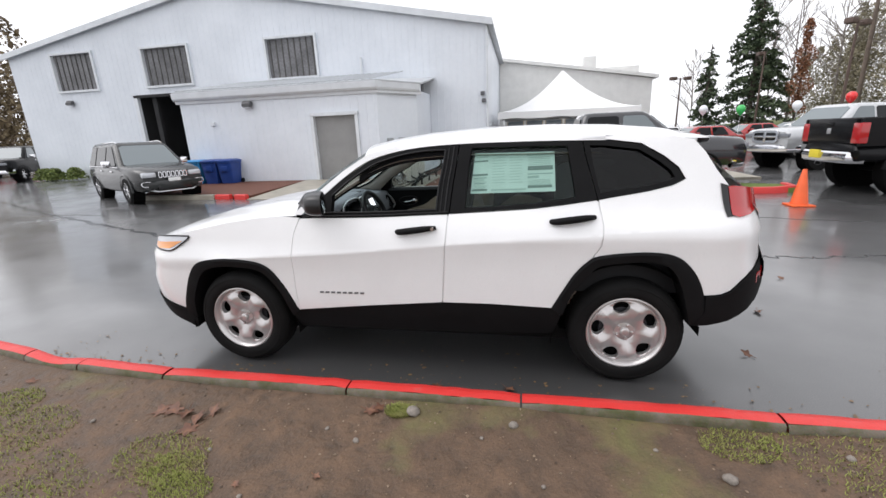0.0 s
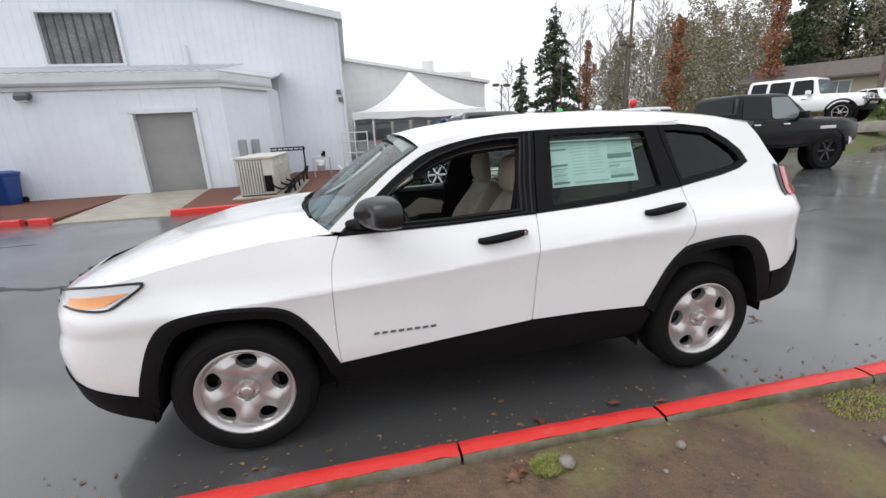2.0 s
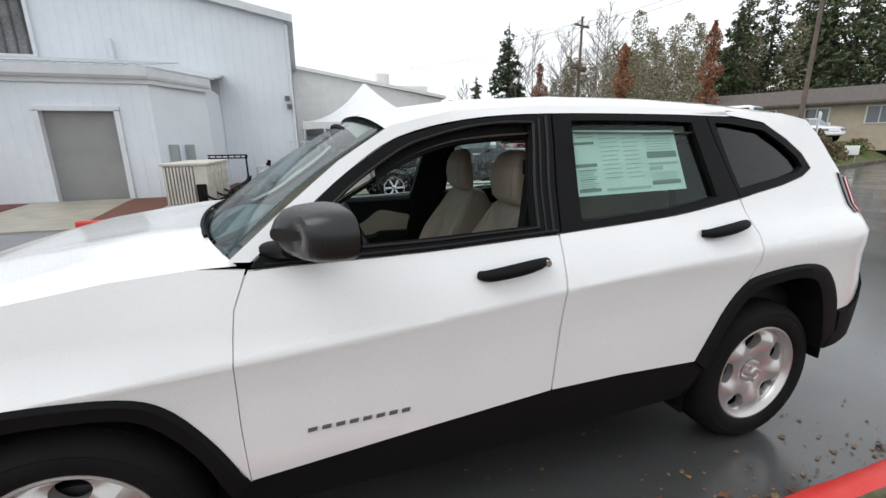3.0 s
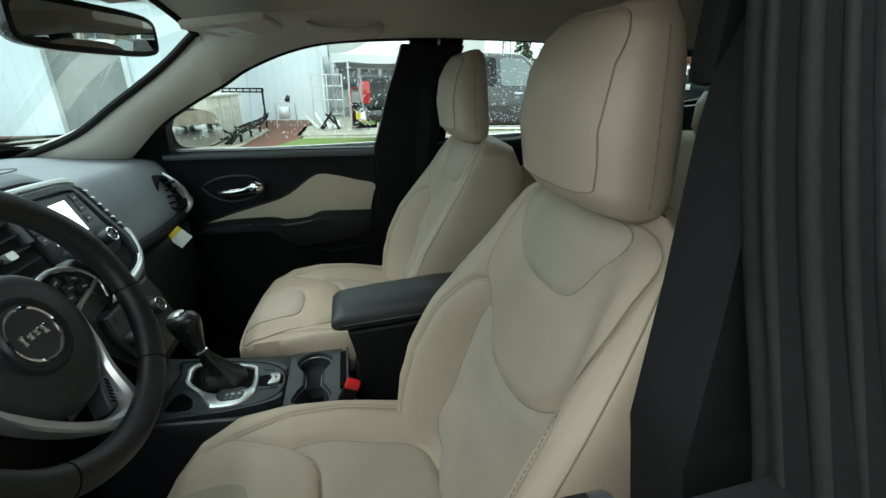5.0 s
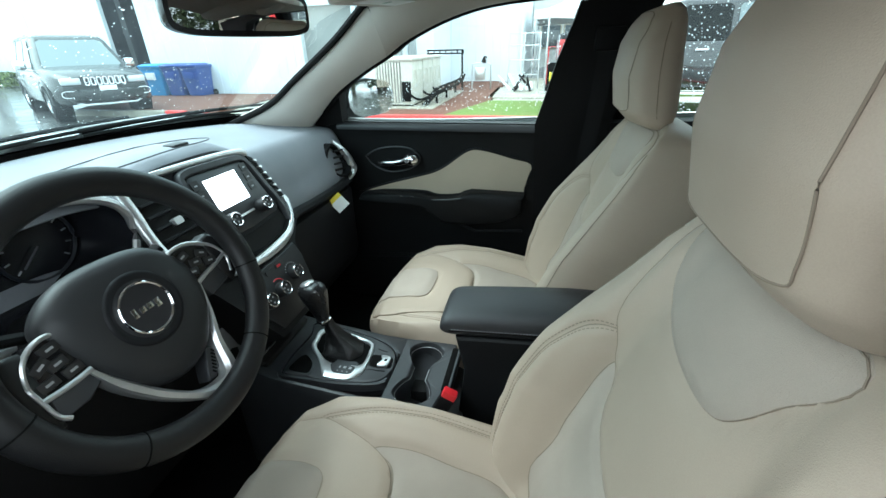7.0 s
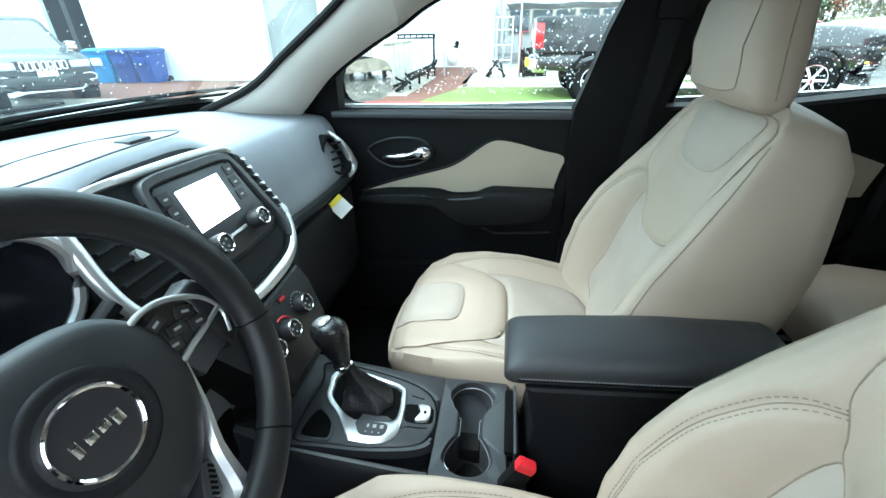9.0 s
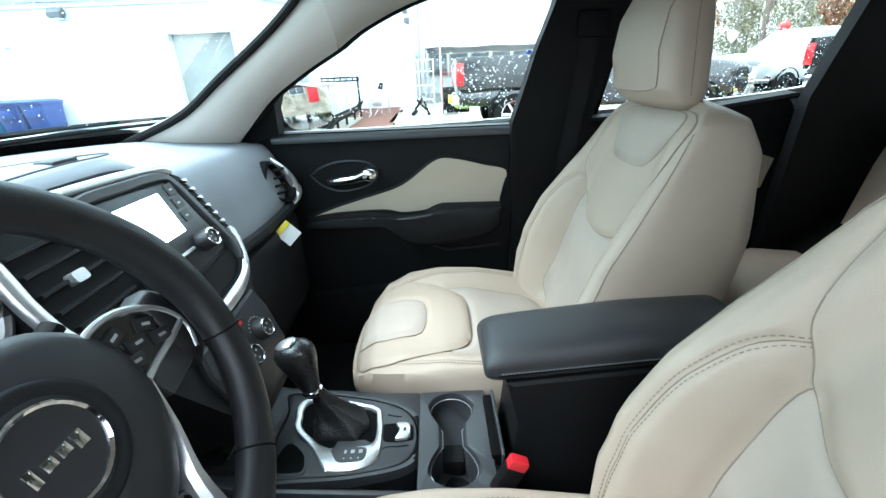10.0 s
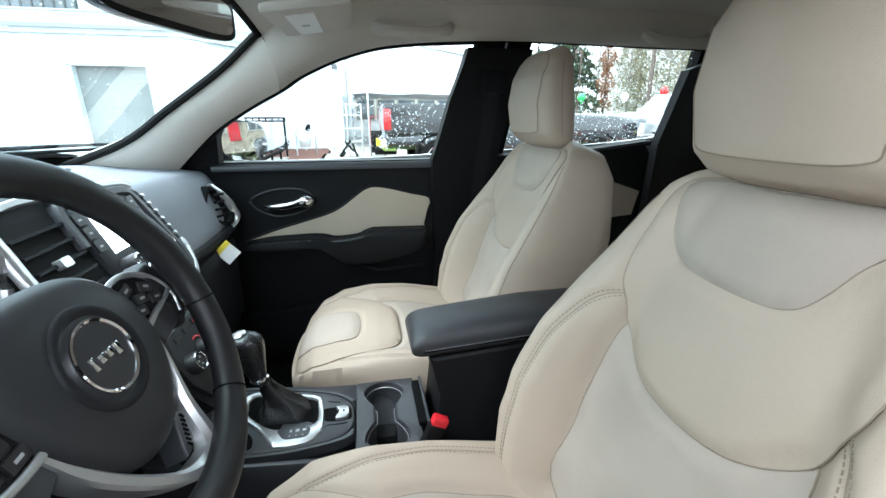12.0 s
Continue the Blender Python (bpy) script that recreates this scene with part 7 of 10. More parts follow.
    panel_line = smooth_line([(-0.098, 1.370, 0), (-0.103, 1.30, 0), (-0.100, 1.232, 0), (-0.085, 1.212, 0), (0, 1.208, 0), (0.085, 1.212, 0), (0.100, 1.232, 0), (0.103, 1.30, 0), (0.098, 1.370, 0), (0.07, 1.398, 0), (0, 1.402, 0), (-0.07, 1.398, 0)], 16, True)
    sub("restraint_panel", sheet([(p.x, p.y) for p in panel_line], lambda y, z, d: hface(y, z, -0.001 + d), 0.003, 0.012), LEATHER, back, "cream front panel", smooth=60)
    bm = bmesh.new()
    tube(bm, [hface(p.x, p.y, -0.001) for p in panel_line], 0.0010, 6, closed=True)
    sub("seam", bm, STITCH, back)
    for sg in (-1, 1):
        bm = bmesh.new()
        line = [(0.118, v) for v in [1.20 + 0.18 * i / 10 for i in range(11)]]
        pts = []
        for _, v in line:
            a, b, w = hr(v)
            pts.append((a + (b - a) * 0.52, yc + sg * (w + 0.0005), v))
        tube(bm, pts, 0.0009, 5)
        sub("seam", bm, STITCH, back)
        bm = bmesh.new()
        rod(bm, (0.300 + dx, yc + 0.06 * sg, 1.15), (0.305 + dx, yc + 0.06 * sg, 1.19), 0.007, n=10)
        sub("restraint_post", bm, BLACKPL, back)
    return back


seat(0.545, 0.0, "cream vinyl and cloth driver's seat with head restraint")
seat(1.292, 0.030, "cream vinyl and cloth passenger seat with head restraint")

# rear bench
bm = bmesh.new()
rings = []
for y in [0.24 + 1.36 * i / 24 for i in range(25)]:
    dip = 0.02 * math.cos((y - CY) * 9)
    rings.append([(0.72, y, 0.50), (0.70, y, 0.60), (0.73, y, 0.655 + dip * 0.5), (0.85, y, 0.665 + dip), (1.02, y, 0.645 + dip), (1.16, y, 0.63 + dip), (1.16, y, 0.45)])
loft(bm, rings)
bench = sub("rear_bench", bm, LEATHER, label="cream vinyl rear bench", smooth=60)
bm = bmesh.new()
rings = []
for y in [0.26 + 1.32 * i / 24 for i in range(25)]:
    dip = 0.02 * math.cos((y - CY) * 9)
    e = 0.02 * (abs(y - CY) / 0.66) ** 6
    rings.append([(1.10, y, 0.60), (1.12 - dip, y, 0.75), (1.16 - dip, y, 0.95), (1.21 - dip, y, 1.13 - e), (1.25, y, 1.175 - e), (1.33, y, 1.165 - e), (1.36, y, 0.95), (1.32, y, 0.60)])
loft(bm, rings)
sub("bench_back", bm, LEATHER, bench, "cream vinyl rear backrest", smooth=60)
for y in (0.50, 0.92, 1.34):
    bm = bmesh.new()
    loft(bm, [[(1.27 + q[0], y + q[1], z) for q in oval(0, 0, 0.05 * k, 0.12 * k, 24, 2.8)] for z, k in ((1.16, 0.8), (1.185, 1.0), (1.27, 1.0), (1.31, 0.8), (1.32, 0.3))])
    sub("bench_restraint", bm, LEATHER, bench, "cream rear head restraint", smooth=60)
    bm = bmesh.new()
    tube(bm, [(0.72 + 0.01, y - 0.21, 0.652), (0.9, y - 0.21, 0.655), (1.13, y - 0.21, 0.64)], 0.003, 5)
    sub("seam", bm, SEAM, bench)

# raindrops on the panes
random.seed(11)


def drops(name, place, count, label):
    vs, fs = [], []
    for _ in range(count):
        got = place()
        if got is None:
            continue
        p, n, r = got
        p, n = Vector(p), Vector(n).normalized()
        a = n.orthogonal().normalized()
        b = n.cross(a)
        k = len(vs)
        st = random.uniform(0.8, 1.5)
        for i in range(6):
            t = math.pi * i / 3
            vs.append(p + (a * math.cos(t) + b * math.sin(t) * st) * r)
        vs.append(p + n * r * 0.55)
        fs += [(k + i, k + (i + 1) % 6, k + 6) for i in range(6)]
    me = bpy.data.meshes.new(name)
    me.from_pydata([tuple(v) for v in vs], [], fs)
    me.polygons.foreach_set("use_smooth", [True] * len(me.polygons))
    me.materials.append(DROP)
    ob = new(name, me)
    ob.parent = suv
    ob.matrix_parent_inverse = Matrix.Translation((0, -CY, 0))
    return tagged(ob, label, kind="stuff")


def on_side():
    x, z = random.uniform(-0.62, 0.98), random.uniform(1.14, 1.52)
    if 0.16 < x < 0.34 or z > 1.50 + 0.9 * min(0, x + 0.05) * 0.75:
        return None
    y = 2 * CY - side_y(x, z) - 0.017
    return (x, y, z), (0, 1, 0.35), random.choice((0.0006, 0.0008, 0.0010, 0.0013, 0.0020))


def on_screen():
    t, s = random.uniform(0.06, 0.95), random.uniform(-0.93, 0.93)
    p = Vector(screen_point(t, s)) + Vector((-0.001, 0, 0.001))
    return p, (-0.55, 0, 0.83), random.choice((0.0008, 0.0011, 0.0015, 0.0022)) * 0.8


drops("side_raindrops", on_side, 5200, "raindrops on the passenger's windows")
drops("screen_raindrops", on_screen, 1700, "raindrops on the windscreen")

# ---- ground ----
def ground_material(name, build):
    m = bpy.data.materials.new(name)
    m.use_nodes = True
    n, l = m.node_tree.nodes, m.node_tree.links
    b = n["Principled BSDF"]
    tc = n.new("ShaderNodeTexCoord")

    def tex(scale, detail=5, rough=0.55, kind="ShaderNodeTexNoise"):
        t = n.new(kind)
        t.inputs["Scale"].default_value = scale
        if kind == "ShaderNodeTexNoise":
            t.inputs["Detail"].default_value, t.inputs["Roughness"].default_value = detail, rough
        l.new(tc.outputs["Object"], t.inputs["Vector"])
        return t

    def ramp(src, stops):
        r = n.new("ShaderNodeValToRGB")
        while len(r.color_ramp.elements) < len(stops):
            r.color_ramp.elements.new(0.5)
        for e, (p, c) in zip(r.color_ramp.elements, stops):
            e.position = p
            e.color = (c, c, c, 1) if isinstance(c, (int, float)) else (*c, 1)
        l.new(src, r.inputs["Fac"])
        return r.outputs["Color"]

    def mix(fac, a, c, mode="MIX"):
        x = n.new("ShaderNodeMixRGB")
        x.blend_type = mode
        for sock, v in zip((x.inputs["Fac"], x.inputs["Color1"], x.inputs["Color2"]), (fac, a, c)):
            if isinstance(v, tuple):
                sock.default_value = (*v, 1)
            elif isinstance(v, float):
                sock.default_value = v
            else:
                l.new(v, sock)
        return x.outputs["Color"]

    def bump(h, strength, dist):
        bp = n.new("ShaderNodeBump")
        bp.inputs["Strength"].default_value, bp.inputs["Distance"].default_value = strength, dist
        l.new(h, bp.inputs["Height"])
        l.new(bp.outputs["Normal"], b.inputs["Normal"])
    build(b, l, tex, ramp, mix, bump)
    return m


def asphalt(b, l, tex, ramp, mix, bump):
    patches, grain, wet = tex(0.35, 6), tex(160, 2), tex(0.8, 5)
    col = mix(ramp(patches.outputs["Fac"], [(0.35, 0.0), (0.7, 1.0)]), (0.042, 0.042, 0.043), (0.080, 0.079, 0.078))
    col = mix(0.35, col, ramp(grain.outputs["Fac"], [(0.3, 0.008), (0.75, 0.13)]))
    l.new(col, b.inputs["Base Color"])
    l.new(ramp(wet.outputs["Fac"], [(0.36, 0.40), (0.58, 0.50), (0.8, 0.60)]), b.inputs["Roughness"])
    b.inputs["Specular IOR Level"].default_value = 0.6
    b.inputs["Coat Weight"].default_value = 1.0
    l.new(ramp(wet.outputs["Fac"], [(0.36, 0.10), (0.58, 0.19), (0.8, 0.32)]), b.inputs["Coat Roughness"])
    bump(grain.outputs["Fac"], 0.09, 0.003)


def soil(b, l, tex, ramp, mix, bump):
    big, mid, grain, moss = tex(1.6, 6), tex(9, 6, 0.65), tex(120, 3), tex(1.05, 5, 0.6)
    col = mix(ramp(mid.outputs["Fac"], [(0.3, 0.0), (0.72, 1.0)]), (0.040, 0.023, 0.013), (0.185, 0.110, 0.066))
    col = mix(ramp(big.outputs["Fac"], [(0.4, 0.0), (0.65, 0.55)]), col, (0.066, 0.041, 0.026))
    col = mix(0.22, col, ramp(grain.outputs["Fac"], [(0.3, (0.03, 0.02, 0.014)), (0.75, (0.22, 0.15, 0.095))]))
    col = mix(ramp(moss.outputs["Fac"], [(0.57, 0.0), (0.72, 0.7)]), col, (0.150, 0.160, 0.045))
    l.new(col, b.inputs["Base Color"])
    l.new(ramp(mid.outputs["Fac"], [(0.3, 0.5), (0.7, 0.85)]), b.inputs["Roughness"])
    bump(mid.outputs["Fac"], 0.9, 0.03)


def bark(b, l, tex, ramp, mix, bump):
    t = tex(45, 4, 0.7)
    col = mix(ramp(t.outputs["Fac"], [(0.35, 0.0), (0.65, 1.0)]), (0.055, 0.018, 0.010), (0.20, 0.075, 0.045))
    l.new(col, b.inputs["Base Color"])
    b.inputs["Roughness"].default_value = 0.8
    bump(t.outputs["Fac"], 0.8, 0.02)


def lawn(b, l, tex, ramp, mix, bump):
    t, u = tex(60, 4, 0.7), tex(1.2, 4)
    col = mix(ramp(t.outputs["Fac"], [(0.3, 0.0), (0.7, 1.0)]), (0.06, 0.105, 0.015), (0.20, 0.29, 0.06))
    col = mix(ramp(u.outputs["Fac"], [(0.45, 0.0), (0.7, 0.5)]), col, (0.20, 0.19, 0.07))
    l.new(col, b.inputs["Base Color"])
    b.inputs["Roughness"].default_value = 0.9
    bump(t.outputs["Fac"], 0.7, 0.03)


def redpaint(b, l, tex, ramp, mix, bump):
    wear, fine = tex(7, 7, 0.7), tex(70, 3)
    col = mix(ramp(wear.outputs["Fac"], [(0.60, 0.0), (0.74, 0.8)]), (0.62, 0.035, 0.030), (0.33, 0.20, 0.17))
    col = mix(0.18, col, fine.outputs["Color"], "OVERLAY")
    l.new(col, b.inputs["Base Color"])
    l.new(ramp(wear.outputs["Fac"], [(0.3, 0.30), (0.7, 0.6)]), b.inputs["Roughness"])
    bump(fine.outputs["Fac"], 0.35, 0.004)


def mossy(b, l, tex, ramp, mix, bump):
    t, f = tex(5, 6, 0.65), tex(90, 3)
    col = mix(ramp(t.outputs["Fac"], [(0.40, 0.0), (0.62, 1.0)]), (0.16, 0.135, 0.105), (0.075, 0.075, 0.030))
    col = mix(0.3, col, f.outputs["Color"], "OVERLAY")
    l.new(col, b.inputs["Base Color"])
    b.inputs["Roughness"].default_value = 0.85
    bump(f.outputs["Fac"], 0.5, 0.006)


ASPHALT, SOIL, BARK, LAWN = ground_material("wet_asphalt", asphalt), ground_material("bare_soil", soil), ground_material("red_bark_mulch", bark), ground_material("lawn", lawn)
REDPAINT, MOSSY = ground_material("worn_red_kerb_paint", redpaint), ground_material("mossy_concrete", mossy)
CONCRETE = material("wet_concrete", (0.36, 0.33, 0.27), 0.45, vary=0.12, scale=2.5, fine=60, bump=0.2)
TAR = plain("crack_sealing_tar", (0.008, 0.008, 0.009), 0.25)

bm = bmesh.new()
rings = []
for r in (0.0, 5, 12, 25, 60, 150, 400, 1500):
    rings.append([(r * math.cos(2 * math.pi * i / 48), r * math.sin(2 * math.pi * i / 48) + 4, 0.0) for i in range(48)])
loft(bm, rings[1:], True, False)
bm.faces.new([bm.verts.new(p) for p in rings[1]])
bmesh.ops.remove_doubles(bm, verts=bm.verts[:], dist=0.001)
tagged(part("ground", bm, ASPHALT), "wet dark asphalt lot with tar-sealed cracks", "ground", kind="structure")


def crack(pts, w):
    random.seed(int(abs(pts[0][0] * 100)))
    line = []
    for a, b in zip(pts, pts[1:]):
        for i in range(14):
            t = i / 14
            line.append((a[0] + (b[0] - a[0]) * t + random.uniform(-0.05, 0.05), a[1] + (b[1] - a[1]) * t + random.uniform(-0.05, 0.05)))
    bm = bmesh.new()
    rows = []
    for i, p in enumerate(line):
        q = Vector((line[min(i + 1, len(line) - 1)][0] - line[max(0, i - 1)][0], line[min(i + 1, len(line) - 1)][1] - line[max(0, i - 1)][1], 0)).normalized()
        s = Vector((-q.y, q.x, 0)) * w * random.uniform(0.5, 1.2)
        rows.append([Vector((*p, 0.002)) - s, Vector((*p, 0.006)), Vector((*p, 0.002)) + s])
    loft(bm, rows, False, False)
    tagged(part("crack_sealing", bm, TAR), "black tar line sealing an asphalt crack", "road", kind="structure")


crack([(-16.6, 8.6), (-11.8, 6.4), (-8.4, 4.96), (-5.8, 3.92), (-3.6, 3.3), (-2.0, 2.6)], 0.05)
crack([(2.6, 3.1), (3.57, 3.03), (4.23, 3.01), (5.02, 3.16), (7.0, 3.5)], 0.02)
crack([(4.4, 5.6), (6.5, 4.9), (9.0, 3.9)], 0.015)
crack([(-14, 6.4), (-9, 6.0), (-6, 6.3)], 0.02)


# soil verge where the camera walks
def verge_height(x, y):
    n = noise.noise(Vector((x * 0.9, y * 0.9, 0))) * 0.030 + noise.noise(Vector((x * 3.5, y * 3.5, 2))) * 0.014 + noise.noise(Vector((x * 11, y * 11, 5))) * 0.006
    edge = kerb_y(x) - 0.135
    return 0.075 + n + 0.05 * max(0, min(1, (edge - 0.5 - y) / 1.5)) - 0.006 * max(0, 1 - (edge - y) / 0.05) + 0.042 * max(0, 1 - (edge - y) / 0.7) ** 1.5


def kerb_y(x):
    """The street edge of the kerb."""
    return float(np.interp(x, [-9.0, -6.5, -5.0, -3.6, -2.85, -2.25, -1.66, -0.36, 0.7, 2.5, 12.0, 40.0], [2.2, 0.75, 0.22, -0.11, -0.232, -0.290, -0.325, -0.320, -0.338, -0.350, -0.40, -0.6]))


bm = bmesh.new()
xs = [-14 + 5.5 * i / 10 for i in range(10)] + [-8.5 + 4.0 * i / 20 for i in range(20)] + [-4.5 + 8.5 * i / 130 for i in range(131)] + [4.0 + 40 * (i / 20) ** 1.6 for i in range(1, 21)]
rows = []
for x in xs:
    k = kerb_y(x) - 0.115
    ys_ = [k - 2.9 * (j / 44) ** 1.15 for j in range(45)] + [k - 4.5, k - 8, k - 20, k - 60]
    rows.append([(x, y, verge_height(x, y)) for y in ys_])
loft(bm, rows, False, False)
verge = part("verge", bm, SOIL, smooth=60)
tagged(verge, "bare brown soil verge with moss patches", "ground", kind="structure")

# painted kerb, stone by stone
kerb = thing("kerb", "red-painted concrete kerb along the verge", "kerb", (0, 0, 0), kind="structure")
joints = [-9.0, -7.6, -6.3, -5.1, -4.0, -2.98, -2.42, -1.66, -0.355, 0.70, 2.02, 3.3, 4.6, 5.9, 7.2, 8.5, 9.8, 11.1, 12.4, 14, 16, 18, 21, 25, 30, 36]
for a, b in zip(joints, joints[1:]):
    random.seed(int(a * 50) + 900)
    n = max(3, int((b - a) / 0.09)) if b < 5 else 4
    chip = -2.99 < a < -2.9
    for nm, mt, sec in (("kerb_stone", REDPAINT, ((0.004, -0.06), (-0.002, 0.05), (-0.004, 0.135), (-0.018, 0.150), (-0.060, 0.153), (-0.104, 0.150))),
                        ("kerb_back", MOSSY, ((-0.104, 0.1495), (-0.116, 0.140), (-0.121, 0.115), (-0.124, 0.0)))):
        rows = []
        for i in range(n + 1):
            x = a + 0.006 + (b - a - 0.012) * i / n
            k = kerb_y(x)
            end = 0.006 if i in (0, n) else 0.0
            dip = random.uniform(-0.003, 0.003) - (0.035 * math.sin(math.pi * i / n) if chip else 0)
            rows.append([(x, k + dy + random.uniform(-0.002, 0.002), max(-0.06, z + (dip - end if z > 0.1 else 0))) for dy, z in sec])
        bm = bmesh.new()
        loft(bm, rows, False, False)
        for row in (0, -1):
            pass
        if nm == "kerb_stone":
            vs = [[v for v in bm.verts if abs(v.co.x - rows[i][0][0]) < 1e-5] for i in (0, -1)]
        ob = part(nm, bm, mt, kerb, "red-painted kerb top and face" if nm == "kerb_stone" else "mossy bare concrete back of the kerb", smooth=50)

# stones, leaves and grass tufts on the verge
STONE = material("verge_stone", (0.24, 0.21, 0.18), 0.7, vary=0.15, scale=30, fine=150, bump=0.3)
LEAFBROWN = material("dead_leaf", (0.19, 0.085, 0.045), 0.6, vary=0.25, scale=30, fine=120, second=(0.10, 0.042, 0.025))
GRASS = material("grass_blade", (0.20, 0.225, 0.045), 0.75, vary=0.2, scale=8, fine=60, second=(0.23, 0.22, 0.07))


def stone(x, y, r):
    bm = bmesh.new()
    bmesh.ops.create_icosphere(bm, subdivisions=2, radius=r)
    for v in bm.verts:
        v.co *= 1 + 0.28 * noise.noise(v.co * (1.1 / r) + Vector((x, y, 0)))
        v.co.z *= 0.72
    ob = part("stone", bm, STONE, smooth=60)
    ob.location = (x, y, verge_height(x, y) + r * 0.32)
    ob.rotation_euler = (0, 0, x * 7)
    tagged(ob, "small grey-brown rounded stone lying on soil", "stone", "stones on the verge")


for x, y, r in ((0.10, -0.56, 0.040), (0.66, -0.60, 0.026), (1.62, -0.80, 0.030), (-0.35, -0.72, 0.012), (1.15, -1.25, 0.010), (0.35, -1.15, 0.014), (-0.9, -0.95, 0.012), (1.9, -1.1, 0.014), (-0.15, -0.80, 0.016), (0.8, -0.95, 0.012),
                (2.2, -0.62, 0.02), (-1.75, -0.85, 0.014), (1.35, -0.66, 0.012), (0.50, -0.70, 0.011), (-0.55, -1.2, 0.013)):
    stone(x, y, r)


def oak_leaf(x, y, size, yaw, z=None, tone=None):
    """A lobed dry leaf, curled."""
    bm = bmesh.new()
    out = []
    for i in range(22):
        t = i / 21 * 2 * math.pi
        r = 0.34 + 0.16 * math.cos(5 * t) + 0.25 * abs(math.cos(t / 2)) ** 3
        px, py = r * math.cos(t) * size, r * math.sin(t) * size * 0.8
        out.append((px, py, 0.25 * size * (abs(py / size) ** 1.5) + 0.12 * size * math.sin(3 * px / size)))
    c = bm.verts.new((0, 0, 0))
    vs = [bm.verts.new(p) for p in out]
    for i in range(22):
        bm.faces.new((c, vs[i], vs[(i + 1) % 22]))
    r = bmesh.ops.extrude_face_region(bm, geom=bm.faces[:])
    for g in r["geom"]:
        if isinstance(g, bmesh.types.BMVert):
            g.co.z += 0.0012
    rod(bm, (-0.3 * size, 0, 0.002), (-0.75 * size, 0.05 * size, 0.01), 0.002, n=5)
    ob = part("fallen_leaf", bm, tone or LEAFBROWN, smooth=40)
    ob.location = (x, y, (verge_height(x, y) if z is None else z) + 0.008)
    ob.rotation_euler = (random.uniform(-0.3, 0.3), random.uniform(-0.3, 0.3), yaw)
    tagged(ob, "curled dry brown leaf fallen on the ground", "leaf", "fallen leaves")


random.seed(21)
for x, y, s in ((-1.42, -0.72, 0.10), (-1.33, -0.70, 0.11), (-1.24, -0.71, 0.10), (-1.14, -0.76, 0.10), (-1.12, -0.83, 0.10), (-1.08, -0.69, 0.08), (-0.16, -0.56, 0.08), (-0.10, -0.53, 0.07), (1.75, -1.38, 0.09),
                (-0.60, -1.15, 0.04), (0.9, -1.4, 0.04), (-2.6, -0.55, 0.07), (0.35, -1.45, 0.05), (1.2, -1.62, 0.06), (-0.25, -1.05, 0.035)):
    oak_leaf(x, y, s, random.uniform(0, 6.3))
oak_leaf(-0.03, -0.25, 0.09, 1.0, 0.004)
for x, y, s in ((0.16, -0.14, 0.09), (0.32, -0.22, 0.07), (0.62, -0.12, 0.07), (0.92, -0.18, 0.05), (2.3, 0.5, 0.07), (2.75, 1.3, 0.08), (-0.3, -0.22, 0.06), (3.4, 2.2, 0.07), (1.9, -0.2, 0.05), (1.2, -0.26, 0.04)):
    oak_leaf(x, y, s, random.uniform(0, 6.3), 0.004)


def grass_patch(name, spots, count, h, label):
    vs, fs = [], []
    for _ in range(count):
        cx, cy, r = random.choice(spots)
        a, d = random.uniform(0, 6.283), r * math.sqrt(random.random())
        x, y = cx + d * math.cos(a) * 1.5, cy + d * math.sin(a)
        z = verge_height(x, y) - 0.004
        hh, w, lean = h * random.uniform(0.4, 1.1), 0.0028, random.uniform(0, 6.283)
        dx, dy = math.cos(lean), math.sin(lean)
        k = len(vs)
        vs += [(x - dy * w, y + dx * w, z), (x + dy * w, y - dx * w, z), (x + dx * hh * 0.35 - dy * w * 0.7, y + dy * hh * 0.35 + dx * w * 0.7, z + hh * 0.6),
               (x + dx * hh * 0.35 + dy * w * 0.7, y + dy * hh * 0.35 - dx * w * 0.7, z + hh * 0.6), (x + dx * hh * 0.9, y + dy * hh * 0.9, z + hh)]
        fs += [(k, k + 1, k + 3, k + 2), (k + 2, k + 3, k + 4)]
    me = bpy.data.meshes.new(name)
    me.from_pydata(vs, [], fs)
    me.materials.append(GRASS)
    tagged(new(name, me), label, "grass", kind="stuff")


grass_patch("verge_grass", [(-1.12, -1.02, 0.17), (-2.1, -0.95, 0.2), (-1.75, -1.3, 0.25), (-2.5, -0.75, 0.14), (-1.35, -1.45, 0.3), (-0.85, -1.2, 0.1), (0.02, -0.545, 0.06), (0.02, -0.55, 0.05), (1.75, -0.58, 0.12), (2.2, -0.6, 0.22), (1.45, -1.35, 0.2), (-1.0, -1.1, 0.12),
                            (2.4, -0.9, 0.25), (1.05, -1.1, 0.1)], 15000, 0.020, "short tufts of grass and moss on the soil")


# crumbs of soil, grit and leaf scraps strewn over the verge
random.seed(33)
vs, fs = [], []
for _ in range(2600):
    x, y = random.uniform(-3.2, 3.2), random.uniform(-2.2, -0.42)
    r = random.choice((0.002, 0.003, 0.003, 0.004, 0.006, 0.008))
    z, a = verge_height(x, y) + r * 0.3, random.uniform(0, 6.283)
    k = len(vs)
    vs += [(x + r * random.uniform(0.7, 1.4) * math.cos(a + q), y + r * random.uniform(0.7, 1.4) * math.sin(a + q), z) for q in (0, 1.57, 3.14, 4.71)] + [(x, y, z + r * random.uniform(0.4, 0.9)), (x, y, z - r)]
    fs += [(k + q, k + (q + 1) % 4, k + 4) for q in range(4)] + [(k + (q + 1) % 4, k + q, k + 5) for q in range(4)]
me = bpy.data.meshes.new("soil_crumbs")
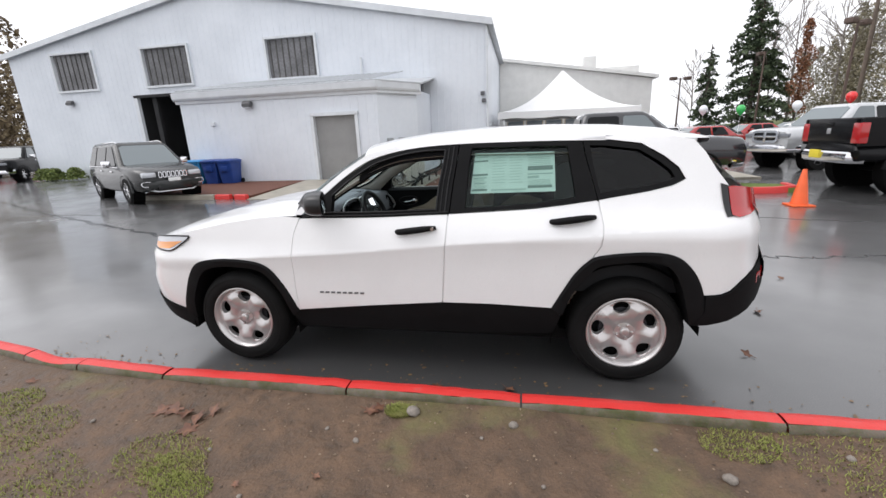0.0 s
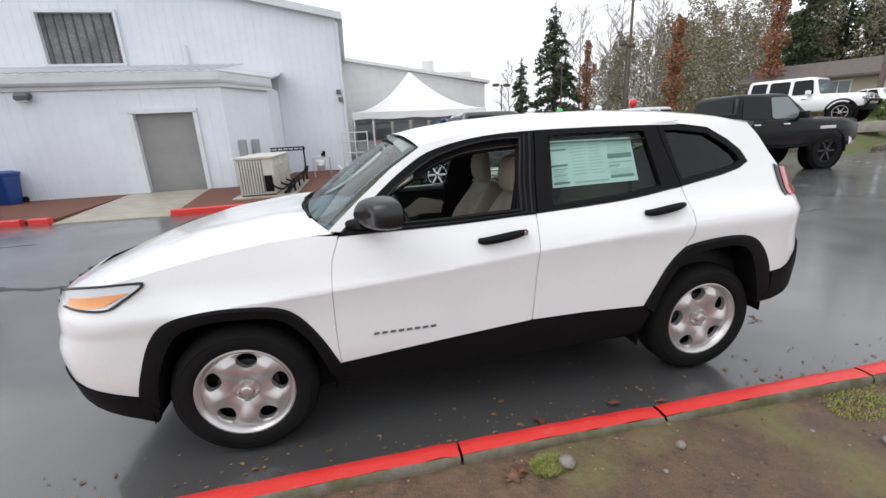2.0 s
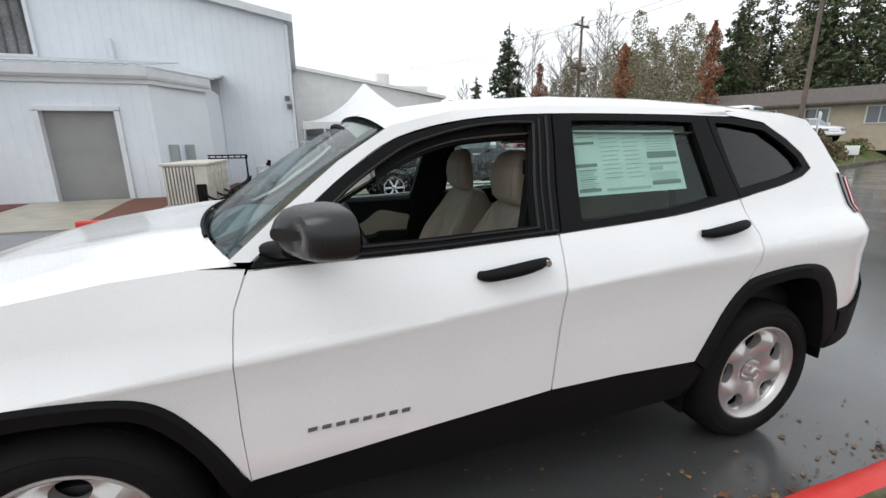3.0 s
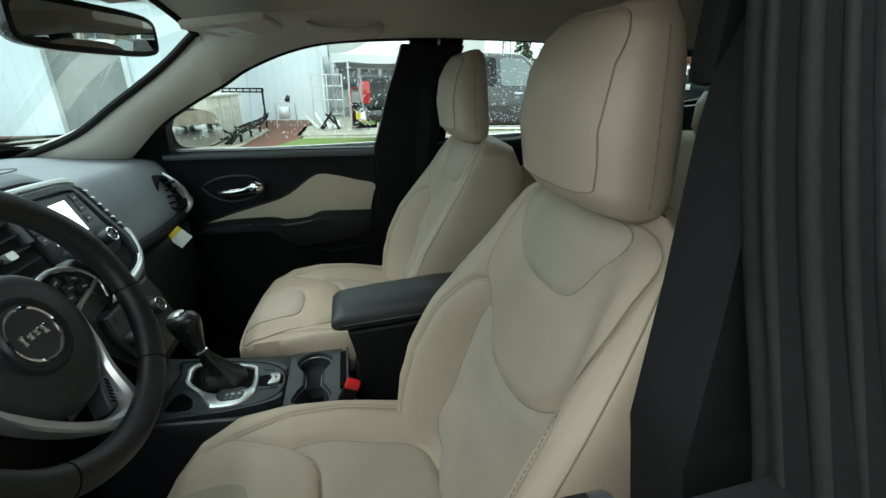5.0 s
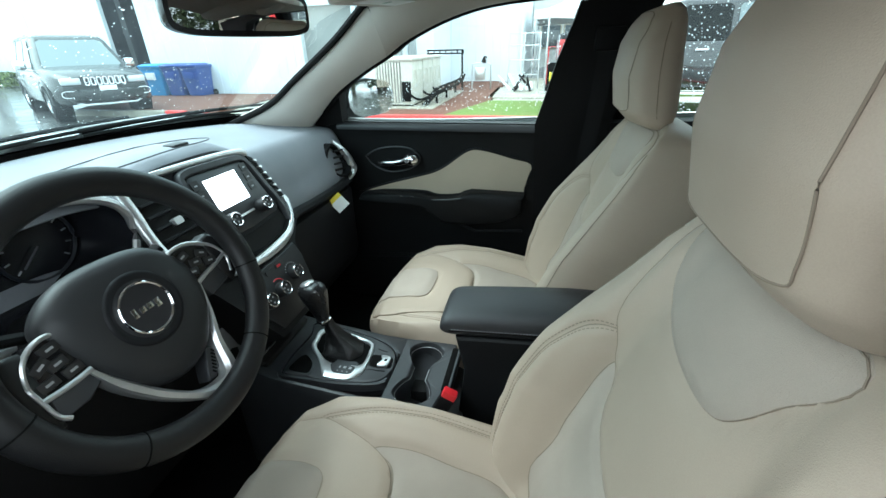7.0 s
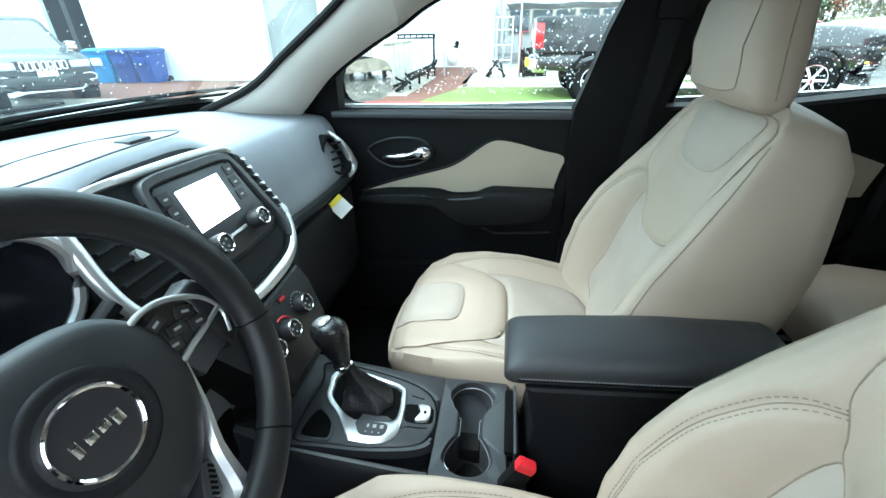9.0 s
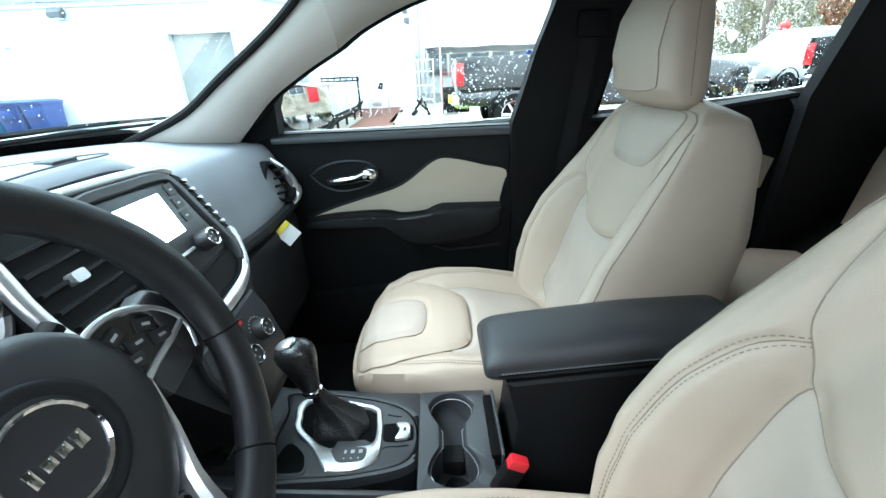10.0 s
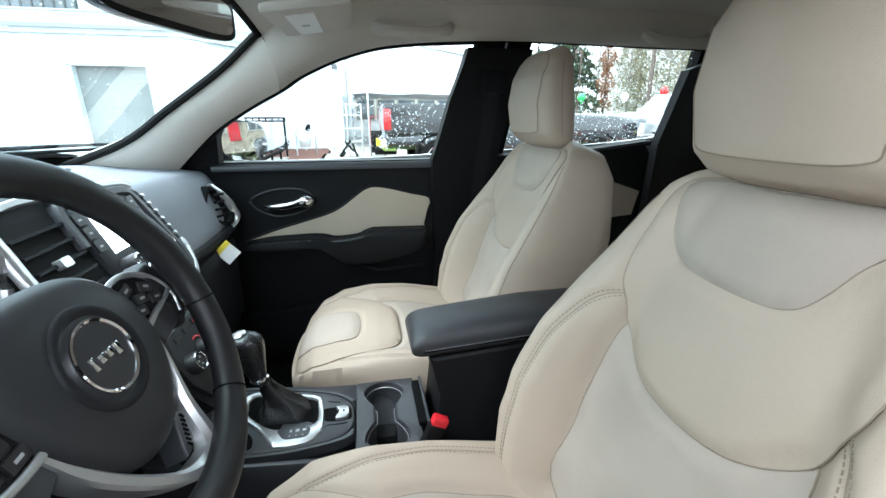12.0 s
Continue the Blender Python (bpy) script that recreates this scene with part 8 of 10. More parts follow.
me.from_pydata(vs, [], fs)
me.materials.append(leaf_material("soil_crumb", (0.05, 0.03, 0.018), (0.26, 0.19, 0.13)))
tagged(new("soil_crumbs", me), "crumbs of soil, grit and leaf scraps on the verge", "soil", kind="stuff")


# ---- beds, ramp and kerb by the hall ----
def slab_on(name, pts, z, mat, label, category, top=None):
    bm = bmesh.new()
    loft(bm, [[(x, y, -0.05) for x, y in pts], [(x, y, z if top is None else top(x, y)) for x, y in pts]])
    return tagged(part(name, bm, mat), label, category, kind="structure")


slab_on("mulch_bed", [(-11.2, 8.62), (-7.2, 8.62), (-7.6, 12.7), (-13.2, 12.7), (-13.0, 11.5)], 0.09, BARK, "red-brown bark mulch bed", "ground")
slab_on("mulch_bed", [(-4.7, 8.4), (-1.9, 8.4), (-1.2, 11.0), (-1.3, 17.1), (-3.2, 17.1), (-3.4, 14.6), (-4.6, 12.7), (-5.3, 12.7)], 0.09, BARK, "red-brown bark mulch bed", "ground")
slab_on("lawn_strip", [(-1.9, 8.35), (6.9, 8.35), (7.0, 9.1), (3.0, 10.8), (-0.6, 11.0), (-1.2, 11.0)], 0.10, LAWN, "bright green lawn strip", "lawn")
slab_on("concrete_pad", [(-1.15, 11.1), (7.5, 11.0), (7.5, 19), (-0.8, 19), (-0.8, 17.2), (-1.2, 17.1)], 0.06, CONCRETE, "wet concrete pad beside the hall", "pavement")
slab_on("concrete_ramp", [(-7.15, 8.35), (-4.8, 8.2), (-5.25, 12.7), (-7.55, 12.7)], 0.05, CONCRETE, "wet pale concrete ramp to the door", "pavement", lambda x, y: 0.02 + 0.08 * (y - 8.2) / 4.5)


def kerb_run(name, pts, mat, label, w=0.15, h=0.14):
    bm = bmesh.new()
    rows = []
    for i, p in enumerate(pts):
        q = Vector((pts[min(i + 1, len(pts) - 1)][0] - pts[max(0, i - 1)][0], pts[min(i + 1, len(pts) - 1)][1] - pts[max(0, i - 1)][1], 0)).normalized()
        s = Vector((-q.y, q.x, 0)) * w / 2
        c = Vector((*p, 0))
        rows.append([c - s + Vector((0, 0, -0.05)), c - s * 0.95 + Vector((0, 0, h - 0.02)), c - s * 0.75 + Vector((0, 0, h)), c + s * 0.75 + Vector((0, 0, h)), c + s * 0.95 + Vector((0, 0, h - 0.02)), c + s + Vector((0, 0, -0.05))])
    loft(bm, rows)
    return tagged(part(name, bm, mat), label, "kerb", kind="structure")


kerb_run("kerb_far", [(-11.3, 8.55), (-9.6, 8.55), (-8.35, 8.55)], CONCRETE, "bare concrete kerb by the mulch bed")
kerb_run("kerb_far", [(-8.30, 8.55), (-7.80, 8.52)], REDPAINT, "red-painted kerb by the mulch bed")
kerb_run("kerb_far", [(-7.62, 8.50), (-7.22, 8.45)], REDPAINT, "red-painted kerb by the ramp")
kerb_run("kerb_far", [(-4.78, 8.30), (-3.4, 8.30), (-1.9, 8.28), (1, 8.28), (4, 8.28), (6.4, 8.28), (6.95, 8.5), (7.05, 9.1)], REDPAINT, "red-painted kerb by the lawn")

# ---- the white metal hall ----
SIDING = material("white_metal_siding", (0.76, 0.80, 0.85), 0.42, vary=0.05, scale=0.6, fine=6, second=(0.70, 0.74, 0.79))
TRIMW = material("white_metal_trim", (0.72, 0.75, 0.78), 0.4, vary=0.05, scale=2, fine=40)
GREYDOOR = material("grey_roller_door", (0.30, 0.30, 0.295), 0.45, vary=0.05, scale=2, fine=60)
# near-black colour in place of the shade inside the open bay
BAY_SHADE = material("workshop_shade", (0.02, 0.02, 0.022), 0.7, vary=0.2, scale=1, fine=20)
PANEL = material("weathered_window_panel", (0.20, 0.20, 0.21), 0.5, vary=0.25, scale=1.2, fine=14, second=(0.11, 0.11, 0.115))
SLAT = material("weathered_slat", (0.12, 0.115, 0.11), 0.6, vary=0.2, scale=3, fine=40)
ROOFM = material("pale_metal_roof", (0.50, 0.52, 0.54), 0.4, vary=0.06, scale=1, fine=20)

hall = thing("metal_hall", "large white metal-clad hall with high windows", "building", (-13.9, 17.13, 0))


def hp(name, bm, mat, label="", smooth=0, owner=None):
    ob = part(name, bm, mat, None, label, smooth)
    ob.parent = owner or hall
    if owner is None:
        ob.matrix_parent_inverse = Matrix.Translation((13.9, -17.13, 0))
    return ob


def gable(x):
    return 6.13 + 0.19 * (-0.85 - x) if x > -13.9 else 6.50 + 0.177 * (x + 26.0)


def ribbed(bm, x0, x1, z0, f1, y, step=0.305):
    """A sheet of ribbed cladding that faces -y, up to a sloping top f1(x)."""
    xs_ = [x0]
    x = math.ceil(x0 / step) * step
    while x < x1 - 0.03:
        if x - 0.02 > x0:
            xs_ += [x - 0.02, x - 0.01, x + 0.01, x + 0.02]
        x += step
    xs_.append(x1)
    xs_ = sorted(q for q in xs_ if x0 <= q <= x1)
    rows = [[], []]
    for q in xs_:
        k = abs((q + step / 2) % step - step / 2)
        d = 0.010 if k < 0.012 else 0.0
        rows[0].append((q, y - d, z0))
        rows[1].append((q, y - d, f1(q)))
    loft(bm, rows, False, False)
    return bm


WINS = [(-11.15, -8.70, 4.50, 6.20), (-17.95, -15.40, 4.55, 6.27), (-23.45, -21.0, 4.60, 6.34)]
BAY = (-18.75, -12.9, 0.0, 4.02)
bm = bmesh.new()
cuts = [-26.3, -23.45, -21.0, -18.75, -17.95, -15.40, -13.9, -12.9, -11.15, -8.70, -0.85]
for a, b in zip(cuts, cuts[1:]):
    mid = (a + b) / 2
    z = 0.0
    if BAY[0] < mid < BAY[1]:
        z = BAY[3]
    for w in WINS:
        if w[0] < mid < w[1]:
            ribbed(bm, a, b, z, lambda q, w=w: w[2], 17.13)
            z = w[3]
    ribbed(bm, a, b, z, gable, 17.13)
bmesh.ops.remove_doubles(bm, verts=bm.verts[:], dist=0.002)
wall = hp("front_wall", bm, SIDING, "white ribbed metal cladding")
bm = bmesh.new()
box(bm, -0.87, -0.83, 17.14, 40.0, 0, 6.1)
box(bm, -26.32, -26.28, 17.14, 40.0, 0, 6.4)
box(bm, -26.3, -0.85, 39.9, 40.0, 0, 8.0)
hp("outer_wall", bm, SIDING, "white metal side and back walls")
for a, b, nm in ((-13.9, -0.55, "roof"), (-26.6, -13.9, "roof")):
    bm = bmesh.new()
    za, zb = (gable(-13.9), gable(-0.85) - 0.05) if nm and a > -20 else (gable(-26.3) - 0.05, gable(-13.9))
    loft(bm, [[(a, y, za + 0.02), (b, y, zb + 0.02), (b, y, zb + 0.12), (a, y, za + 0.12)] for y in (16.95, 40.2)])
    hp(nm, bm, ROOFM, "pale metal roof slope")
    bm = bmesh.new()
    loft(bm, [[(a, y, za - 0.12), (b, y, zb - 0.12), (b, y, zb + 0.14), (a, y, za + 0.14)] for y in (16.88, 16.95)])
    hp("verge_trim", bm, TRIMW, "white verge trim")
bm = bmesh.new()
rod(bm, (-0.80, 17.05, 0.1), (-0.80, 17.05, 5.9), 0.05, n=8)
hp("downpipe", bm, TRIMW, "white corner downpipe")
for x, z in ((-1.0, 3.2), (-0.95, 2.9)):
    hp("wall_box", boxed(x - 0.09, x + 0.09, 16.98, 17.12, z, z + 0.16, 0.02), plain("grey_box", (0.12, 0.12, 0.13), 0.5), "small grey wall box")
for x0, x1, z0, z1 in WINS:
    fr = hp("window", boxed(x0, x1, 17.20, 17.24, z0, z1), PANEL, "weathered grey window panel")
    for a in ((x0 - 0.10, x1 + 0.10, z1, z1 + 0.10), (x0 - 0.10, x1 + 0.10, z0 - 0.10, z0), (x0 - 0.10, x0, z0, z1), (x1, x1 + 0.10, z0, z1)):
        hp("window_frame", boxed(a[0], a[1], 17.02, 17.22, a[2], a[3]), TRIMW, "white window frame", owner=fr).matrix_parent_inverse = Matrix.Identity(4)
    n = 8
    for i in range(n):
        x = x0 + (x1 - x0) * (i + 0.5) / n
        hp("window_slat", boxed(x - 0.025, x + 0.025, 17.165, 17.20, z0, z1), SLAT, "", owner=fr).matrix_parent_inverse = Matrix.Identity(4)
# workshop bay: room painted near-black for its shade, a lifted door and strip lights
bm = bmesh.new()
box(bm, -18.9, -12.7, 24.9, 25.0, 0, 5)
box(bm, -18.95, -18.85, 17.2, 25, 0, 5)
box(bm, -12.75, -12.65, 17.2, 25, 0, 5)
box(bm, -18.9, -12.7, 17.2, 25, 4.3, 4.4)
hp("workshop_wall", bm, BAY_SHADE, "workshop interior painted near-black for its shade")
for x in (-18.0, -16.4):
    hp("bay_column", boxed(x - 0.12, x + 0.12, 17.3, 17.5, 0, 4.1), BAY_SHADE, "dark door track")
for y in (19, 22):
    hp("strip_light", boxed(-17.6, -16.2, y, y + 0.12, 3.55, 3.62), plain("lit_tube", (1, 1, 0.95), 0.5, glow=2.0), "lit ceiling strip light")
hp("bay_frame", boxed(-18.95, -18.75, 17.02, 17.2, 0, 4.15), TRIMW, "white bay door frame")
hp("bay_lintel", boxed(-18.95, -12.9, 17.02, 17.2, 4.02, 4.15), BAY_SHADE, "dark bay door lintel")


def wall_lamp(x, y, z):
    t = thing("wall_lamp", "small dark bulkhead lamp fixed on the wall", "lamp", (x, y, z), group="wall lamps")
    bm = bmesh.new()
    loft(bm, [[(q[0], -0.02, q[1] * 0.6) for q in oval(0, 0, 0.17, 0.12, 16, 4)], [(q[0], -0.16, q[1]) for q in oval(0, -0.02, 0.19, 0.13, 16, 4)], [(q[0], -0.24, q[1]) for q in oval(0, -0.06, 0.17, 0.06, 16, 4)]])
    part("lamp_housing", bm, plain("lamp_grey", (0.08, 0.08, 0.085), 0.5), t)
    part("lamp_lens", boxed(-0.14, 0.14, -0.22, -0.06, -0.16, -0.13, 0.01), LAMPCLEAR, t, "clear lens")
    part("lamp_plate", boxed(-0.12, 0.12, -0.025, 0.0, -0.11, 0.11, 0.005), plain("lamp_grey_b", (0.16, 0.16, 0.17), 0.5), t)


wall_lamp(-9.55, 12.72, 3.02)
wall_lamp(-22.9, 17.10, 4.0)
bm = bmesh.new()
rod(bm, (-6.5, 17.02, 3.9), (-6.5, 17.02, 5.1), 0.06, n=8)
hp("vent_pipe", bm, TRIMW, "white vent pipe")

# ---- the low annex ----
annex = thing("annex", "low white annex with a grey roller door", "building", (-8.4, 12.74, 0))


def ap(name, bm, mat, label="", smooth=0):
    ob = part(name, bm, mat, None, label, smooth)
    ob.parent = annex
    ob.matrix_parent_inverse = Matrix.Translation((8.4, -12.74, 0))
    return ob


bm = bmesh.new()
ribbed(bm, -12.55, -7.02, 0.0, lambda q: 3.35, 12.74)
ribbed(bm, -7.02, -5.28, 2.46, lambda q: 3.35, 12.74)
ribbed(bm, -5.28, -4.45, 0.0, lambda q: 3.35, 12.74)
bmesh.ops.remove_doubles(bm, verts=bm.verts[:], dist=0.002)
ap("front_wall", bm, SIDING, "white ribbed front wall")
bm = bmesh.new()
box(bm, -12.6, -12.5, 12.75, 17.1, 0, 3.35)
ap("side_wall", bm, SIDING, "white side wall")
bm = bmesh.new()
loft(bm, [[(-4.45, 12.74, z), (-3.40, 14.5, z), (-3.40, 17.1, z), (-3.5, 17.1, z), (-3.5, 14.55, z), (-4.5, 12.9, z)] for z in (0, 3.35)])
ap("end_wall", bm, SIDING, "white end wall with a slanted corner")
bm = bmesh.new()
loft(bm, [[(-12.7, 12.55, 3.52), (-4.35, 12.55, 3.52), (-3.15, 14.45, 3.52), (-3.15, 17.1, 4.0), (-12.7, 17.1, 4.35)], [(-12.7, 12.55, 3.58), (-4.35, 12.55, 3.58), (-3.15, 14.45, 3.58), (-3.15, 17.1, 4.06), (-12.7, 17.1, 4.41)]])
ap("roof", bm, ROOFM, "pale low metal roof")
for i in range(27):
    x = -12.5 + i * 0.305
    bm = bmesh.new()
    rod(bm, (x, 12.52, 3.605), (x, 17.0, 4.40), 0.022, n=6)
    ap("roof_rib", bm, ROOFM)
bm = bmesh.new()
line = [(-12.72, 12.60), (-4.38, 12.60), (-3.22, 14.45)]
loft(bm, [[(x, y + 0.10, 3.26), (x, y - 0.02, 3.26), (x, y - 0.08, 3.33), (x, y - 0.10, 3.54), (x, y + 0.10, 3.56)] for x, y in line])
ap("gutter", bm, TRIMW, "white box gutter")
bm = bmesh.new()
loft(bm, [[(x, y + 0.12, 3.14), (x, y + 0.08, 3.14), (x, y + 0.06, 3.26), (x, y + 0.12, 3.26)] for x, y in line])
ap("fascia", bm, TRIMW, "white fascia strip")
door_back = ap("roller_door", boxed(-6.98, -5.32, 12.88, 12.92, 0.05, 2.46), GREYDOOR, "closed grey roller door")
zz = 0.08
while zz < 2.44:
    slat = part("slat", boxed(-6.98, -5.32, 12.86, 12.885, zz, min(2.44, zz + 0.072)), GREYDOOR, None, "", 0)
    slat.parent = door_back
    zz += 0.075
for a in ((-7.09, -6.97, 0.05, 2.46), (-5.33, -5.21, 0.05, 2.46), (-7.09, -5.21, 2.44, 2.56)):
    ap("door_frame", boxed(a[0], a[1], 12.66, 12.93, a[2], a[3]), TRIMW, "white door frame")
ap("small_sensor", boxed(-11.3, -11.12, 12.62, 12.73, 2.28, 2.42, 0.02), TRIMW, "small white wall sensor")
for x in (-4.15, -3.85):
    ap("electric_box", boxed(x - 0.1, x + 0.1, 13.0 + (x + 4.15) * 1.6, 13.2 + (x + 4.15) * 1.6, 0.55, 1.55, 0.01), plain("meter_grey", (0.32, 0.34, 0.35), 0.5), "grey electric box")


# leaf scraps and grit washed into the gutter
random.seed(77)
vs, fs = [], []
for k in range(900):
    x = random.uniform(-3.2, 4.5)
    y = kerb_y(x) + 0.012 + min(random.expovariate(7.0), 0.75)
    r, a, z = random.choice((0.004, 0.006, 0.008, 0.012, 0.018)), random.uniform(0, 6.3), 0.004
    n = len(vs)
    for j in range(5):
        w = a + j * 1.2566
        rr = r * random.uniform(0.5, 1.2)
        vs.append((x + rr * math.cos(w), y + rr * math.sin(w) * 0.8, z + random.uniform(0, 0.006)))
    fs.append((n, n + 1, n + 2, n + 3, n + 4))
me = bpy.data.meshes.new("gutter_litter")
me.from_pydata(vs, [], fs)
SCRAP = material("gutter_leaf_scraps", (0.24, 0.15, 0.07), 0.6, vary=0.4, scale=14, fine=60, second=(0.09, 0.055, 0.03))
me.materials.append(SCRAP)
tagged(new("gutter_litter", me), "small brown leaf scraps and grit along the wet gutter", "litter", kind="stuff")

# ---- parked vehicles ----
DARKGREY = material("dark_grey_car_paint", (0.020, 0.022, 0.022), 0.25, 0.0, vary=0.04, scale=3, fine=300, coat=0.35, spec=0.3)
MIDGREY = material("grey_car_paint", (0.035, 0.036, 0.040), 0.25, 0.3, vary=0.04, scale=3, fine=300, coat=0.9)
BLACKPAINT = material("black_car_paint", (0.008, 0.008, 0.009), 0.2, vary=0.06, scale=3, fine=300, coat=0.0, spec=0.2)
SILVERPAINT = material("silver_car_paint", (0.55, 0.56, 0.57), 0.28, 0.4, vary=0.03, scale=3, fine=300, coat=0.8)
REDPAINTCAR = material("red_car_paint", (0.38, 0.015, 0.015), 0.25, vary=0.05, scale=3, fine=300, coat=0.9)
CARLAMP = plain("smoky_lamp_lens", (0.22, 0.23, 0.25), 0.1, 0.3, coat=0.6)


def roundrect(x0, x1, w, z, r, n=4):
    """A rounded rectangle ring about the car's middle line."""
    pts = []
    for cx, cy, a0 in ((x1 - r, w - r, 0), (x0 + r, w - r, 90), (x0 + r, -w + r, 180), (x1 - r, -w + r, 270)):
        for i in range(n + 1):
            a = radians(a0 + 90 * i / n)
            pts.append((cx + r * math.cos(a), cy + r * math.sin(a), z))
    return pts


def car_wheel(parent, x, y, r, w, rim_mat, spokes=6):
    side = 1 if y > 0 else -1
    wheel = new("wheel")
    wheel.parent = parent
    wheel.location = (x, y, r)
    tagged(wheel)
    tread = [(0.62 * r, -w / 2), (0.92 * r, -w / 2), (r, -w * 0.36), (r, w * 0.36), (0.92 * r, w / 2), (0.62 * r, w / 2)]
    part("tyre", spun(tread, 28), RUBBER, wheel)
    bm = spun([(0.65 * r, side * w * 0.10), (0.65 * r, side * w * 0.46), (0.58 * r, side * w * 0.46), (0.56 * r, side * w * 0.2), (0.02, side * w * 0.2)], 28)
    for i in range(spokes):
        a = 2 * math.pi * i / spokes
        m = Matrix.Rotation(a, 4, "Y")
        box(bm, 0.08 * r, 0.6 * r, *sorted((side * w * 0.22, side * w * 0.40)), -0.075 * r, 0.075 * r, 0.01, m, 1)
    hub = spun([(0.14 * r, side * w * 0.2), (0.14 * r, side * w * 0.44), (0.02, side * w * 0.46)], 14)
    me = bpy.data.meshes.new("hub")
    hub.to_mesh(me)
    hub.free()
    bm.from_mesh(me)
    bpy.data.meshes.remove(me)
    part("rim", bm, rim_mat, wheel)
    return wheel


def quad_pane(name, corners, parent, mat, label=""):
    """A pane of four corners with cut corners and 12 mm depth."""
    c = [Vector(p) for p in corners]
    nrm = (c[1] - c[0]).cross(c[3] - c[0]).normalized() * 0.012
    ring = []
    for i in range(4):
        a, b = c[i], c[(i + 1) % 4]
        ring += [a.lerp(b, 0.07), a.lerp(b, 0.93)]
    bm = bmesh.new()
    loft(bm, [[p - nrm for p in ring], [p + nrm for p in ring]])
    return part(name, bm, mat, parent, label, 0)


def vehicle(name, label, category, at, yaw, paint, stations, cabin, wheels, track, tyre_r, panes, face, tail, rim_mat=SILVER, bed=None, arch=BLACKPL, tyre_w=0.25, handles=(), glassy=CARGLASS, extras=None, hub_spokes=6):
    """A car from lengthwise stations (x, half width, sill, top), a cabin (belt and roof rectangles) and fittings."""
    car = thing(name, label, category, at, yaw, "parked vehicles")
    rings = []
    for x, w, zs, zt in stations:
        zm = zs + (zt - zs) * 0.55
        half = [(w - 0.10, zs), (w - 0.02, zs + 0.06), (w, zm), (w - 0.02, zt - 0.14), (w - 0.06, zt - 0.05), (w - 0.16, zt), (w * 0.45, zt + 0.02)]
        rings.append([(x, y, z) for y, z in half] + [(x, -y, z) for y, z in reversed(half)])
    bm = bmesh.new()
    loft(bm, rings)
    part("body", bm, paint, car, "", 50)
    xb0, xf0, w0, z0, xb1, xf1, w1, z1 = cabin
    rings = []
    for v in (0, 0.5, 0.86, 0.96, 1.0):
        k = v if v < 0.9 else 0.9 + (v - 0.9) * 0.5
        inset = 0 if v < 0.9 else (0.05 if v < 0.99 else 0.22)
        rings.append(roundrect(xb0 + (xb1 - xb0) * k + inset, xf0 + (xf1 - xf0) * k - inset, w0 + (w1 - w0) * k - inset * 0.8, z0 + (z1 - z0) * v, 0.14))
    bm = bmesh.new()
    loft(bm, rings)
    part("cabin", bm, paint, car, "", 50)

    def wall(side, x, v, out=0.004):
        return (x, side * (w0 + (w1 - w0) * v + out), z0 + (z1 - z0) * v)
    for side in (1, -1):
        for a0, a1, b0, b1 in panes:
            quad_pane("side_window", [wall(side, a0, 0.06), wall(side, a1, 0.06), wall(side, b1, 0.84), wall(side, b0, 0.84)], car, LIT_PANE if bed and (a0, a1, b0, b1) == panes[-1] else glassy)
        for x, z in handles:
            part("door_handle", boxed(x - 0.10, x + 0.10, *sorted((side * (stations[len(stations) // 2][1] - 0.02), side * (stations[len(stations) // 2][1] + 0.03))), z - 0.02, z + 0.02, 0.012), CHROME, car)
        mx = xf0 - 0.42 * (xf0 - xf1) - 0.25
        mirror = boxed(mx - 0.08, mx + 0.10, *sorted((side * (w0 + 0.05), side * (w0 + 0.27))), z0 + 0.03, z0 + 0.22, 0.05)
        box(mirror, mx - 0.03, mx + 0.04, *sorted((side * (w0 - 0.06), side * (w0 + 0.08))), z0 + 0.03, z0 + 0.08)
        part("wing_mirror", mirror, CHROME if rim_mat is CHROME else paint, car)
        for x in wheels:
            # the arch is not cut: a black disc stands for its shade
            well = bmesh.new()
            rod(well, (x, side * (track - 0.20), tyre_r * 1.02), (x, side * (track + tyre_w / 2 - 0.03), tyre_r * 1.02), tyre_r * 1.15, n=26)
            part("arch_shade", well, SHADE_AND_MARK, car)
            lip = bmesh.new()
            pts = [(x + tyre_r * 1.17 * math.cos(radians(a)), side * (track + tyre_w / 2 - 0.035), tyre_r * 1.02 + tyre_r * 1.17 * math.sin(radians(a))) for a in range(-5, 190, 13)]
            tube(lip, pts, 0.04, 6)
            part("arch_trim", lip, arch, car)
            car_wheel(car, x, side * track, tyre_r, tyre_w, rim_mat, hub_spokes)
    ym = (w0 + (w1 - w0) * 0.1) - 0.12
    yt = (w0 + (w1 - w0) * 0.85) - 0.12

    def slope(xa, xb, v):
        return xa + (xb - xa) * v
    quad_pane("windscreen", [(slope(xf0, xf1, 0.07) + 0.01, -ym, z0 + 0.07 * (z1 - z0)), (slope(xf0, xf1, 0.07) + 0.01, ym, z0 + 0.07 * (z1 - z0)), (slope(xf0, xf1, 0.85) + 0.01, yt, z0 + 0.85 * (z1 - z0)), (slope(xf0, xf1, 0.85) + 0.01, -yt, z0 + 0.85 * (z1 - z0))], car, LIT_PANE)
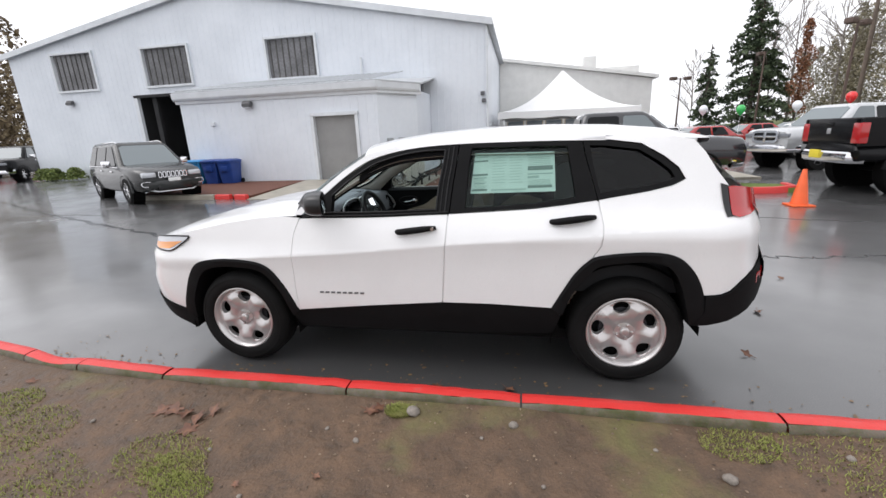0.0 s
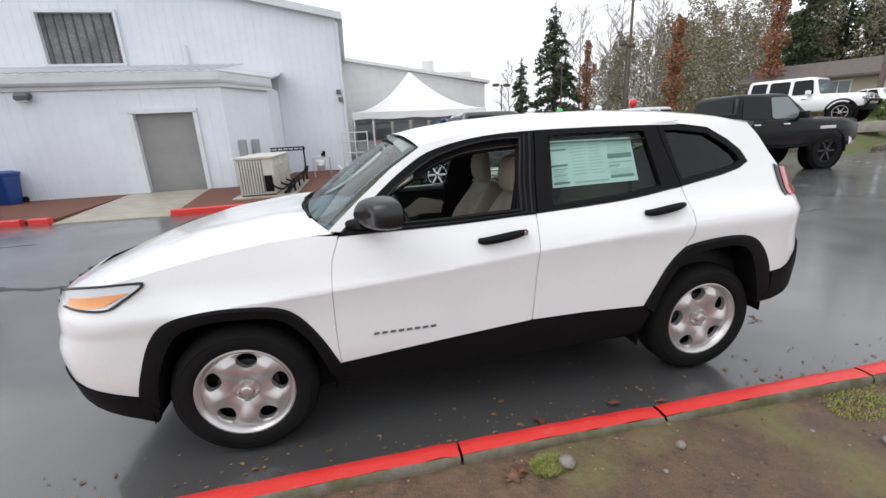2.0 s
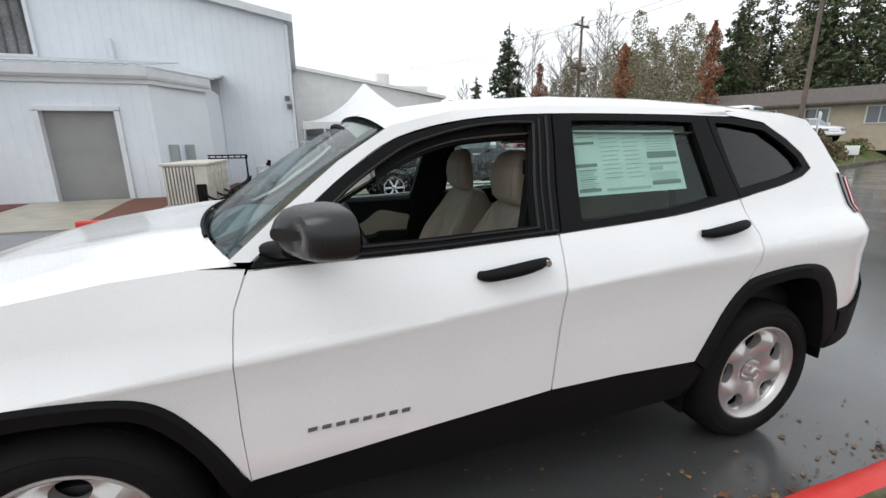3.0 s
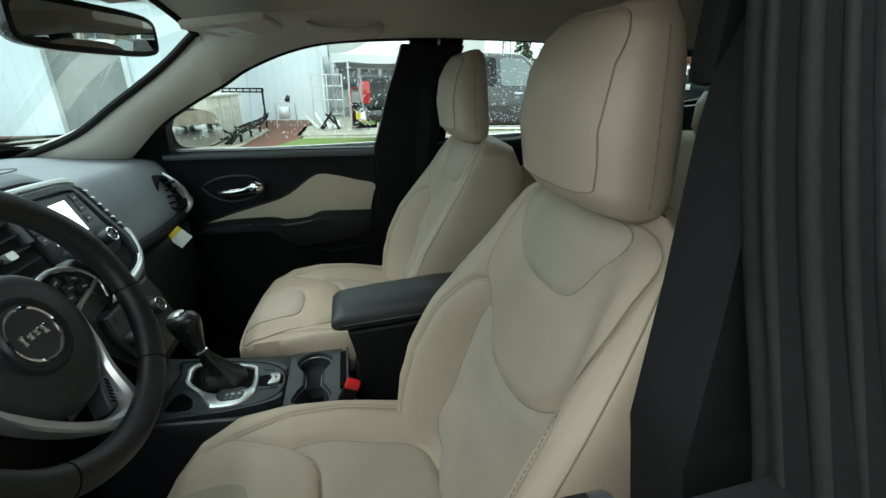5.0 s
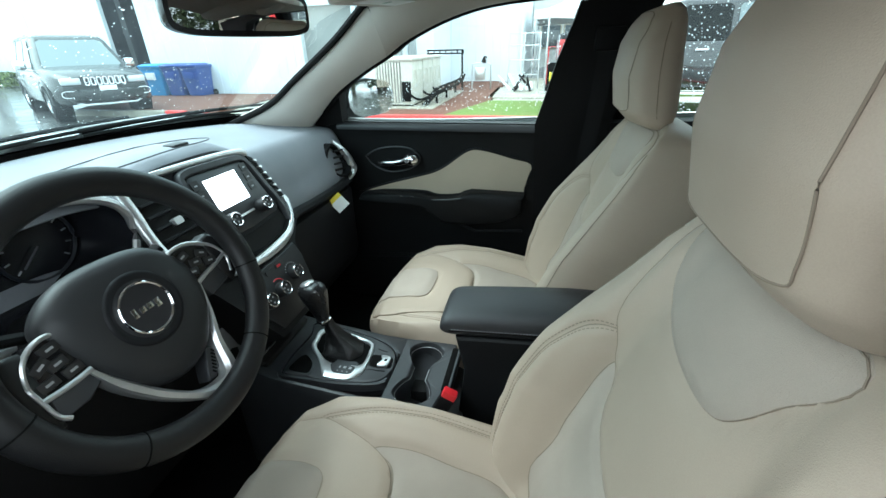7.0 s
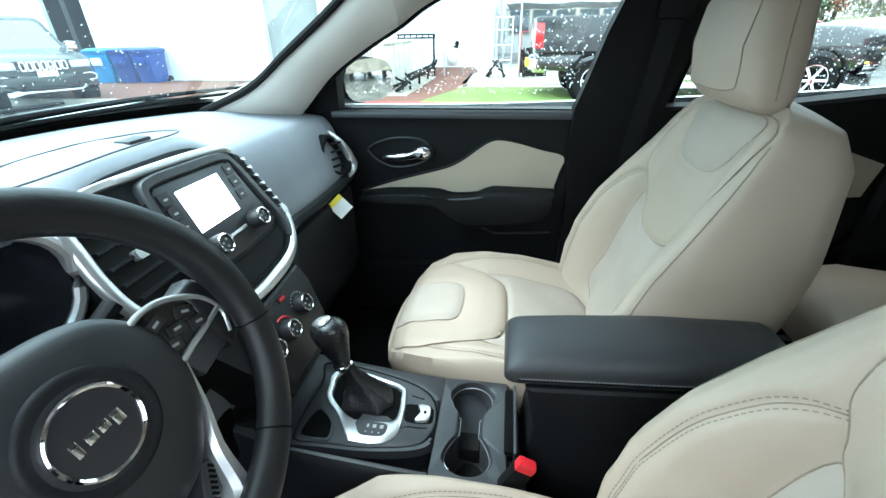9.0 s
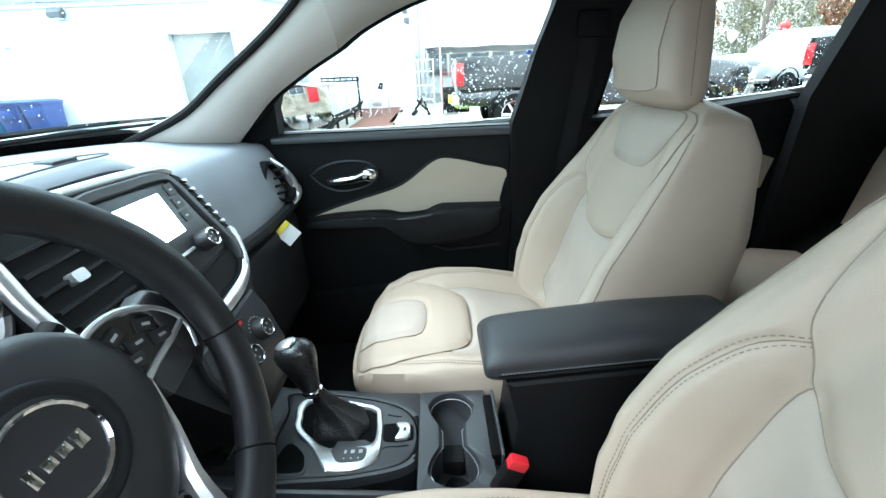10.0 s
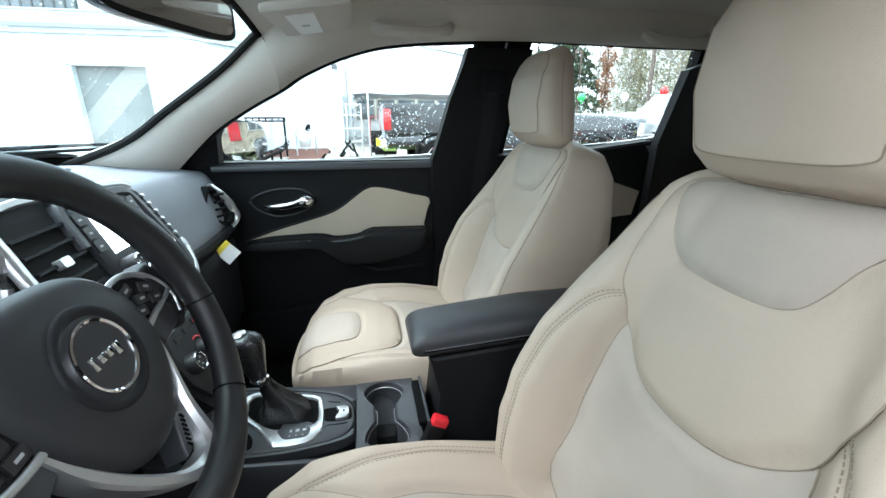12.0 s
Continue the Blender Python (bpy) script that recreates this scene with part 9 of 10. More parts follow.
    quad_pane("rear_window", [(slope(xb0, xb1, 0.12) - 0.01, ym, z0 + 0.12 * (z1 - z0)), (slope(xb0, xb1, 0.12) - 0.01, -ym, z0 + 0.12 * (z1 - z0)), (slope(xb0, xb1, 0.82) - 0.01, -yt, z0 + 0.82 * (z1 - z0)), (slope(xb0, xb1, 0.82) - 0.01, yt, z0 + 0.82 * (z1 - z0))], car, glassy)
    # nose
    xn, wn_ = stations[-1][0], stations[-1][1]
    kind, bumper_mat, lamp_z, grille_z0, grille_z1, bz0, bz1 = face
    bump = bmesh.new()
    curve = [(xn - 0.38, wn_ + 0.10), (xn - 0.06, wn_ - 0.06), (xn + 0.07, wn_ * 0.5), (xn + 0.09, 0), (xn + 0.07, -wn_ * 0.5), (xn - 0.06, -wn_ + 0.06), (xn - 0.38, -wn_ - 0.10)]
    tube(bump, [(x, y, (bz0 + bz1) / 2) for x, y in curve], 0.06, 8, flat=(bz1 - bz0) / 0.12)
    part("front_bumper", bump, bumper_mat, car)
    for side in (1, -1):
        part("headlamp", boxed(xn - 0.22, xn + 0.035, *sorted((side * (wn_ - 0.34), side * (wn_ + 0.01))), lamp_z - 0.07, lamp_z + 0.07, 0.04), LAMPCLEAR if kind == "slots" else CARLAMP, car)
    gw = wn_ - 0.38
    grille = part("grille", boxed(xn - 0.08, xn + 0.03, -gw, gw, grille_z0, grille_z1, 0.03), GLOSSBLACK, car)
    if kind == "slots":
        n = 7
        for i in range(n):
            y = -gw + (i + 0.5) * 2 * gw / n
            outer, inner = oval(y, (grille_z0 + grille_z1) / 2, gw / n * 0.86, (grille_z1 - grille_z0) / 2 * 0.9, 16, 5), oval(y, (grille_z0 + grille_z1) / 2, gw / n * 0.5, (grille_z1 - grille_z0) / 2 * 0.68, 16, 5)
            part("slot_frame", ring_frame(outer, inner, lambda a, b, d: (xn + 0.03 + d, a, b), 0.02), CHROME, grille)
    else:
        cross = boxed(xn + 0.02, xn + 0.07, -0.05, 0.05, grille_z0, grille_z1, 0.015)
        box(cross, xn + 0.02, xn + 0.06, -gw, gw, (grille_z0 + grille_z1) / 2 - 0.03, (grille_z0 + grille_z1) / 2 + 0.03, 0.012)
        part("grille_bars", cross, CHROME, grille)
        rim = ring_frame(oval(0, (grille_z0 + grille_z1) / 2, gw + 0.03, (grille_z1 - grille_z0) / 2 + 0.03, 24, 6), oval(0, (grille_z0 + grille_z1) / 2, gw - 0.03, (grille_z1 - grille_z0) / 2 - 0.04, 24, 6), lambda a, b, d: (xn + 0.03 + d, a, b), 0.03)
        part("grille_surround", rim, CHROME, grille)
    # tail
    xt, wt = stations[0][0], stations[0][1]
    tz0, tz1, rb0, rb1, rb_mat = tail
    bump = bmesh.new()
    tube(bump, [(xt + 0.22, wt + 0.02, (rb0 + rb1) / 2), (xt - 0.03, wt - 0.08, (rb0 + rb1) / 2), (xt - 0.08, 0, (rb0 + rb1) / 2), (xt - 0.03, -wt + 0.08, (rb0 + rb1) / 2), (xt + 0.22, -wt - 0.02, (rb0 + rb1) / 2)], 0.05, 8, flat=(rb1 - rb0) / 0.10)
    part("rear_bumper", bump, rb_mat, car)
    for side in (1, -1):
        part("tail_lamp", boxed(xt - 0.03, xt + (0.13 if bed else 0.16), *sorted((side * (wt - 0.10), side * ((bed[2] if bed else wt) + 0.02))), tz0, tz1, 0.025), LAMPRED, car)
    if bed:
        xb_0, xb_1, bw, rail, floor_z = bed
        bm = bmesh.new()
        for a in ((xb_0, xb_1, bw - 0.09, bw), (xb_0, xb_1, -bw, -bw + 0.09), (xb_1 - 0.05, xb_1, -bw + 0.09, bw - 0.09)):
            box(bm, *a, floor_z - 0.1, rail, 0.02, None, 1)
        box(bm, xb_0, xb_1, -bw + 0.09, bw - 0.09, floor_z - 0.05, floor_z)
        part("truck_bed", bm, paint, car)
        gate = boxed(xb_0 - 0.015, xb_0 + 0.06, -bw + 0.17, bw - 0.17, floor_z, rail - 0.01, 0.015)
        box(gate, xb_0 - 0.03, xb_0, -0.13, 0.13, rail - 0.17, rail - 0.08, 0.015)
        tailgate = part("tailgate", gate, paint, car)
        part("badge", boxed(xb_0 - 0.025, xb_0 - 0.014, -0.07, 0.07, floor_z + 0.16, floor_z + 0.28, 0.004), SATIN, tailgate)
    if extras:
        extras(car, xn, xt)
    return car


def suv_extras(car, xn, xt):
    part("lower_strip", tube(bmesh.new(), [(xn - 0.08, 0.62, 0.40), (xn + 0.10, 0.45, 0.36), (xn + 0.12, 0, 0.36), (xn + 0.10, -0.45, 0.36), (xn - 0.08, -0.62, 0.40)], 0.018, 6), SATIN, car)
    part("lower_intake", boxed(xn - 0.05, xn + 0.115, -0.46, 0.46, 0.40, 0.54, 0.03), GLOSSBLACK, car)
    part("number_plate", boxed(xn + 0.09, xn + 0.12, -0.16, 0.16, 0.60, 0.73, 0.006), PAPER, car, "pale plain plate")
    for side in (1, -1):
        part("fog_lamp", ring_frame(oval(side * 0.68, 0.58, 0.14, 0.075, 18, 2.6), oval(side * 0.68, 0.58, 0.126, 0.062, 18, 2.6), lambda a, b, d: (xn - 0.03 + d, a, b), 0.04), CHROME, car)
        part("roof_rail", tube(bmesh.new(), [(-1.85, side * 0.60, 1.66), (-1.7, side * 0.60, 1.74), (0, side * 0.60, 1.78), (0.25, side * 0.60, 1.73)], 0.02, 6), CHROME, car)
        part("belt_strip", boxed(-2.0, 1.0, *sorted((side * 0.915, side * 0.935)), 1.035, 1.06), CHROME, car)


vehicle("parked_suv", "dark grey off-road SUV with a seven-slot chrome grille", "car", (-11.4, 9.26, 0), -28, DARKGREY,
        [(-2.36, 0.80, 0.50, 1.00), (-2.25, 0.90, 0.40, 1.08), (-1.3, 0.955, 0.34, 1.10), (0, 0.965, 0.32, 1.09), (1.05, 0.955, 0.34, 1.09), (1.7, 0.93, 0.36, 1.05), (2.2, 0.87, 0.36, 0.98), (2.40, 0.76, 0.40, 0.90)],
        (-2.28, 1.12, 0.90, 1.02, -1.95, 0.22, 0.70, 1.76), (-1.45, 1.45), 0.82, 0.385,
        ((-2.02, -1.38, -1.72, -1.32), (-1.28, -0.32, -1.22, -0.32), (-0.22, 0.78, -0.22, 0.22)), ("slots", DARKGREY, 0.83, 0.73, 0.92, 0.42, 0.66), (0.85, 1.05, 0.45, 0.70, DARKGREY), CHROME, None, DARKGREY, 0.26, ((-0.55, 0.93), (0.45, 0.92)), CARGLASS, suv_extras, 5)


def truck_stations(lift, hood):
    return [(-2.92, 0.86, 0.62 + lift, 1.40 + lift), (-2.86, 0.98, 0.55 + lift, 1.44 + lift), (-1.4, 1.0, 0.48 + lift, 1.44 + lift), (-0.9, 1.0, 0.45 + lift, 1.30 + lift), (0.9, 1.0, 0.45 + lift, 1.30 + lift), (1.3, 1.0, 0.5 + lift, hood + lift), (2.2, 0.99, 0.52 + lift, hood - 0.02 + lift), (2.75, 0.93, 0.52 + lift, hood - 0.06 + lift), (2.9, 0.84, 0.55 + lift, hood - 0.14 + lift)]


def truck(name, label, at, yaw, paint, lift, rim, tyre, extras=None, panes_mat=CARGLASS):
    st = truck_stations(lift, 1.25)
    st = [s if s[0] > -1.1 else (s[0], s[1], s[2], 0.92 + lift) for s in st]
    return vehicle(name, label, "truck", at, yaw, paint, st, (-1.15, 1.35, 0.93, 1.22 + lift, -0.98, 0.52, 0.74, 1.93 + lift), (-1.80, 1.83), 0.85, tyre,
                   ((-0.95, -0.12, -0.86, -0.12), (-0.02, 0.98, -0.02, 0.50)), ("cross", CHROME, 1.0 + lift, 0.80 + lift, 1.14 + lift, 0.46 + lift, 0.70 + lift), (0.92 + lift, 1.34 + lift, 0.50 + lift, 0.74 + lift, CHROME), rim, (-2.93, -1.2, 1.0, 1.44 + lift, 0.95 + lift), BLACKPL, 0.29, ((-0.55, 1.12 + lift), (0.35, 1.12 + lift)), panes_mat, extras)


def yellow_plate(car, xn, xt):
    part("dealer_plate", boxed(xt - 0.15, xt - 0.11, -0.16, 0.16, 0.62, 0.78, 0.006), YELLOW, car, "yellow plain plate")
    part("tow_hitch", boxed(xt - 0.2, xt + 0.3, -0.06, 0.06, 0.42, 0.54, 0.02), BLACKPL, car)
    part("aerial", tube(bmesh.new(), [(1.45, -0.85, 1.25), (1.2, -0.86, 1.72)], 0.005, 5), BLACKPL, car)
    for side in (1, -1):
        part("running_board", tube(bmesh.new(), [(-1.2, side * 1.0, 0.50), (-1.1, side * 1.06, 0.46), (1.0, side * 1.06, 0.46), (1.1, side * 1.0, 0.50)], 0.045, 8), CHROME, car)


def lifted_plate(car, xn, xt):
    part("dealer_plate", boxed(xt - 0.16, xt - 0.11, -0.02, 0.34, 0.74, 0.92, 0.006), YELLOW, car, "yellow plain plate")
    part("axle", tube(bmesh.new(), [(-1.8, -0.7, 0.45), (-1.8, 0, 0.47), (-1.8, 0.7, 0.45)], 0.07, 8), BLACKPL, car)
    for side in (1, -1):
        part("running_board", boxed(-1.2, 1.1, *sorted((side * 0.98, side * 1.1)), 0.66, 0.70, 0.012), BLACKPL, car)
        part("side_badge", boxed(1.45, 1.95, *sorted((side * 0.99, side * 1.004)), 1.10, 1.18, 0.003), SATIN, car)


truck("pickup_truck", "grey crew-cab pickup with chrome bumpers on the lot", (3.25, 10.0, 0), 0, MIDGREY, 0.06, CHROME, 0.42, yellow_plate)
truck("pickup_truck", "lifted black crew-cab pickup with black wheels", (10.5, 8.55, 0), -3, BLACKPAINT, 0.16, GLOSSBLACK, 0.50, lifted_plate)
truck("pickup_truck", "white and silver pickup parked nose to the aisle", (11.6, 14.6, 0), 197, SILVERPAINT, 0.12, GLOSSBLACK, 0.44)
truck("pickup_truck", "black pickup with a chrome nose beside the hall", (-28.4, 17.6, 0), -60, BLACKPAINT, 0.0, CHROME, 0.40)

CARLINE = [(-2.2, 0.74, 0.42, 0.88), (-2.1, 0.86, 0.30, 0.96), (-1.0, 0.9, 0.26, 0.98), (0.8, 0.9, 0.26, 0.98), (1.6, 0.87, 0.28, 0.92), (2.1, 0.80, 0.32, 0.82), (2.25, 0.70, 0.36, 0.74)]


def sedan(label, at, yaw, paint):
    return vehicle("parked_car", label, "car", at, yaw, paint, CARLINE, (-1.85, 1.05, 0.84, 0.92, -1.15, 0.30, 0.62, 1.45), (-1.38, 1.38), 0.77, 0.33,
                   ((-1.30, -0.45, -1.05, -0.45), (-0.36, 0.66, -0.36, 0.24)), ("cross", paint, 0.68, 0.50, 0.66, 0.34, 0.52), (0.72, 0.90, 0.40, 0.62, paint), SILVER, None, paint, 0.22)


random.seed(11)
for k, (x, y, yaw, paint, lab) in enumerate([(13.2, 19.6, 205, WHITE, "white sedan in the back row of the lot"), (16.4, 20.3, 205, BLACKPAINT, "black sedan in the back row of the lot"), (19.6, 21.2, 205, SILVERPAINT, "silver sedan in the back row of the lot"),
                                             (10.2, 23.5, 190, REDPAINTCAR, "red sedan in the back row of the lot"), (6.9, 29.2, 185, MIDGREY, "grey sedan far across the lot"), (10.0, 29.8, 185, WHITE, "white sedan far across the lot"), (13.1, 30.2, 185, DARKGREY, "dark grey sedan far across the lot"),
                                             (16.2, 30.8, 190, REDPAINTCAR, "red sedan far across the lot"), (19.2, 31.4, 190, SILVERPAINT, "silver sedan far across the lot"), (22.5, 30.5, 200, BLACKPAINT, "black sedan far across the lot"), (-33.5, 21.0, -50, REDPAINTCAR, "red sedan beyond the hall's corner")]):
    sedan(lab, (x, y, 0), yaw, paint)

# ---- bank, kerb and planting at the lot's far side ----
def bank_depth(x, y):
    return min((x - 19.0) * -0.295 + (y - 10.8) * 0.955, (x - 17.3) * 0.972 + (y - 12.0) * -0.231)


def bank_height(x, y):
    d = bank_depth(x, y)
    if d < 0:
        return -0.3
    s = min(1.0, d / 2.6)
    return 0.14 + 0.95 * s * s * (3 - 2 * s) + 0.055 * d + 0.11 * max(0, d - 24) + 0.06 * noise.noise(Vector((x * 0.7, y * 0.7, 0)))


def ivy(b, l, tex, ramp, mix, bump):
    t, u = tex(14, 5, 0.7), tex(0.5, 4)
    col = mix(ramp(t.outputs["Fac"], [(0.3, 0.0), (0.7, 1.0)]), (0.035, 0.06, 0.012), (0.14, 0.20, 0.04))
    col = mix(ramp(u.outputs["Fac"], [(0.42, 0.0), (0.62, 0.75)]), col, (0.11, 0.085, 0.05))
    l.new(col, b.inputs["Base Color"])
    b.inputs["Roughness"].default_value = 0.9
    bump(t.outputs["Fac"], 0.8, 0.05)


IVY = ground_material("bank_groundcover", ivy)
bm = bmesh.new()
xs, ys = [16 + 0.9 * i for i in range(20)] + [34 + 4 * i for i in range(14)], [10 + 0.9 * i for i in range(30)] + [37.5 + 4 * i for i in range(14)]
grid = [[bm.verts.new((x, y, bank_height(x, y))) for y in ys] for x in xs]
for i in range(len(xs) - 1):
    for j in range(len(ys) - 1):
        q = (grid[i][j], grid[i + 1][j], grid[i + 1][j + 1], grid[i][j + 1])
        if max(v.co.z for v in q) > 0:
            bm.faces.new(q)
tagged(part("bank", bm, IVY), "planted bank rising behind the lot", "ground", kind="structure")

for k in range(16):
    x0 = 19.0 + k * 1.52
    y0 = 10.7 + (x0 - 19.0) * 0.309
    bm = boxed(0, 1.5, -0.10, 0.08, 0, 0.19, 0.02)
    moved(bm, Matrix.Translation((x0, y0, 0)) @ Matrix.Rotation(math.atan(0.309), 4, "Z"))
    tagged(part("bank_kerb", bm, MOSSY), "grey concrete kerb of the planted bank", "kerb", "bank kerb stones", kind="structure")
for k in range(8):
    y0 = 11.6 + k * 1.52
    bm = boxed(-0.10, 0.08, 0, 1.5, 0, 0.19, 0.02)
    moved(bm, Matrix.Translation((17.25 + (y0 - 12) * 0.2375, y0, 0)) @ Matrix.Rotation(-math.atan(0.2375), 4, "Z"))
    tagged(part("bank_kerb", bm, MOSSY), "grey concrete kerb of the planted bank", "kerb", "bank kerb stones", kind="structure")


def leafmass(n, sampler, size, seed, squash=0.8):
    """Many small leaf faces about sampled points."""
    rng = np.random.default_rng(seed)
    pts = np.array([sampler(rng) for _ in range(n)])
    a = rng.normal(size=(n, 3))
    a /= np.linalg.norm(a, axis=1)[:, None]
    b = np.cross(a, rng.normal(size=(n, 3)))
    b /= np.linalg.norm(b, axis=1)[:, None]
    s = size * rng.uniform(0.5, 1.3, (n, 1))
    vs = np.stack([pts - a * s, pts + b * s * squash * 0.6, pts + a * s, pts - b * s * squash * 0.6], 1).reshape(-1, 3)
    fs = np.arange(4 * n).reshape(-1, 4)
    return vs, fs


def leaf_object(name, vs, fs, mat, parent=None, label="", kind=""):
    me = bpy.data.meshes.new(name)
    me.from_pydata(vs.tolist(), [], fs.tolist())
    me.materials.append(mat)
    ob = new(name, me)
    ob.parent = parent
    return tagged(ob, label, kind=kind)


NEEDLES = leaf_material("fir_needles", (0.030, 0.050, 0.026), (0.085, 0.115, 0.055))
OLIVE = leaf_material("olive_winter_foliage", (0.19, 0.168, 0.105), (0.28, 0.25, 0.165))
DARKGREEN = leaf_material("dark_evergreen", (0.035, 0.055, 0.025), (0.10, 0.125, 0.05))
RUST = leaf_material("rust_brown_leaves", (0.16, 0.06, 0.028), (0.36, 0.16, 0.08))
SHRUB = leaf_material("shrub_leaves", (0.045, 0.075, 0.015), (0.22, 0.27, 0.07))
BROWNSHRUB = leaf_material("brown_shrub_twigs", (0.09, 0.06, 0.035), (0.22, 0.17, 0.09))
TRUNK = material("tree_bark", (0.085, 0.068, 0.055), 0.9, vary=0.2, scale=4, fine=40, bump=0.6)
TWIG = material("grey_twigs", (0.30, 0.265, 0.235), 0.9, vary=0.2, scale=4, fine=40)


def fir_tree(label, at, height, spread, seed, mat=NEEDLES, n=5200):
    tree = thing("fir_tree", label, "tree", at)
    part("trunk", rod(bmesh.new(), (0, 0, -0.3), (0, 0, height), 0.30, 0.03, 9), TRUNK, tree)
    bm = bmesh.new()
    rng = random.Random(seed)
    limbs = []
    for i in range(90):
        z = height * (0.10 + 0.88 * i / 90)
        r = spread * (1 - z / height) ** 0.75 * rng.uniform(0.6, 1.12) + 0.15
        a = rng.uniform(0, 6.283)
        limbs.append((z, r, a))
        tube(bm, [(0, 0, z), (0.5 * r * math.cos(a), 0.5 * r * math.sin(a), z - 0.05 * r), (r * math.cos(a), r * math.sin(a), z - 0.32 * r)], lambda t: 0.05 * (1.1 - t), 4)
    part("limb_work", bm, TRUNK, tree)

    def sample(g):
        z, r, a = limbs[int(g.integers(len(limbs)) * g.uniform(0.5, 1))]
        t = g.uniform(0.15, 1.02)
        w = 0.17 * r * (1.15 - t) + 0.08
        p = (r * t * math.cos(a), r * t * math.sin(a), z - 0.32 * r * t * t)
        return (p[0] + g.normal() * w, p[1] + g.normal() * w, p[2] - abs(g.normal()) * 0.16)
    leaf_object("crown", *leafmass(n, sample, 0.22, seed), mat, tree)


def bare_tree(label, at, height, seed, wide=0.45):
    tree = thing("bare_tree", label, "tree", at)
    rng = random.Random(seed)
    trunk, twigs = bmesh.new(), bmesh.new()
    part("trunk", tube(trunk, [(0, 0, -0.3), (rng.uniform(-0.1, 0.1), 0, height * 0.4), (rng.uniform(-0.3, 0.3), 0.1, height)], lambda t: 0.14 * (1.08 - t), 7), TWIG, tree)

    def grow(p, d, ln, r, depth):
        q = p + d * ln
        rod(twigs, p, q, r, r * 0.55, 4, False)
        if depth:
            for _ in range(4):
                t = rng.uniform(0.35, 1)
                nd = (d + Vector((rng.uniform(-1, 1), rng.uniform(-1, 1), rng.uniform(-0.1, 0.7))) * 0.75).normalized()
                grow(p.lerp(q, t), nd, ln * rng.uniform(0.45, 0.7), r * 0.5, depth - 1)
    for i in range(16):
        z = height * (0.28 + 0.7 * i / 16)
        a = rng.uniform(0, 6.283)
        grow(Vector((0, 0, z)), Vector((math.cos(a) * wide * 2, math.sin(a) * wide * 2, 1)).normalized(), height * 0.22 * (1.2 - i / 20), 0.045, 2)
    part("branching", twigs, TWIG, tree, "", 0)


def columnar_tree(label, at, height, seed):
    tree = thing("columnar_tree", label, "tree", at)
    part("trunk", rod(bmesh.new(), (0, 0, -0.3), (0, 0, height * 0.9), 0.16, 0.03, 8), TRUNK, tree)

    def sample(g):
        z = g.uniform(0.12, 1)
        w = 0.95 * (math.sin(math.pi * min(1, z * 0.85 + 0.12)) ** 0.7) * (0.8 + 0.35 * math.sin(z * 23 + seed))
        a, r = g.uniform(0, 6.283), w * math.sqrt(g.uniform(0, 1))
        return (r * math.cos(a), r * math.sin(a), z * height)
    leaf_object("crown", *leafmass(3200, sample, 0.115, seed), RUST, tree)


fir_tree("tall dark green fir behind the lot", (22.6, 45.0, 0), 14.5, 4.0, 3, n=7500)
fir_tree("small fir beside the tall fir", (19.0, 46.0, 0), 9.0, 1.6, 4, n=2000)
columnar_tree("rust-brown columnar tree above the lot", (25.5, 43.0, 1.0), 9.0, 5)
columnar_tree("rust-brown columnar tree on the bank", (25.6, 29.8, bank_height(25.6, 29.8)), 8.0, 6)
columnar_tree("rust-brown columnar tree on the bank", (31.5, 26.6, bank_height(31.5, 26.6)), 9.0, 7)
for k, (x, y, h) in enumerate([(24.5, 46, 12.5), (27, 47, 13.5), (29, 44, 12), (31.5, 46, 14), (28.5, 36, 11), (33.5, 42, 14), (36, 47, 15), (19.8, 52, 9)]):
    bare_tree("bare winter tree with fine grey twigs", (x, y, max(0, bank_height(x, y))), h, 30 + k)
for k, (x, y, h, s) in enumerate([(46, 27, 15, 4), (50, 31, 17, 4.2), (52, 24, 17, 4.2), (47, 36, 16, 4), (56, 28, 18, 4.5), (42, 33, 13, 3.5), (58, 20, 18, 4.5), (44, 24, 15, 4), (49, 19, 18, 4.5), (53, 16, 19, 4.5), (55, 23, 19, 4.5), (61, 26, 21, 5), (58, 13, 20, 5), (64, 18, 22, 5), (47, 30, 16, 4), (51, 36, 17, 4.5)]):
    fir_tree("dark evergreen on the wooded hill", (x, y, bank_height(x, y)), h, s, 50 + k, DARKGREEN, 4600)

# olive woods over the bank
vs, fs, off = [], [], 0
rng = random.Random(8)
for k in range(115):
    x, y = rng.uniform(27, 58), rng.uniform(24, 60)
    if bank_depth(x, y) < 5 or (x < 42 and y < 29):
        continue
    h, w, z = rng.uniform(7, 11), rng.uniform(2.0, 3.3), bank_height(x, y)

    def sample(g, x=x, y=y, h=h, w=w, z=z):
        t = g.uniform(0, 1)
        r = w * (1.05 - t) ** 0.55 * math.sqrt(g.uniform(0, 1)) * (0.75 + 0.3 * math.sin(t * 17 + x))
        a = g.uniform(0, 6.283)
        return (x + r * math.cos(a), y + r * math.sin(a), z + 0.4 + t * h)
    v, f = leafmass(1900, sample, 0.115, 100 + k)
    vs.append(v)
    fs.append(f + off)
    off += len(v)
tagged(leaf_object("woods", np.concatenate(vs), np.concatenate(fs), OLIVE, kind="stuff"), "olive winter woods on the hillside", "trees", kind="stuff")
vs, fs, off = [], [], 0
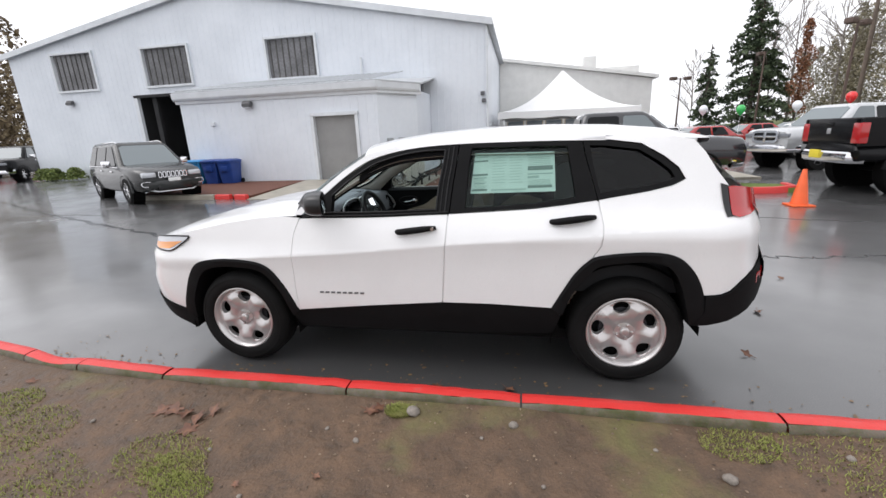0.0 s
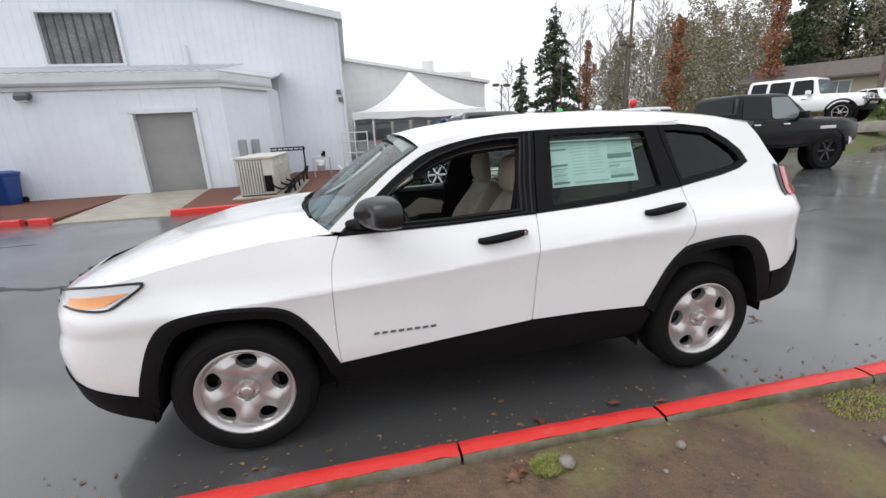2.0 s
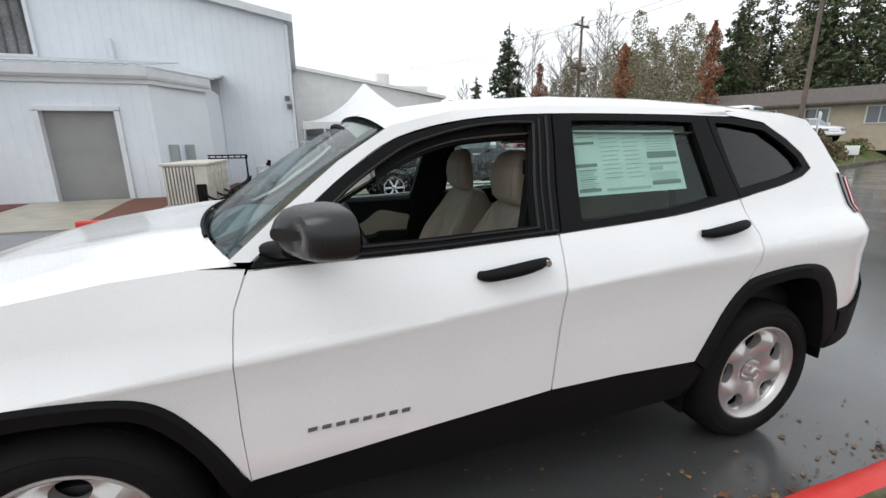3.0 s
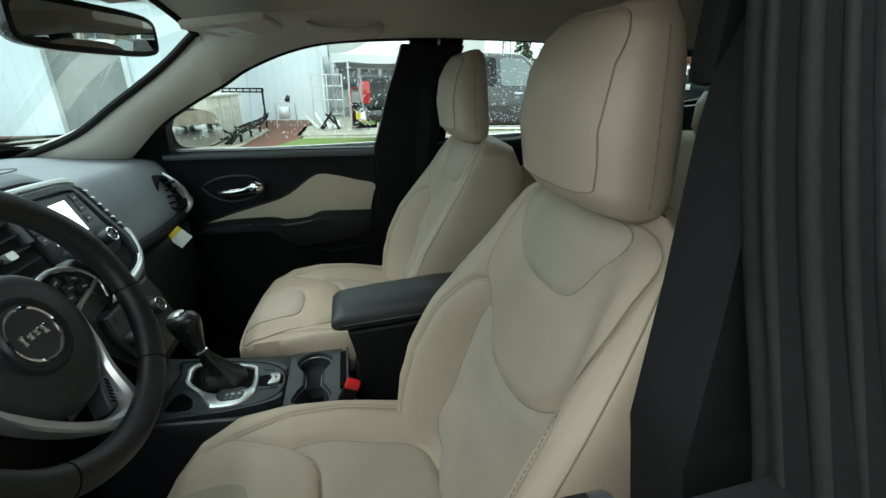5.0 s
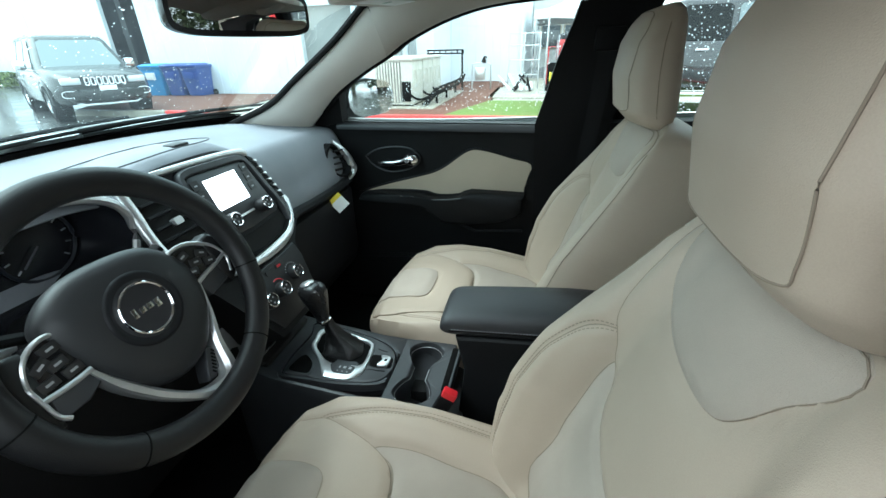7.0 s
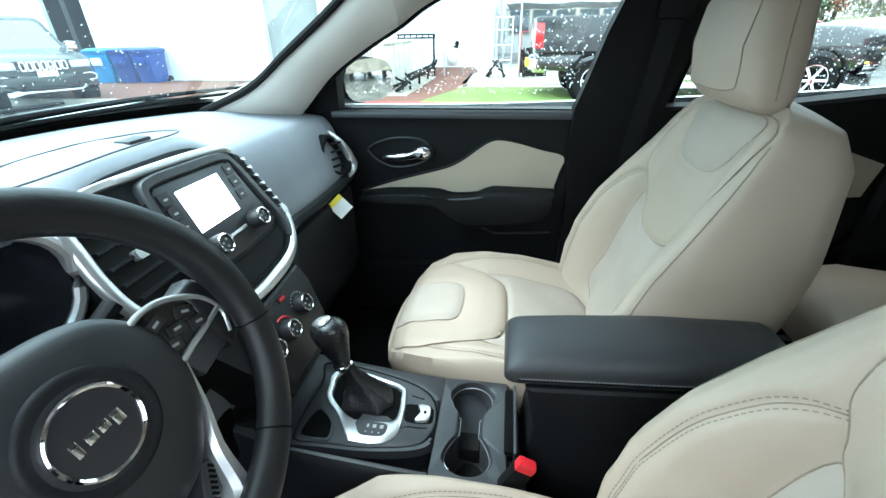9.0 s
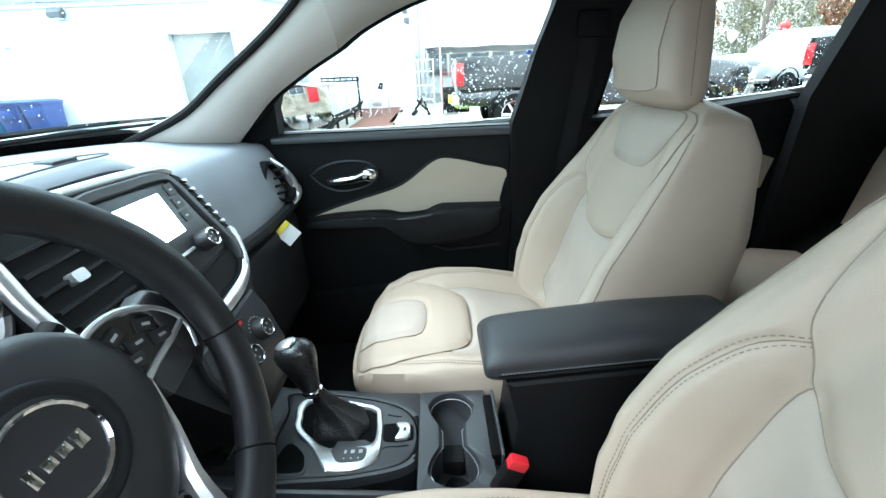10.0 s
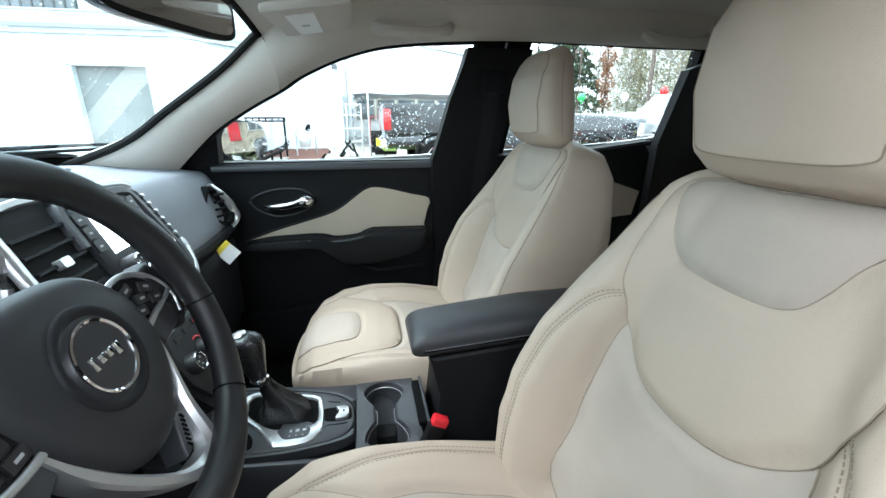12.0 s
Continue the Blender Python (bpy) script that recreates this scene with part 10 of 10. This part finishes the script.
for k in range(26):
    x, y = rng.uniform(-75, -38), rng.uniform(28, 60)
    h, w = rng.uniform(9, 15), rng.uniform(2, 3.5)

    def sample(g, x=x, y=y, h=h, w=w):
        t, a = g.uniform(0, 1), g.uniform(0, 6.283)
        r = w * math.sin(math.pi * (0.15 + 0.8 * t)) * math.sqrt(g.uniform(0, 1))
        return (x + r * math.cos(a), y + r * math.sin(a), 0.4 + t * h)
    v, f = leafmass(900, sample, 0.3, 200 + k)
    vs.append(v)
    fs.append(f + off)
    off += len(v)
tagged(leaf_object("woods", np.concatenate(vs), np.concatenate(fs), BROWNSHRUB, kind="stuff"), "brown winter woods beyond the hall", "trees", kind="stuff")


def shrub(label, at, r, h, seed, mat=SHRUB, n=700):
    ob = thing("shrub", label, "shrub", at, group="bank shrubs")
    stems = bmesh.new()
    rr = random.Random(seed)
    for i in range(7):
        a = rr.uniform(0, 6.283)
        rod(stems, (0, 0, -0.05), (0.6 * r * math.cos(a), 0.6 * r * math.sin(a), h * 0.7), 0.015, 0.006, 4)
    part("stems", stems, TRUNK, ob)

    def sample(g):
        a, t = g.uniform(0, 6.283), g.uniform(0, 1)
        q = r * math.sqrt(g.uniform(0, 1)) * (1 - 0.55 * t * t) * (1 + 0.2 * math.sin(a * 3 + seed))
        return (q * math.cos(a), q * math.sin(a), h * (0.04 + 0.96 * t) * (1 - 0.25 * (q / r) ** 2))
    leaf_object("leaves", *leafmass(n, sample, 0.085, seed), mat, ob)


rng = random.Random(21)
for k in range(26):
    x = 19.4 + rng.uniform(0, 15)
    d = rng.uniform(0.5, 5.0)
    y = 10.8 + (x - 19.0) * 0.309 + d * 1.05
    if 17.5 < x < 22.5 and y > 11.8:
        continue
    brown = rng.random() < 0.35
    shrub("low brown winter shrub on the bank" if brown else "low green shrub on the bank", (x, y, bank_height(x, y) - 0.03), rng.uniform(0.4, 0.9), rng.uniform(0.4, 0.9), 70 + k, BROWNSHRUB if brown else SHRUB)
for x, y in ((-24.3, 16.3), (-25.3, 16.6), (-23.2, 16.5)):
    shrub("low green shrub by the hall's corner", (x, y, 0.05), 0.5, 0.6, int(-x * 10))

# boxy white off-roader on the bank
BOX = [(-2.3, 0.92, 0.62, 1.22), (-2.22, 1.0, 0.55, 1.26), (0.6, 1.02, 0.52, 1.26), (1.1, 1.02, 0.55, 1.24), (2.05, 1.0, 0.6, 1.20), (2.22, 0.94, 0.66, 1.12)]


def boxy_extras(car, xn, xt):
    guard = bmesh.new()
    tube(guard, [(xn + 0.02, -0.75, 0.62), (xn + 0.14, -0.7, 0.9), (xn + 0.14, 0.7, 0.9), (xn + 0.02, 0.75, 0.62)], 0.05, 8)
    part("brush_guard", guard, BLACKPL, car)
    part("spare_wheel_cover", rod(bmesh.new(), (xt - 0.22, 0, 1.05), (xt, 0, 1.05), 0.40, 0.42, 24), BLACKPL, car)


vehicle("parked_suv", "white boxy off-road wagon displayed on the planted bank", "car", (20.3, 14.6, 1.02), -70, WHITE, BOX, (-2.2, 0.72, 0.96, 1.22, -2.12, 0.46, 0.84, 2.02), (-1.5, 1.55), 0.88, 0.45,
        ((-2.0, -1.35, -1.95, -1.32), (-1.2, -0.42, -1.2, -0.42), (-0.28, 0.52, -0.28, 0.40)), ("cross", BLACKPL, 0.98, 0.84, 1.1, 0.5, 0.76), (0.95, 1.2, 0.55, 0.8, BLACKPL), SILVER, None, BLACKPL, 0.3, ((-0.6, 1.1), (0.2, 1.1)), CARGLASS, boxy_extras)
bm = boxed(18.6, 22.6, 12.2, 17.4, 0.6, 1.02, 0.03)
tagged(part("display_pad", bm, CONCRETE), "raised concrete pad in the planted bank", "pad", kind="structure")
sedan("white sedan in front of the low house", (31.2, 18.6, bank_height(31.2, 18.6) - 0.02), 250, WHITE)

# ---- low house on the hill ----
SHINGLE = material("brown_grey_shingle", (0.13, 0.11, 0.10), 0.9, vary=0.15, scale=5, fine=25, bump=0.5)
TAN = material("tan_wall", (0.42, 0.36, 0.28), 0.85, vary=0.06, scale=2, fine=60)
WHITEBOARD = material("white_boards", (0.72, 0.72, 0.70), 0.6, vary=0.04, scale=2, fine=60)
WINDOWGREY = plain("grey_window_pane", (0.10, 0.115, 0.125), 0.06, coat=0.3)
house = thing("house", "low tan house with a brown shingle roof on the hill", "house", (37.5, 21.0, 1.6), -62)
part("wall", boxed(-9, 9, -3, 3, -1.0, 2.35), TAN, house)
bm = bmesh.new()
loft(bm, [[(-9.6, -3.7, 2.25), (-9.6, 0, 3.5), (-9.6, 3.7, 2.25), (-9.6, 3.7, 2.12), (-9.6, 0, 3.34), (-9.6, -3.7, 2.12)], [(9.6, -3.7, 2.25), (9.6, 0, 3.5), (9.6, 3.7, 2.25), (9.6, 3.7, 2.12), (9.6, 0, 3.34), (9.6, -3.7, 2.12)]])
part("roof", bm, SHINGLE, house, "", 0)
part("gable", loft(bmesh.new(), [[(-8.98, -3, 2.3), (-8.98, 0, 3.3), (-8.98, 3, 2.3)], [(8.98, -3, 2.3), (8.98, 0, 3.3), (8.98, 3, 2.3)]]), TAN, house, "", 0)
for x in (-6.5, -3.6, -0.6, 2.6, 5.8):
    w = part("window", boxed(x - 0.7, x + 0.7, -3.06, -2.98, 0.75, 1.95, 0.01), WHITEBOARD, house)
    part("pane", boxed(x - 0.62, x - 0.03, -3.08, -3.05, 0.83, 1.87), WINDOWGREY, w)
    part("pane", boxed(x + 0.03, x + 0.62, -3.08, -3.05, 0.83, 1.87), WINDOWGREY, w)
part("door", boxed(4.0, 4.9, -3.06, -2.98, 0, 2.05, 0.01), REDPLASTIC, house, "dull red door")

# ---- tent and the white building behind it ----
CANVAS = material("white_tent_canvas", (0.84, 0.84, 0.84), 0.6, vary=0.02, scale=2, fine=60)
tent = thing("canopy_tent", "white peaked party tent with a scalloped valance", "tent", (2.95, 23.5, 0))
n = 9
rows = []
for k in range(15):
    t = k / 14
    half = 3.45 * (1 - t) ** 1.0 + 0.06 * t
    z = 2.55 + 2.0 * (t ** 1.9) + 0.2 * t
    ring = []
    for i in range(4):
        a, b = ((-1, -1), (1, -1), (1, 1), (-1, 1))[i], ((1, -1), (1, 1), (-1, 1), (-1, -1))[i]
        for j in range(n):
            s = j / n
            pull = 1 - 0.05 * math.sin(math.pi * s) * (1 - t)
            ring.append(((a[0] + (b[0] - a[0]) * s) * half * pull, (a[1] + (b[1] - a[1]) * s) * half * pull, z))
    rows.append(ring)
bm = bmesh.new()
loft(bm, [[(x, y, z - 0.35 + (0.05 if i % 3 == 1 else 0)) for i, (x, y, z) in enumerate(rows[0])], *rows], True, False)
part("canopy", bm, CANVAS, tent, "", 50)
for x in (-3.4, 3.4):
    for y in (-3.4, 3.4):
        part("pole", rod(bmesh.new(), (x, y, 0), (x, y, 2.6), 0.03, n=8), CHROME, tent)
part("centre_pole", rod(bmesh.new(), (0, 0, 2.6), (0, 0, 4.7), 0.03, n=8), CHROME, tent)

shop = thing("shop_building", "white flat-roofed showroom with grey windows behind the tent", "building", (0, 0, 0))
part("wall", loft(bmesh.new(), [[(-0.8, 29, 0), (-0.8, 29, 6.3), (-0.8, 40, 6.3), (-0.8, 40, 0)], [(9.2, 29, 0), (9.2, 29, 4.6), (9.2, 40, 4.6), (9.2, 40, 0)]]), WHITEBOARD, shop, "", 0)
part("roof", loft(bmesh.new(), [[(-1.0, 28.7, 6.3), (-1.0, 28.7, 6.5), (-1.0, 40.3, 6.5), (-1.0, 40.3, 6.3)], [(9.5, 28.7, 4.6), (9.5, 28.7, 4.8), (9.5, 40.3, 4.8), (9.5, 40.3, 4.6)]]), WHITEBOARD, shop, "", 0)
part("chimney", boxed(5.0, 5.9, 31, 32, 4.8, 6.5, 0.02), WHITEBOARD, shop)
part("penthouse", boxed(6.4, 8.8, 31, 34, 4.6, 5.7, 0.02), WHITEBOARD, shop)
for k in range(7):
    x = -0.3 + k * 1.32
    w = part("window", boxed(x, x + 1.2, 28.93, 29.02, 1.0, 2.35, 0.01), TAN, shop)
    part("pane", boxed(x + 0.07, x + 1.13, 28.91, 28.95, 1.08, 2.27), WINDOWGREY, w)

# ---- posts and lamps ----
POLEBROWN = material("brown_painted_steel", (0.10, 0.065, 0.05), 0.55, vary=0.1)
WOODPOLE = material("weathered_pole_wood", (0.16, 0.125, 0.10), 0.9, vary=0.15, scale=3, fine=40, bump=0.4)


def lot_lamp(label, at, h, heads, yaw=0):
    lamp = thing("lot_lamp", label, "street lamp", at, yaw, "lot lamps")
    part("pole", rod(bmesh.new(), (0, 0, 0), (0, 0, h), 0.09, 0.06, 10), POLEBROWN, lamp)
    part("base", boxed(-0.25, 0.25, -0.25, 0.25, 0, 0.5, 0.04), CONCRETE, lamp)
    for k in range(heads):
        s = -1 if k else 1
        part("arm", rod(bmesh.new(), (0, 0, h - 0.1), (s * 0.55, 0, h - 0.05), 0.035, n=8), POLEBROWN, lamp)
        part("head", boxed(*sorted((s * 0.45, s * 1.0)), -0.2, 0.2, h - 0.18, h + 0.10, 0.04), POLEBROWN, lamp)


lot_lamp("brown steel lot lamp with two box heads", (18.2, 25.5, 0), 6.5, 2, 35)
lot_lamp("brown steel lot lamp with two box heads", (14.8, 41.0, 0), 5.6, 2, 20)
lot_lamp("brown steel lot lamp with one box head", (20.2, 38.6, 0), 7.0, 1, 90)


def utility_pole(at, h, wires):
    pole = thing("utility_pole", "weathered wooden utility pole with a crossarm", "utility pole", at, 20)
    part("pole", rod(bmesh.new(), (0, 0, -0.3), (0, 0, h), 0.17, 0.11, 10), WOODPOLE, pole)
    part("crossarm", boxed(-1.2, 1.2, -0.06, 0.06, h - 0.9, h - 0.75, 0.01), WOODPOLE, pole)
    for x in (-1.1, -0.5, 0.5, 1.1):
        part("insulator", rod(bmesh.new(), (x, 0, h - 0.75), (x, 0, h - 0.58), 0.05, 0.03, 8), PAPER, pole)
    for x in wires:
        part("wire", tube(bmesh.new(), [(x, 0, h - 0.58), (x + 0.3, 14, h - 1.5), (x + 0.5, 30, h - 0.6)], 0.012, 4), BLACKPL, pole)


utility_pole((32.8, 20.0, bank_height(32.8, 20.0)), 12.5, (-1.1, 0.5))
utility_pole((26.4, 37.0, bank_height(26.4, 37)), 12.0, (-0.5, 1.1))
post = thing("sign_post", "grey sign post standing in the planted bank", "sign post", (24.2, 13.7, bank_height(24.2, 13.7)))
part("post", boxed(-0.05, 0.05, -0.03, 0.03, -0.1, 2.1, 0.005), SATIN, post)
part("plate", boxed(-0.10, 0.10, -0.045, -0.031, 1.6, 2.05, 0.01), SATIN, post)
sign = thing("yard_sign", "small white yard sign on the bank", "sign", (27.6, 13.9, bank_height(27.6, 13.9)), -60)
part("board", boxed(-0.32, 0.32, -0.01, 0.01, 0.35, 0.85, 0.004), PAPER, sign)
for x in (-0.2, 0.2):
    part("stake", rod(bmesh.new(), (x, 0.02, -0.1), (x, 0.02, 0.6), 0.01, n=6), SATIN, sign)

# ---- cone, balloons, bins, cooling unit ----
ORANGE = material("orange_cone_plastic", (0.85, 0.13, 0.03), 0.5, vary=0.05, fine=120)
cone = thing("traffic_cone", "plain orange plastic traffic cone on wet asphalt", "traffic cone", (6.0, 6.6, 0))
part("base", boxed(-0.19, 0.19, -0.19, 0.19, 0.0, 0.035, 0.012), ORANGE, cone)
prof = [(0.145, 0.03), (0.14, 0.06), (0.035, 0.69), (0.028, 0.70), (0.020, 0.70), (0.02, 0.66)]
part("cone", loft(bmesh.new(), [[(r * math.cos(2 * math.pi * i / 24), r * math.sin(2 * math.pi * i / 24), z) for i in range(24)] for r, z in prof], True, False), ORANGE, cone)

for color, word, (x, y, z) in (((0.75, 0.03, 0.03), "red", (15.6, 20.8, 2.5)), ((0.8, 0.82, 0.84), "white", (14.0, 21.8, 2.25)), ((0.04, 0.45, 0.10), "green", (11.7, 22.2, 2.2)), ((0.8, 0.82, 0.84), "white", (10.4, 23.4, 2.3)), ((0.05, 0.15, 0.6), "blue", (5.6, 27.0, 2.0))):
    b = thing("balloon", f"{word} rubber balloon on a string above a car", "balloon", (x, y, z), group="balloons")
    part("skin", loft(bmesh.new(), [[(r * math.cos(2 * math.pi * i / 20), r * math.sin(2 * math.pi * i / 20), q) for i in range(20)] for r, q in ((0.01, 0.24), (0.10, 0.225), (0.18, 0.15), (0.215, 0.04), (0.19, -0.08), (0.11, -0.20), (0.03, -0.27), (0.035, -0.30))]), plain(f"{word}_balloon", color, 0.25, coat=0.4), b, "", 60)
    part("string", rod(bmesh.new(), (0, 0, -z + 1.0 if y > 19.5 and x > 9 else -z), (0, 0, -0.28), 0.004, n=5), PAPER, b)

for x, color, word, w in ((-11.95, (0.03, 0.25, 0.55), "light blue", 0.74), (-11.20, (0.015, 0.055, 0.26), "dark blue", 0.62), (-10.52, (0.015, 0.055, 0.26), "dark blue", 0.62)):
    bin_mat = material(word.replace(" ", "_") + "_bin_plastic", color, 0.45, vary=0.08, scale=4, fine=200)
    b = thing("wheeled_bin", f"{word} plastic recycling bin beside the annex wall", "bin", (x, 12.28, 0.07), group="recycling bins")
    bm = bmesh.new()
    loft(bm, [roundrect(-w / 2 + 0.06, w / 2 - 0.06, 0.26, 0.03, 0.04), roundrect(-w / 2, w / 2, 0.33, 0.80, 0.05), roundrect(-w / 2 - 0.02, w / 2 + 0.02, 0.35, 0.82, 0.05), roundrect(-w / 2 - 0.02, w / 2 + 0.02, 0.35, 0.86, 0.05)])
    part("tub", bm, bin_mat, b)
    part("lid", loft(bmesh.new(), [roundrect(-w / 2 - 0.03, w / 2 + 0.03, 0.37, 0.865, 0.06), roundrect(-w / 2 - 0.03, w / 2 + 0.03, 0.37, 0.90, 0.06), roundrect(-w / 2 + 0.08, w / 2 - 0.08, 0.26, 0.95, 0.06)]), bin_mat, b)
    part("label_patch", boxed(-0.16, 0.16, -0.36, -0.31, 0.50, 0.70, 0.01), PAPER if word == "light blue" else bin_mat, b)
    for s in (-1, 1):
        part("wheel", rod(bmesh.new(), (s * (w / 2 - 0.04), 0.28, 0.09), (s * (w / 2 + 0.01), 0.28, 0.09), 0.09, n=16), RUBBER, b)

BEIGE = material("beige_painted_steel", (0.60, 0.58, 0.52), 0.5, vary=0.07, scale=3, fine=100)
tagged(part("equipment_pad", boxed(-3.80, -2.25, 9.45, 13.3, 0.0, 0.12, 0.015), CONCRETE), "long concrete pad under the cooling units", "pad", kind="structure")

COIL = material("coil_grey", (0.22, 0.215, 0.20), 0.6, vary=0.1, fine=200)


def cooling_unit(y):
    unit = thing("cooling_unit", "beige steel heat pump with a finned coil", "heat pump", (-3.2, y, 0.12), group="heat pumps")
    part("cabinet", boxed(-0.44, 0.44, -0.44, 0.44, 0.03, 0.94, 0.02), BEIGE, unit)
    part("top_cover", boxed(-0.48, 0.48, -0.48, 0.48, 0.94, 1.0, 0.02), BEIGE, unit)
    part("base_rail", boxed(-0.42, 0.42, -0.40, 0.40, 0.0, 0.035), BLACKPL, unit)
    for k in range(9):
        part("fin", boxed(-0.41 + k * 0.066, -0.375 + k * 0.066, -0.47, -0.435, 0.08, 0.91, 0.004), BEIGE, unit)
    part("coil", boxed(-0.42, 0.18, -0.445, -0.436, 0.07, 0.92), COIL, unit, "grey coil behind the fins")
    for y0 in (-0.25, 0.1):
        part("grip", tube(bmesh.new(), [(0.44, y0, 0.4), (0.48, y0, 0.42), (0.48, y0, 0.72), (0.44, y0, 0.74)], 0.018, 7), BEIGE, unit)
    part("valve_box", boxed(0.20, 0.40, -0.50, -0.44, 0.10, 0.52, 0.015), BLACKPL, unit)
    part("pipe", tube(bmesh.new(), smooth_line([(0.3, -0.5, 0.45), (0.42, -0.56, 0.25), (0.6, -0.5, 0.15), (0.66, 0.2, 0.14)], 5), 0.026, 7), BLACKPL, unit)


for y in (10.16, 11.14, 12.12):
    cooling_unit(y)

rack = thing("pipe_rack", "black steel pipe rack running past the cooling units", "rack", (0, 0, 0))
for z in (1.10, 1.19):
    part("rail", boxed(-3.45, -2.32, 13.70, 13.75, z, z + 0.04, 0.006), BLACKPL, rack)
for k in range(7):
    part("brace", boxed(-3.42 + 0.18 * k, -3.39 + 0.18 * k, 13.71, 13.74, 1.12, 1.2), BLACKPL, rack)
for x, y in ((-2.36, 13.72), (-2.36, 12.6), (-2.36, 11.4), (-2.36, 10.3)):
    part("post", boxed(x - 0.025, x + 0.025, y - 0.025, y + 0.025, 0.0, 1.2 if y > 13 else 0.46), BLACKPL, rack)
for x, z in ((-2.36, 0.44), (-2.30, 0.38), (-2.40, 0.30)):
    part("pipe", tube(bmesh.new(), smooth_line([(x, 13.8, z + 0.15), (x, 13.2, z), (x, 11.0, z), (x - 0.03, 10.2, z - 0.04), (x - 0.15, 9.75, 0.16)], 5), 0.03, 7), RUBBER, rack)

tagged(part("paving_slab", boxed(-1.35, 3.2, 11.75, 14.6, 0.0, 0.09, 0.01), CONCRETE), "wet concrete slab beside the hall", "pavement", kind="structure")
meter = thing("gas_meter", "grey gas meter with bent steel pipes", "gas meter", (-1.85, 14.0, 0))
part("meter_body", boxed(-0.16, 0.16, -0.13, 0.13, 0.35, 0.72, 0.06), SATIN, meter)
part("dial", rod(bmesh.new(), (0, -0.15, 0.58), (0, -0.125, 0.58), 0.07, n=16), PAPER, meter)
part("regulator", rod(bmesh.new(), (0.1, 0, 0.85), (0.16, 0, 1.02), 0.08, 0.05, 12), BLACKPL, meter)
part("pipe", tube(bmesh.new(), smooth_line([(-0.25, 0, 0.0), (-0.25, 0, 0.7), (-0.2, 0, 0.82), (0.25, 0, 0.82), (0.32, 0, 0.7), (0.32, 0.1, 0.0)], 6), 0.022, 7), SATIN, meter)
cart = thing("tube_frame", "light steel tube frame leaning by the hall", "frame", (-0.55, 14.1, 0.09))
for x in (-0.45, 0.0, 0.45):
    part("upright", rod(bmesh.new(), (x, 0, 0), (x, 0.12, 1.55), 0.02, n=8), SATIN, cart)
for z in (0.4, 0.8, 1.2, 1.52):
    part("crossbar", rod(bmesh.new(), (-0.45, z * 0.077, z), (0.45, z * 0.077, z), 0.016, n=8), SATIN, cart)
pile = thing("pipe_pile", "heap of white pipe offcuts on the slab", "pipes", (-0.55, 13.3, 0.09))
rr = random.Random(4)
for k in range(11):
    x, y = rr.uniform(-0.35, 0.35), rr.uniform(-0.2, 0.2)
    a = rr.uniform(0, 3.1)
    part("pipe", rod(bmesh.new(), (x, y, 0.04), (x + 0.4 * math.cos(a), y + 0.4 * math.sin(a), rr.uniform(0.08, 0.5)), 0.035, n=8), PAPER if k % 3 else BLACKPL, pile)
sp = thing("thin_post", "thin grey steel post standing on the slab", "post", (0.1, 12.9, 0.09))
part("post", rod(bmesh.new(), (0, 0, 0), (0, 0, 1.9), 0.025, n=8), SATIN, sp)
part("foot", boxed(-0.12, 0.12, -0.12, 0.12, 0, 0.03, 0.006), SATIN, sp)
crate = thing("trolley", "dark hand trolley with a red handle on the slab", "trolley", (0.35, 13.4, 0.09))
part("deck", boxed(-0.25, 0.25, -0.2, 0.2, 0.12, 0.17, 0.01), BLACKPL, crate)
part("handle", tube(bmesh.new(), [(-0.2, 0.2, 0.15), (-0.2, 0.28, 1.15), (0.2, 0.28, 1.15), (0.2, 0.2, 0.15)], 0.018, 7), REDPLASTIC, crate)
part("load", boxed(-0.2, 0.2, -0.15, 0.18, 0.17, 0.75, 0.03), BLACKPL, crate)
for x in (-0.22, 0.22):
    part("wheel", rod(bmesh.new(), (x - 0.03, 0.12, 0.09), (x + 0.03, 0.12, 0.09), 0.09, n=16), RUBBER, crate)
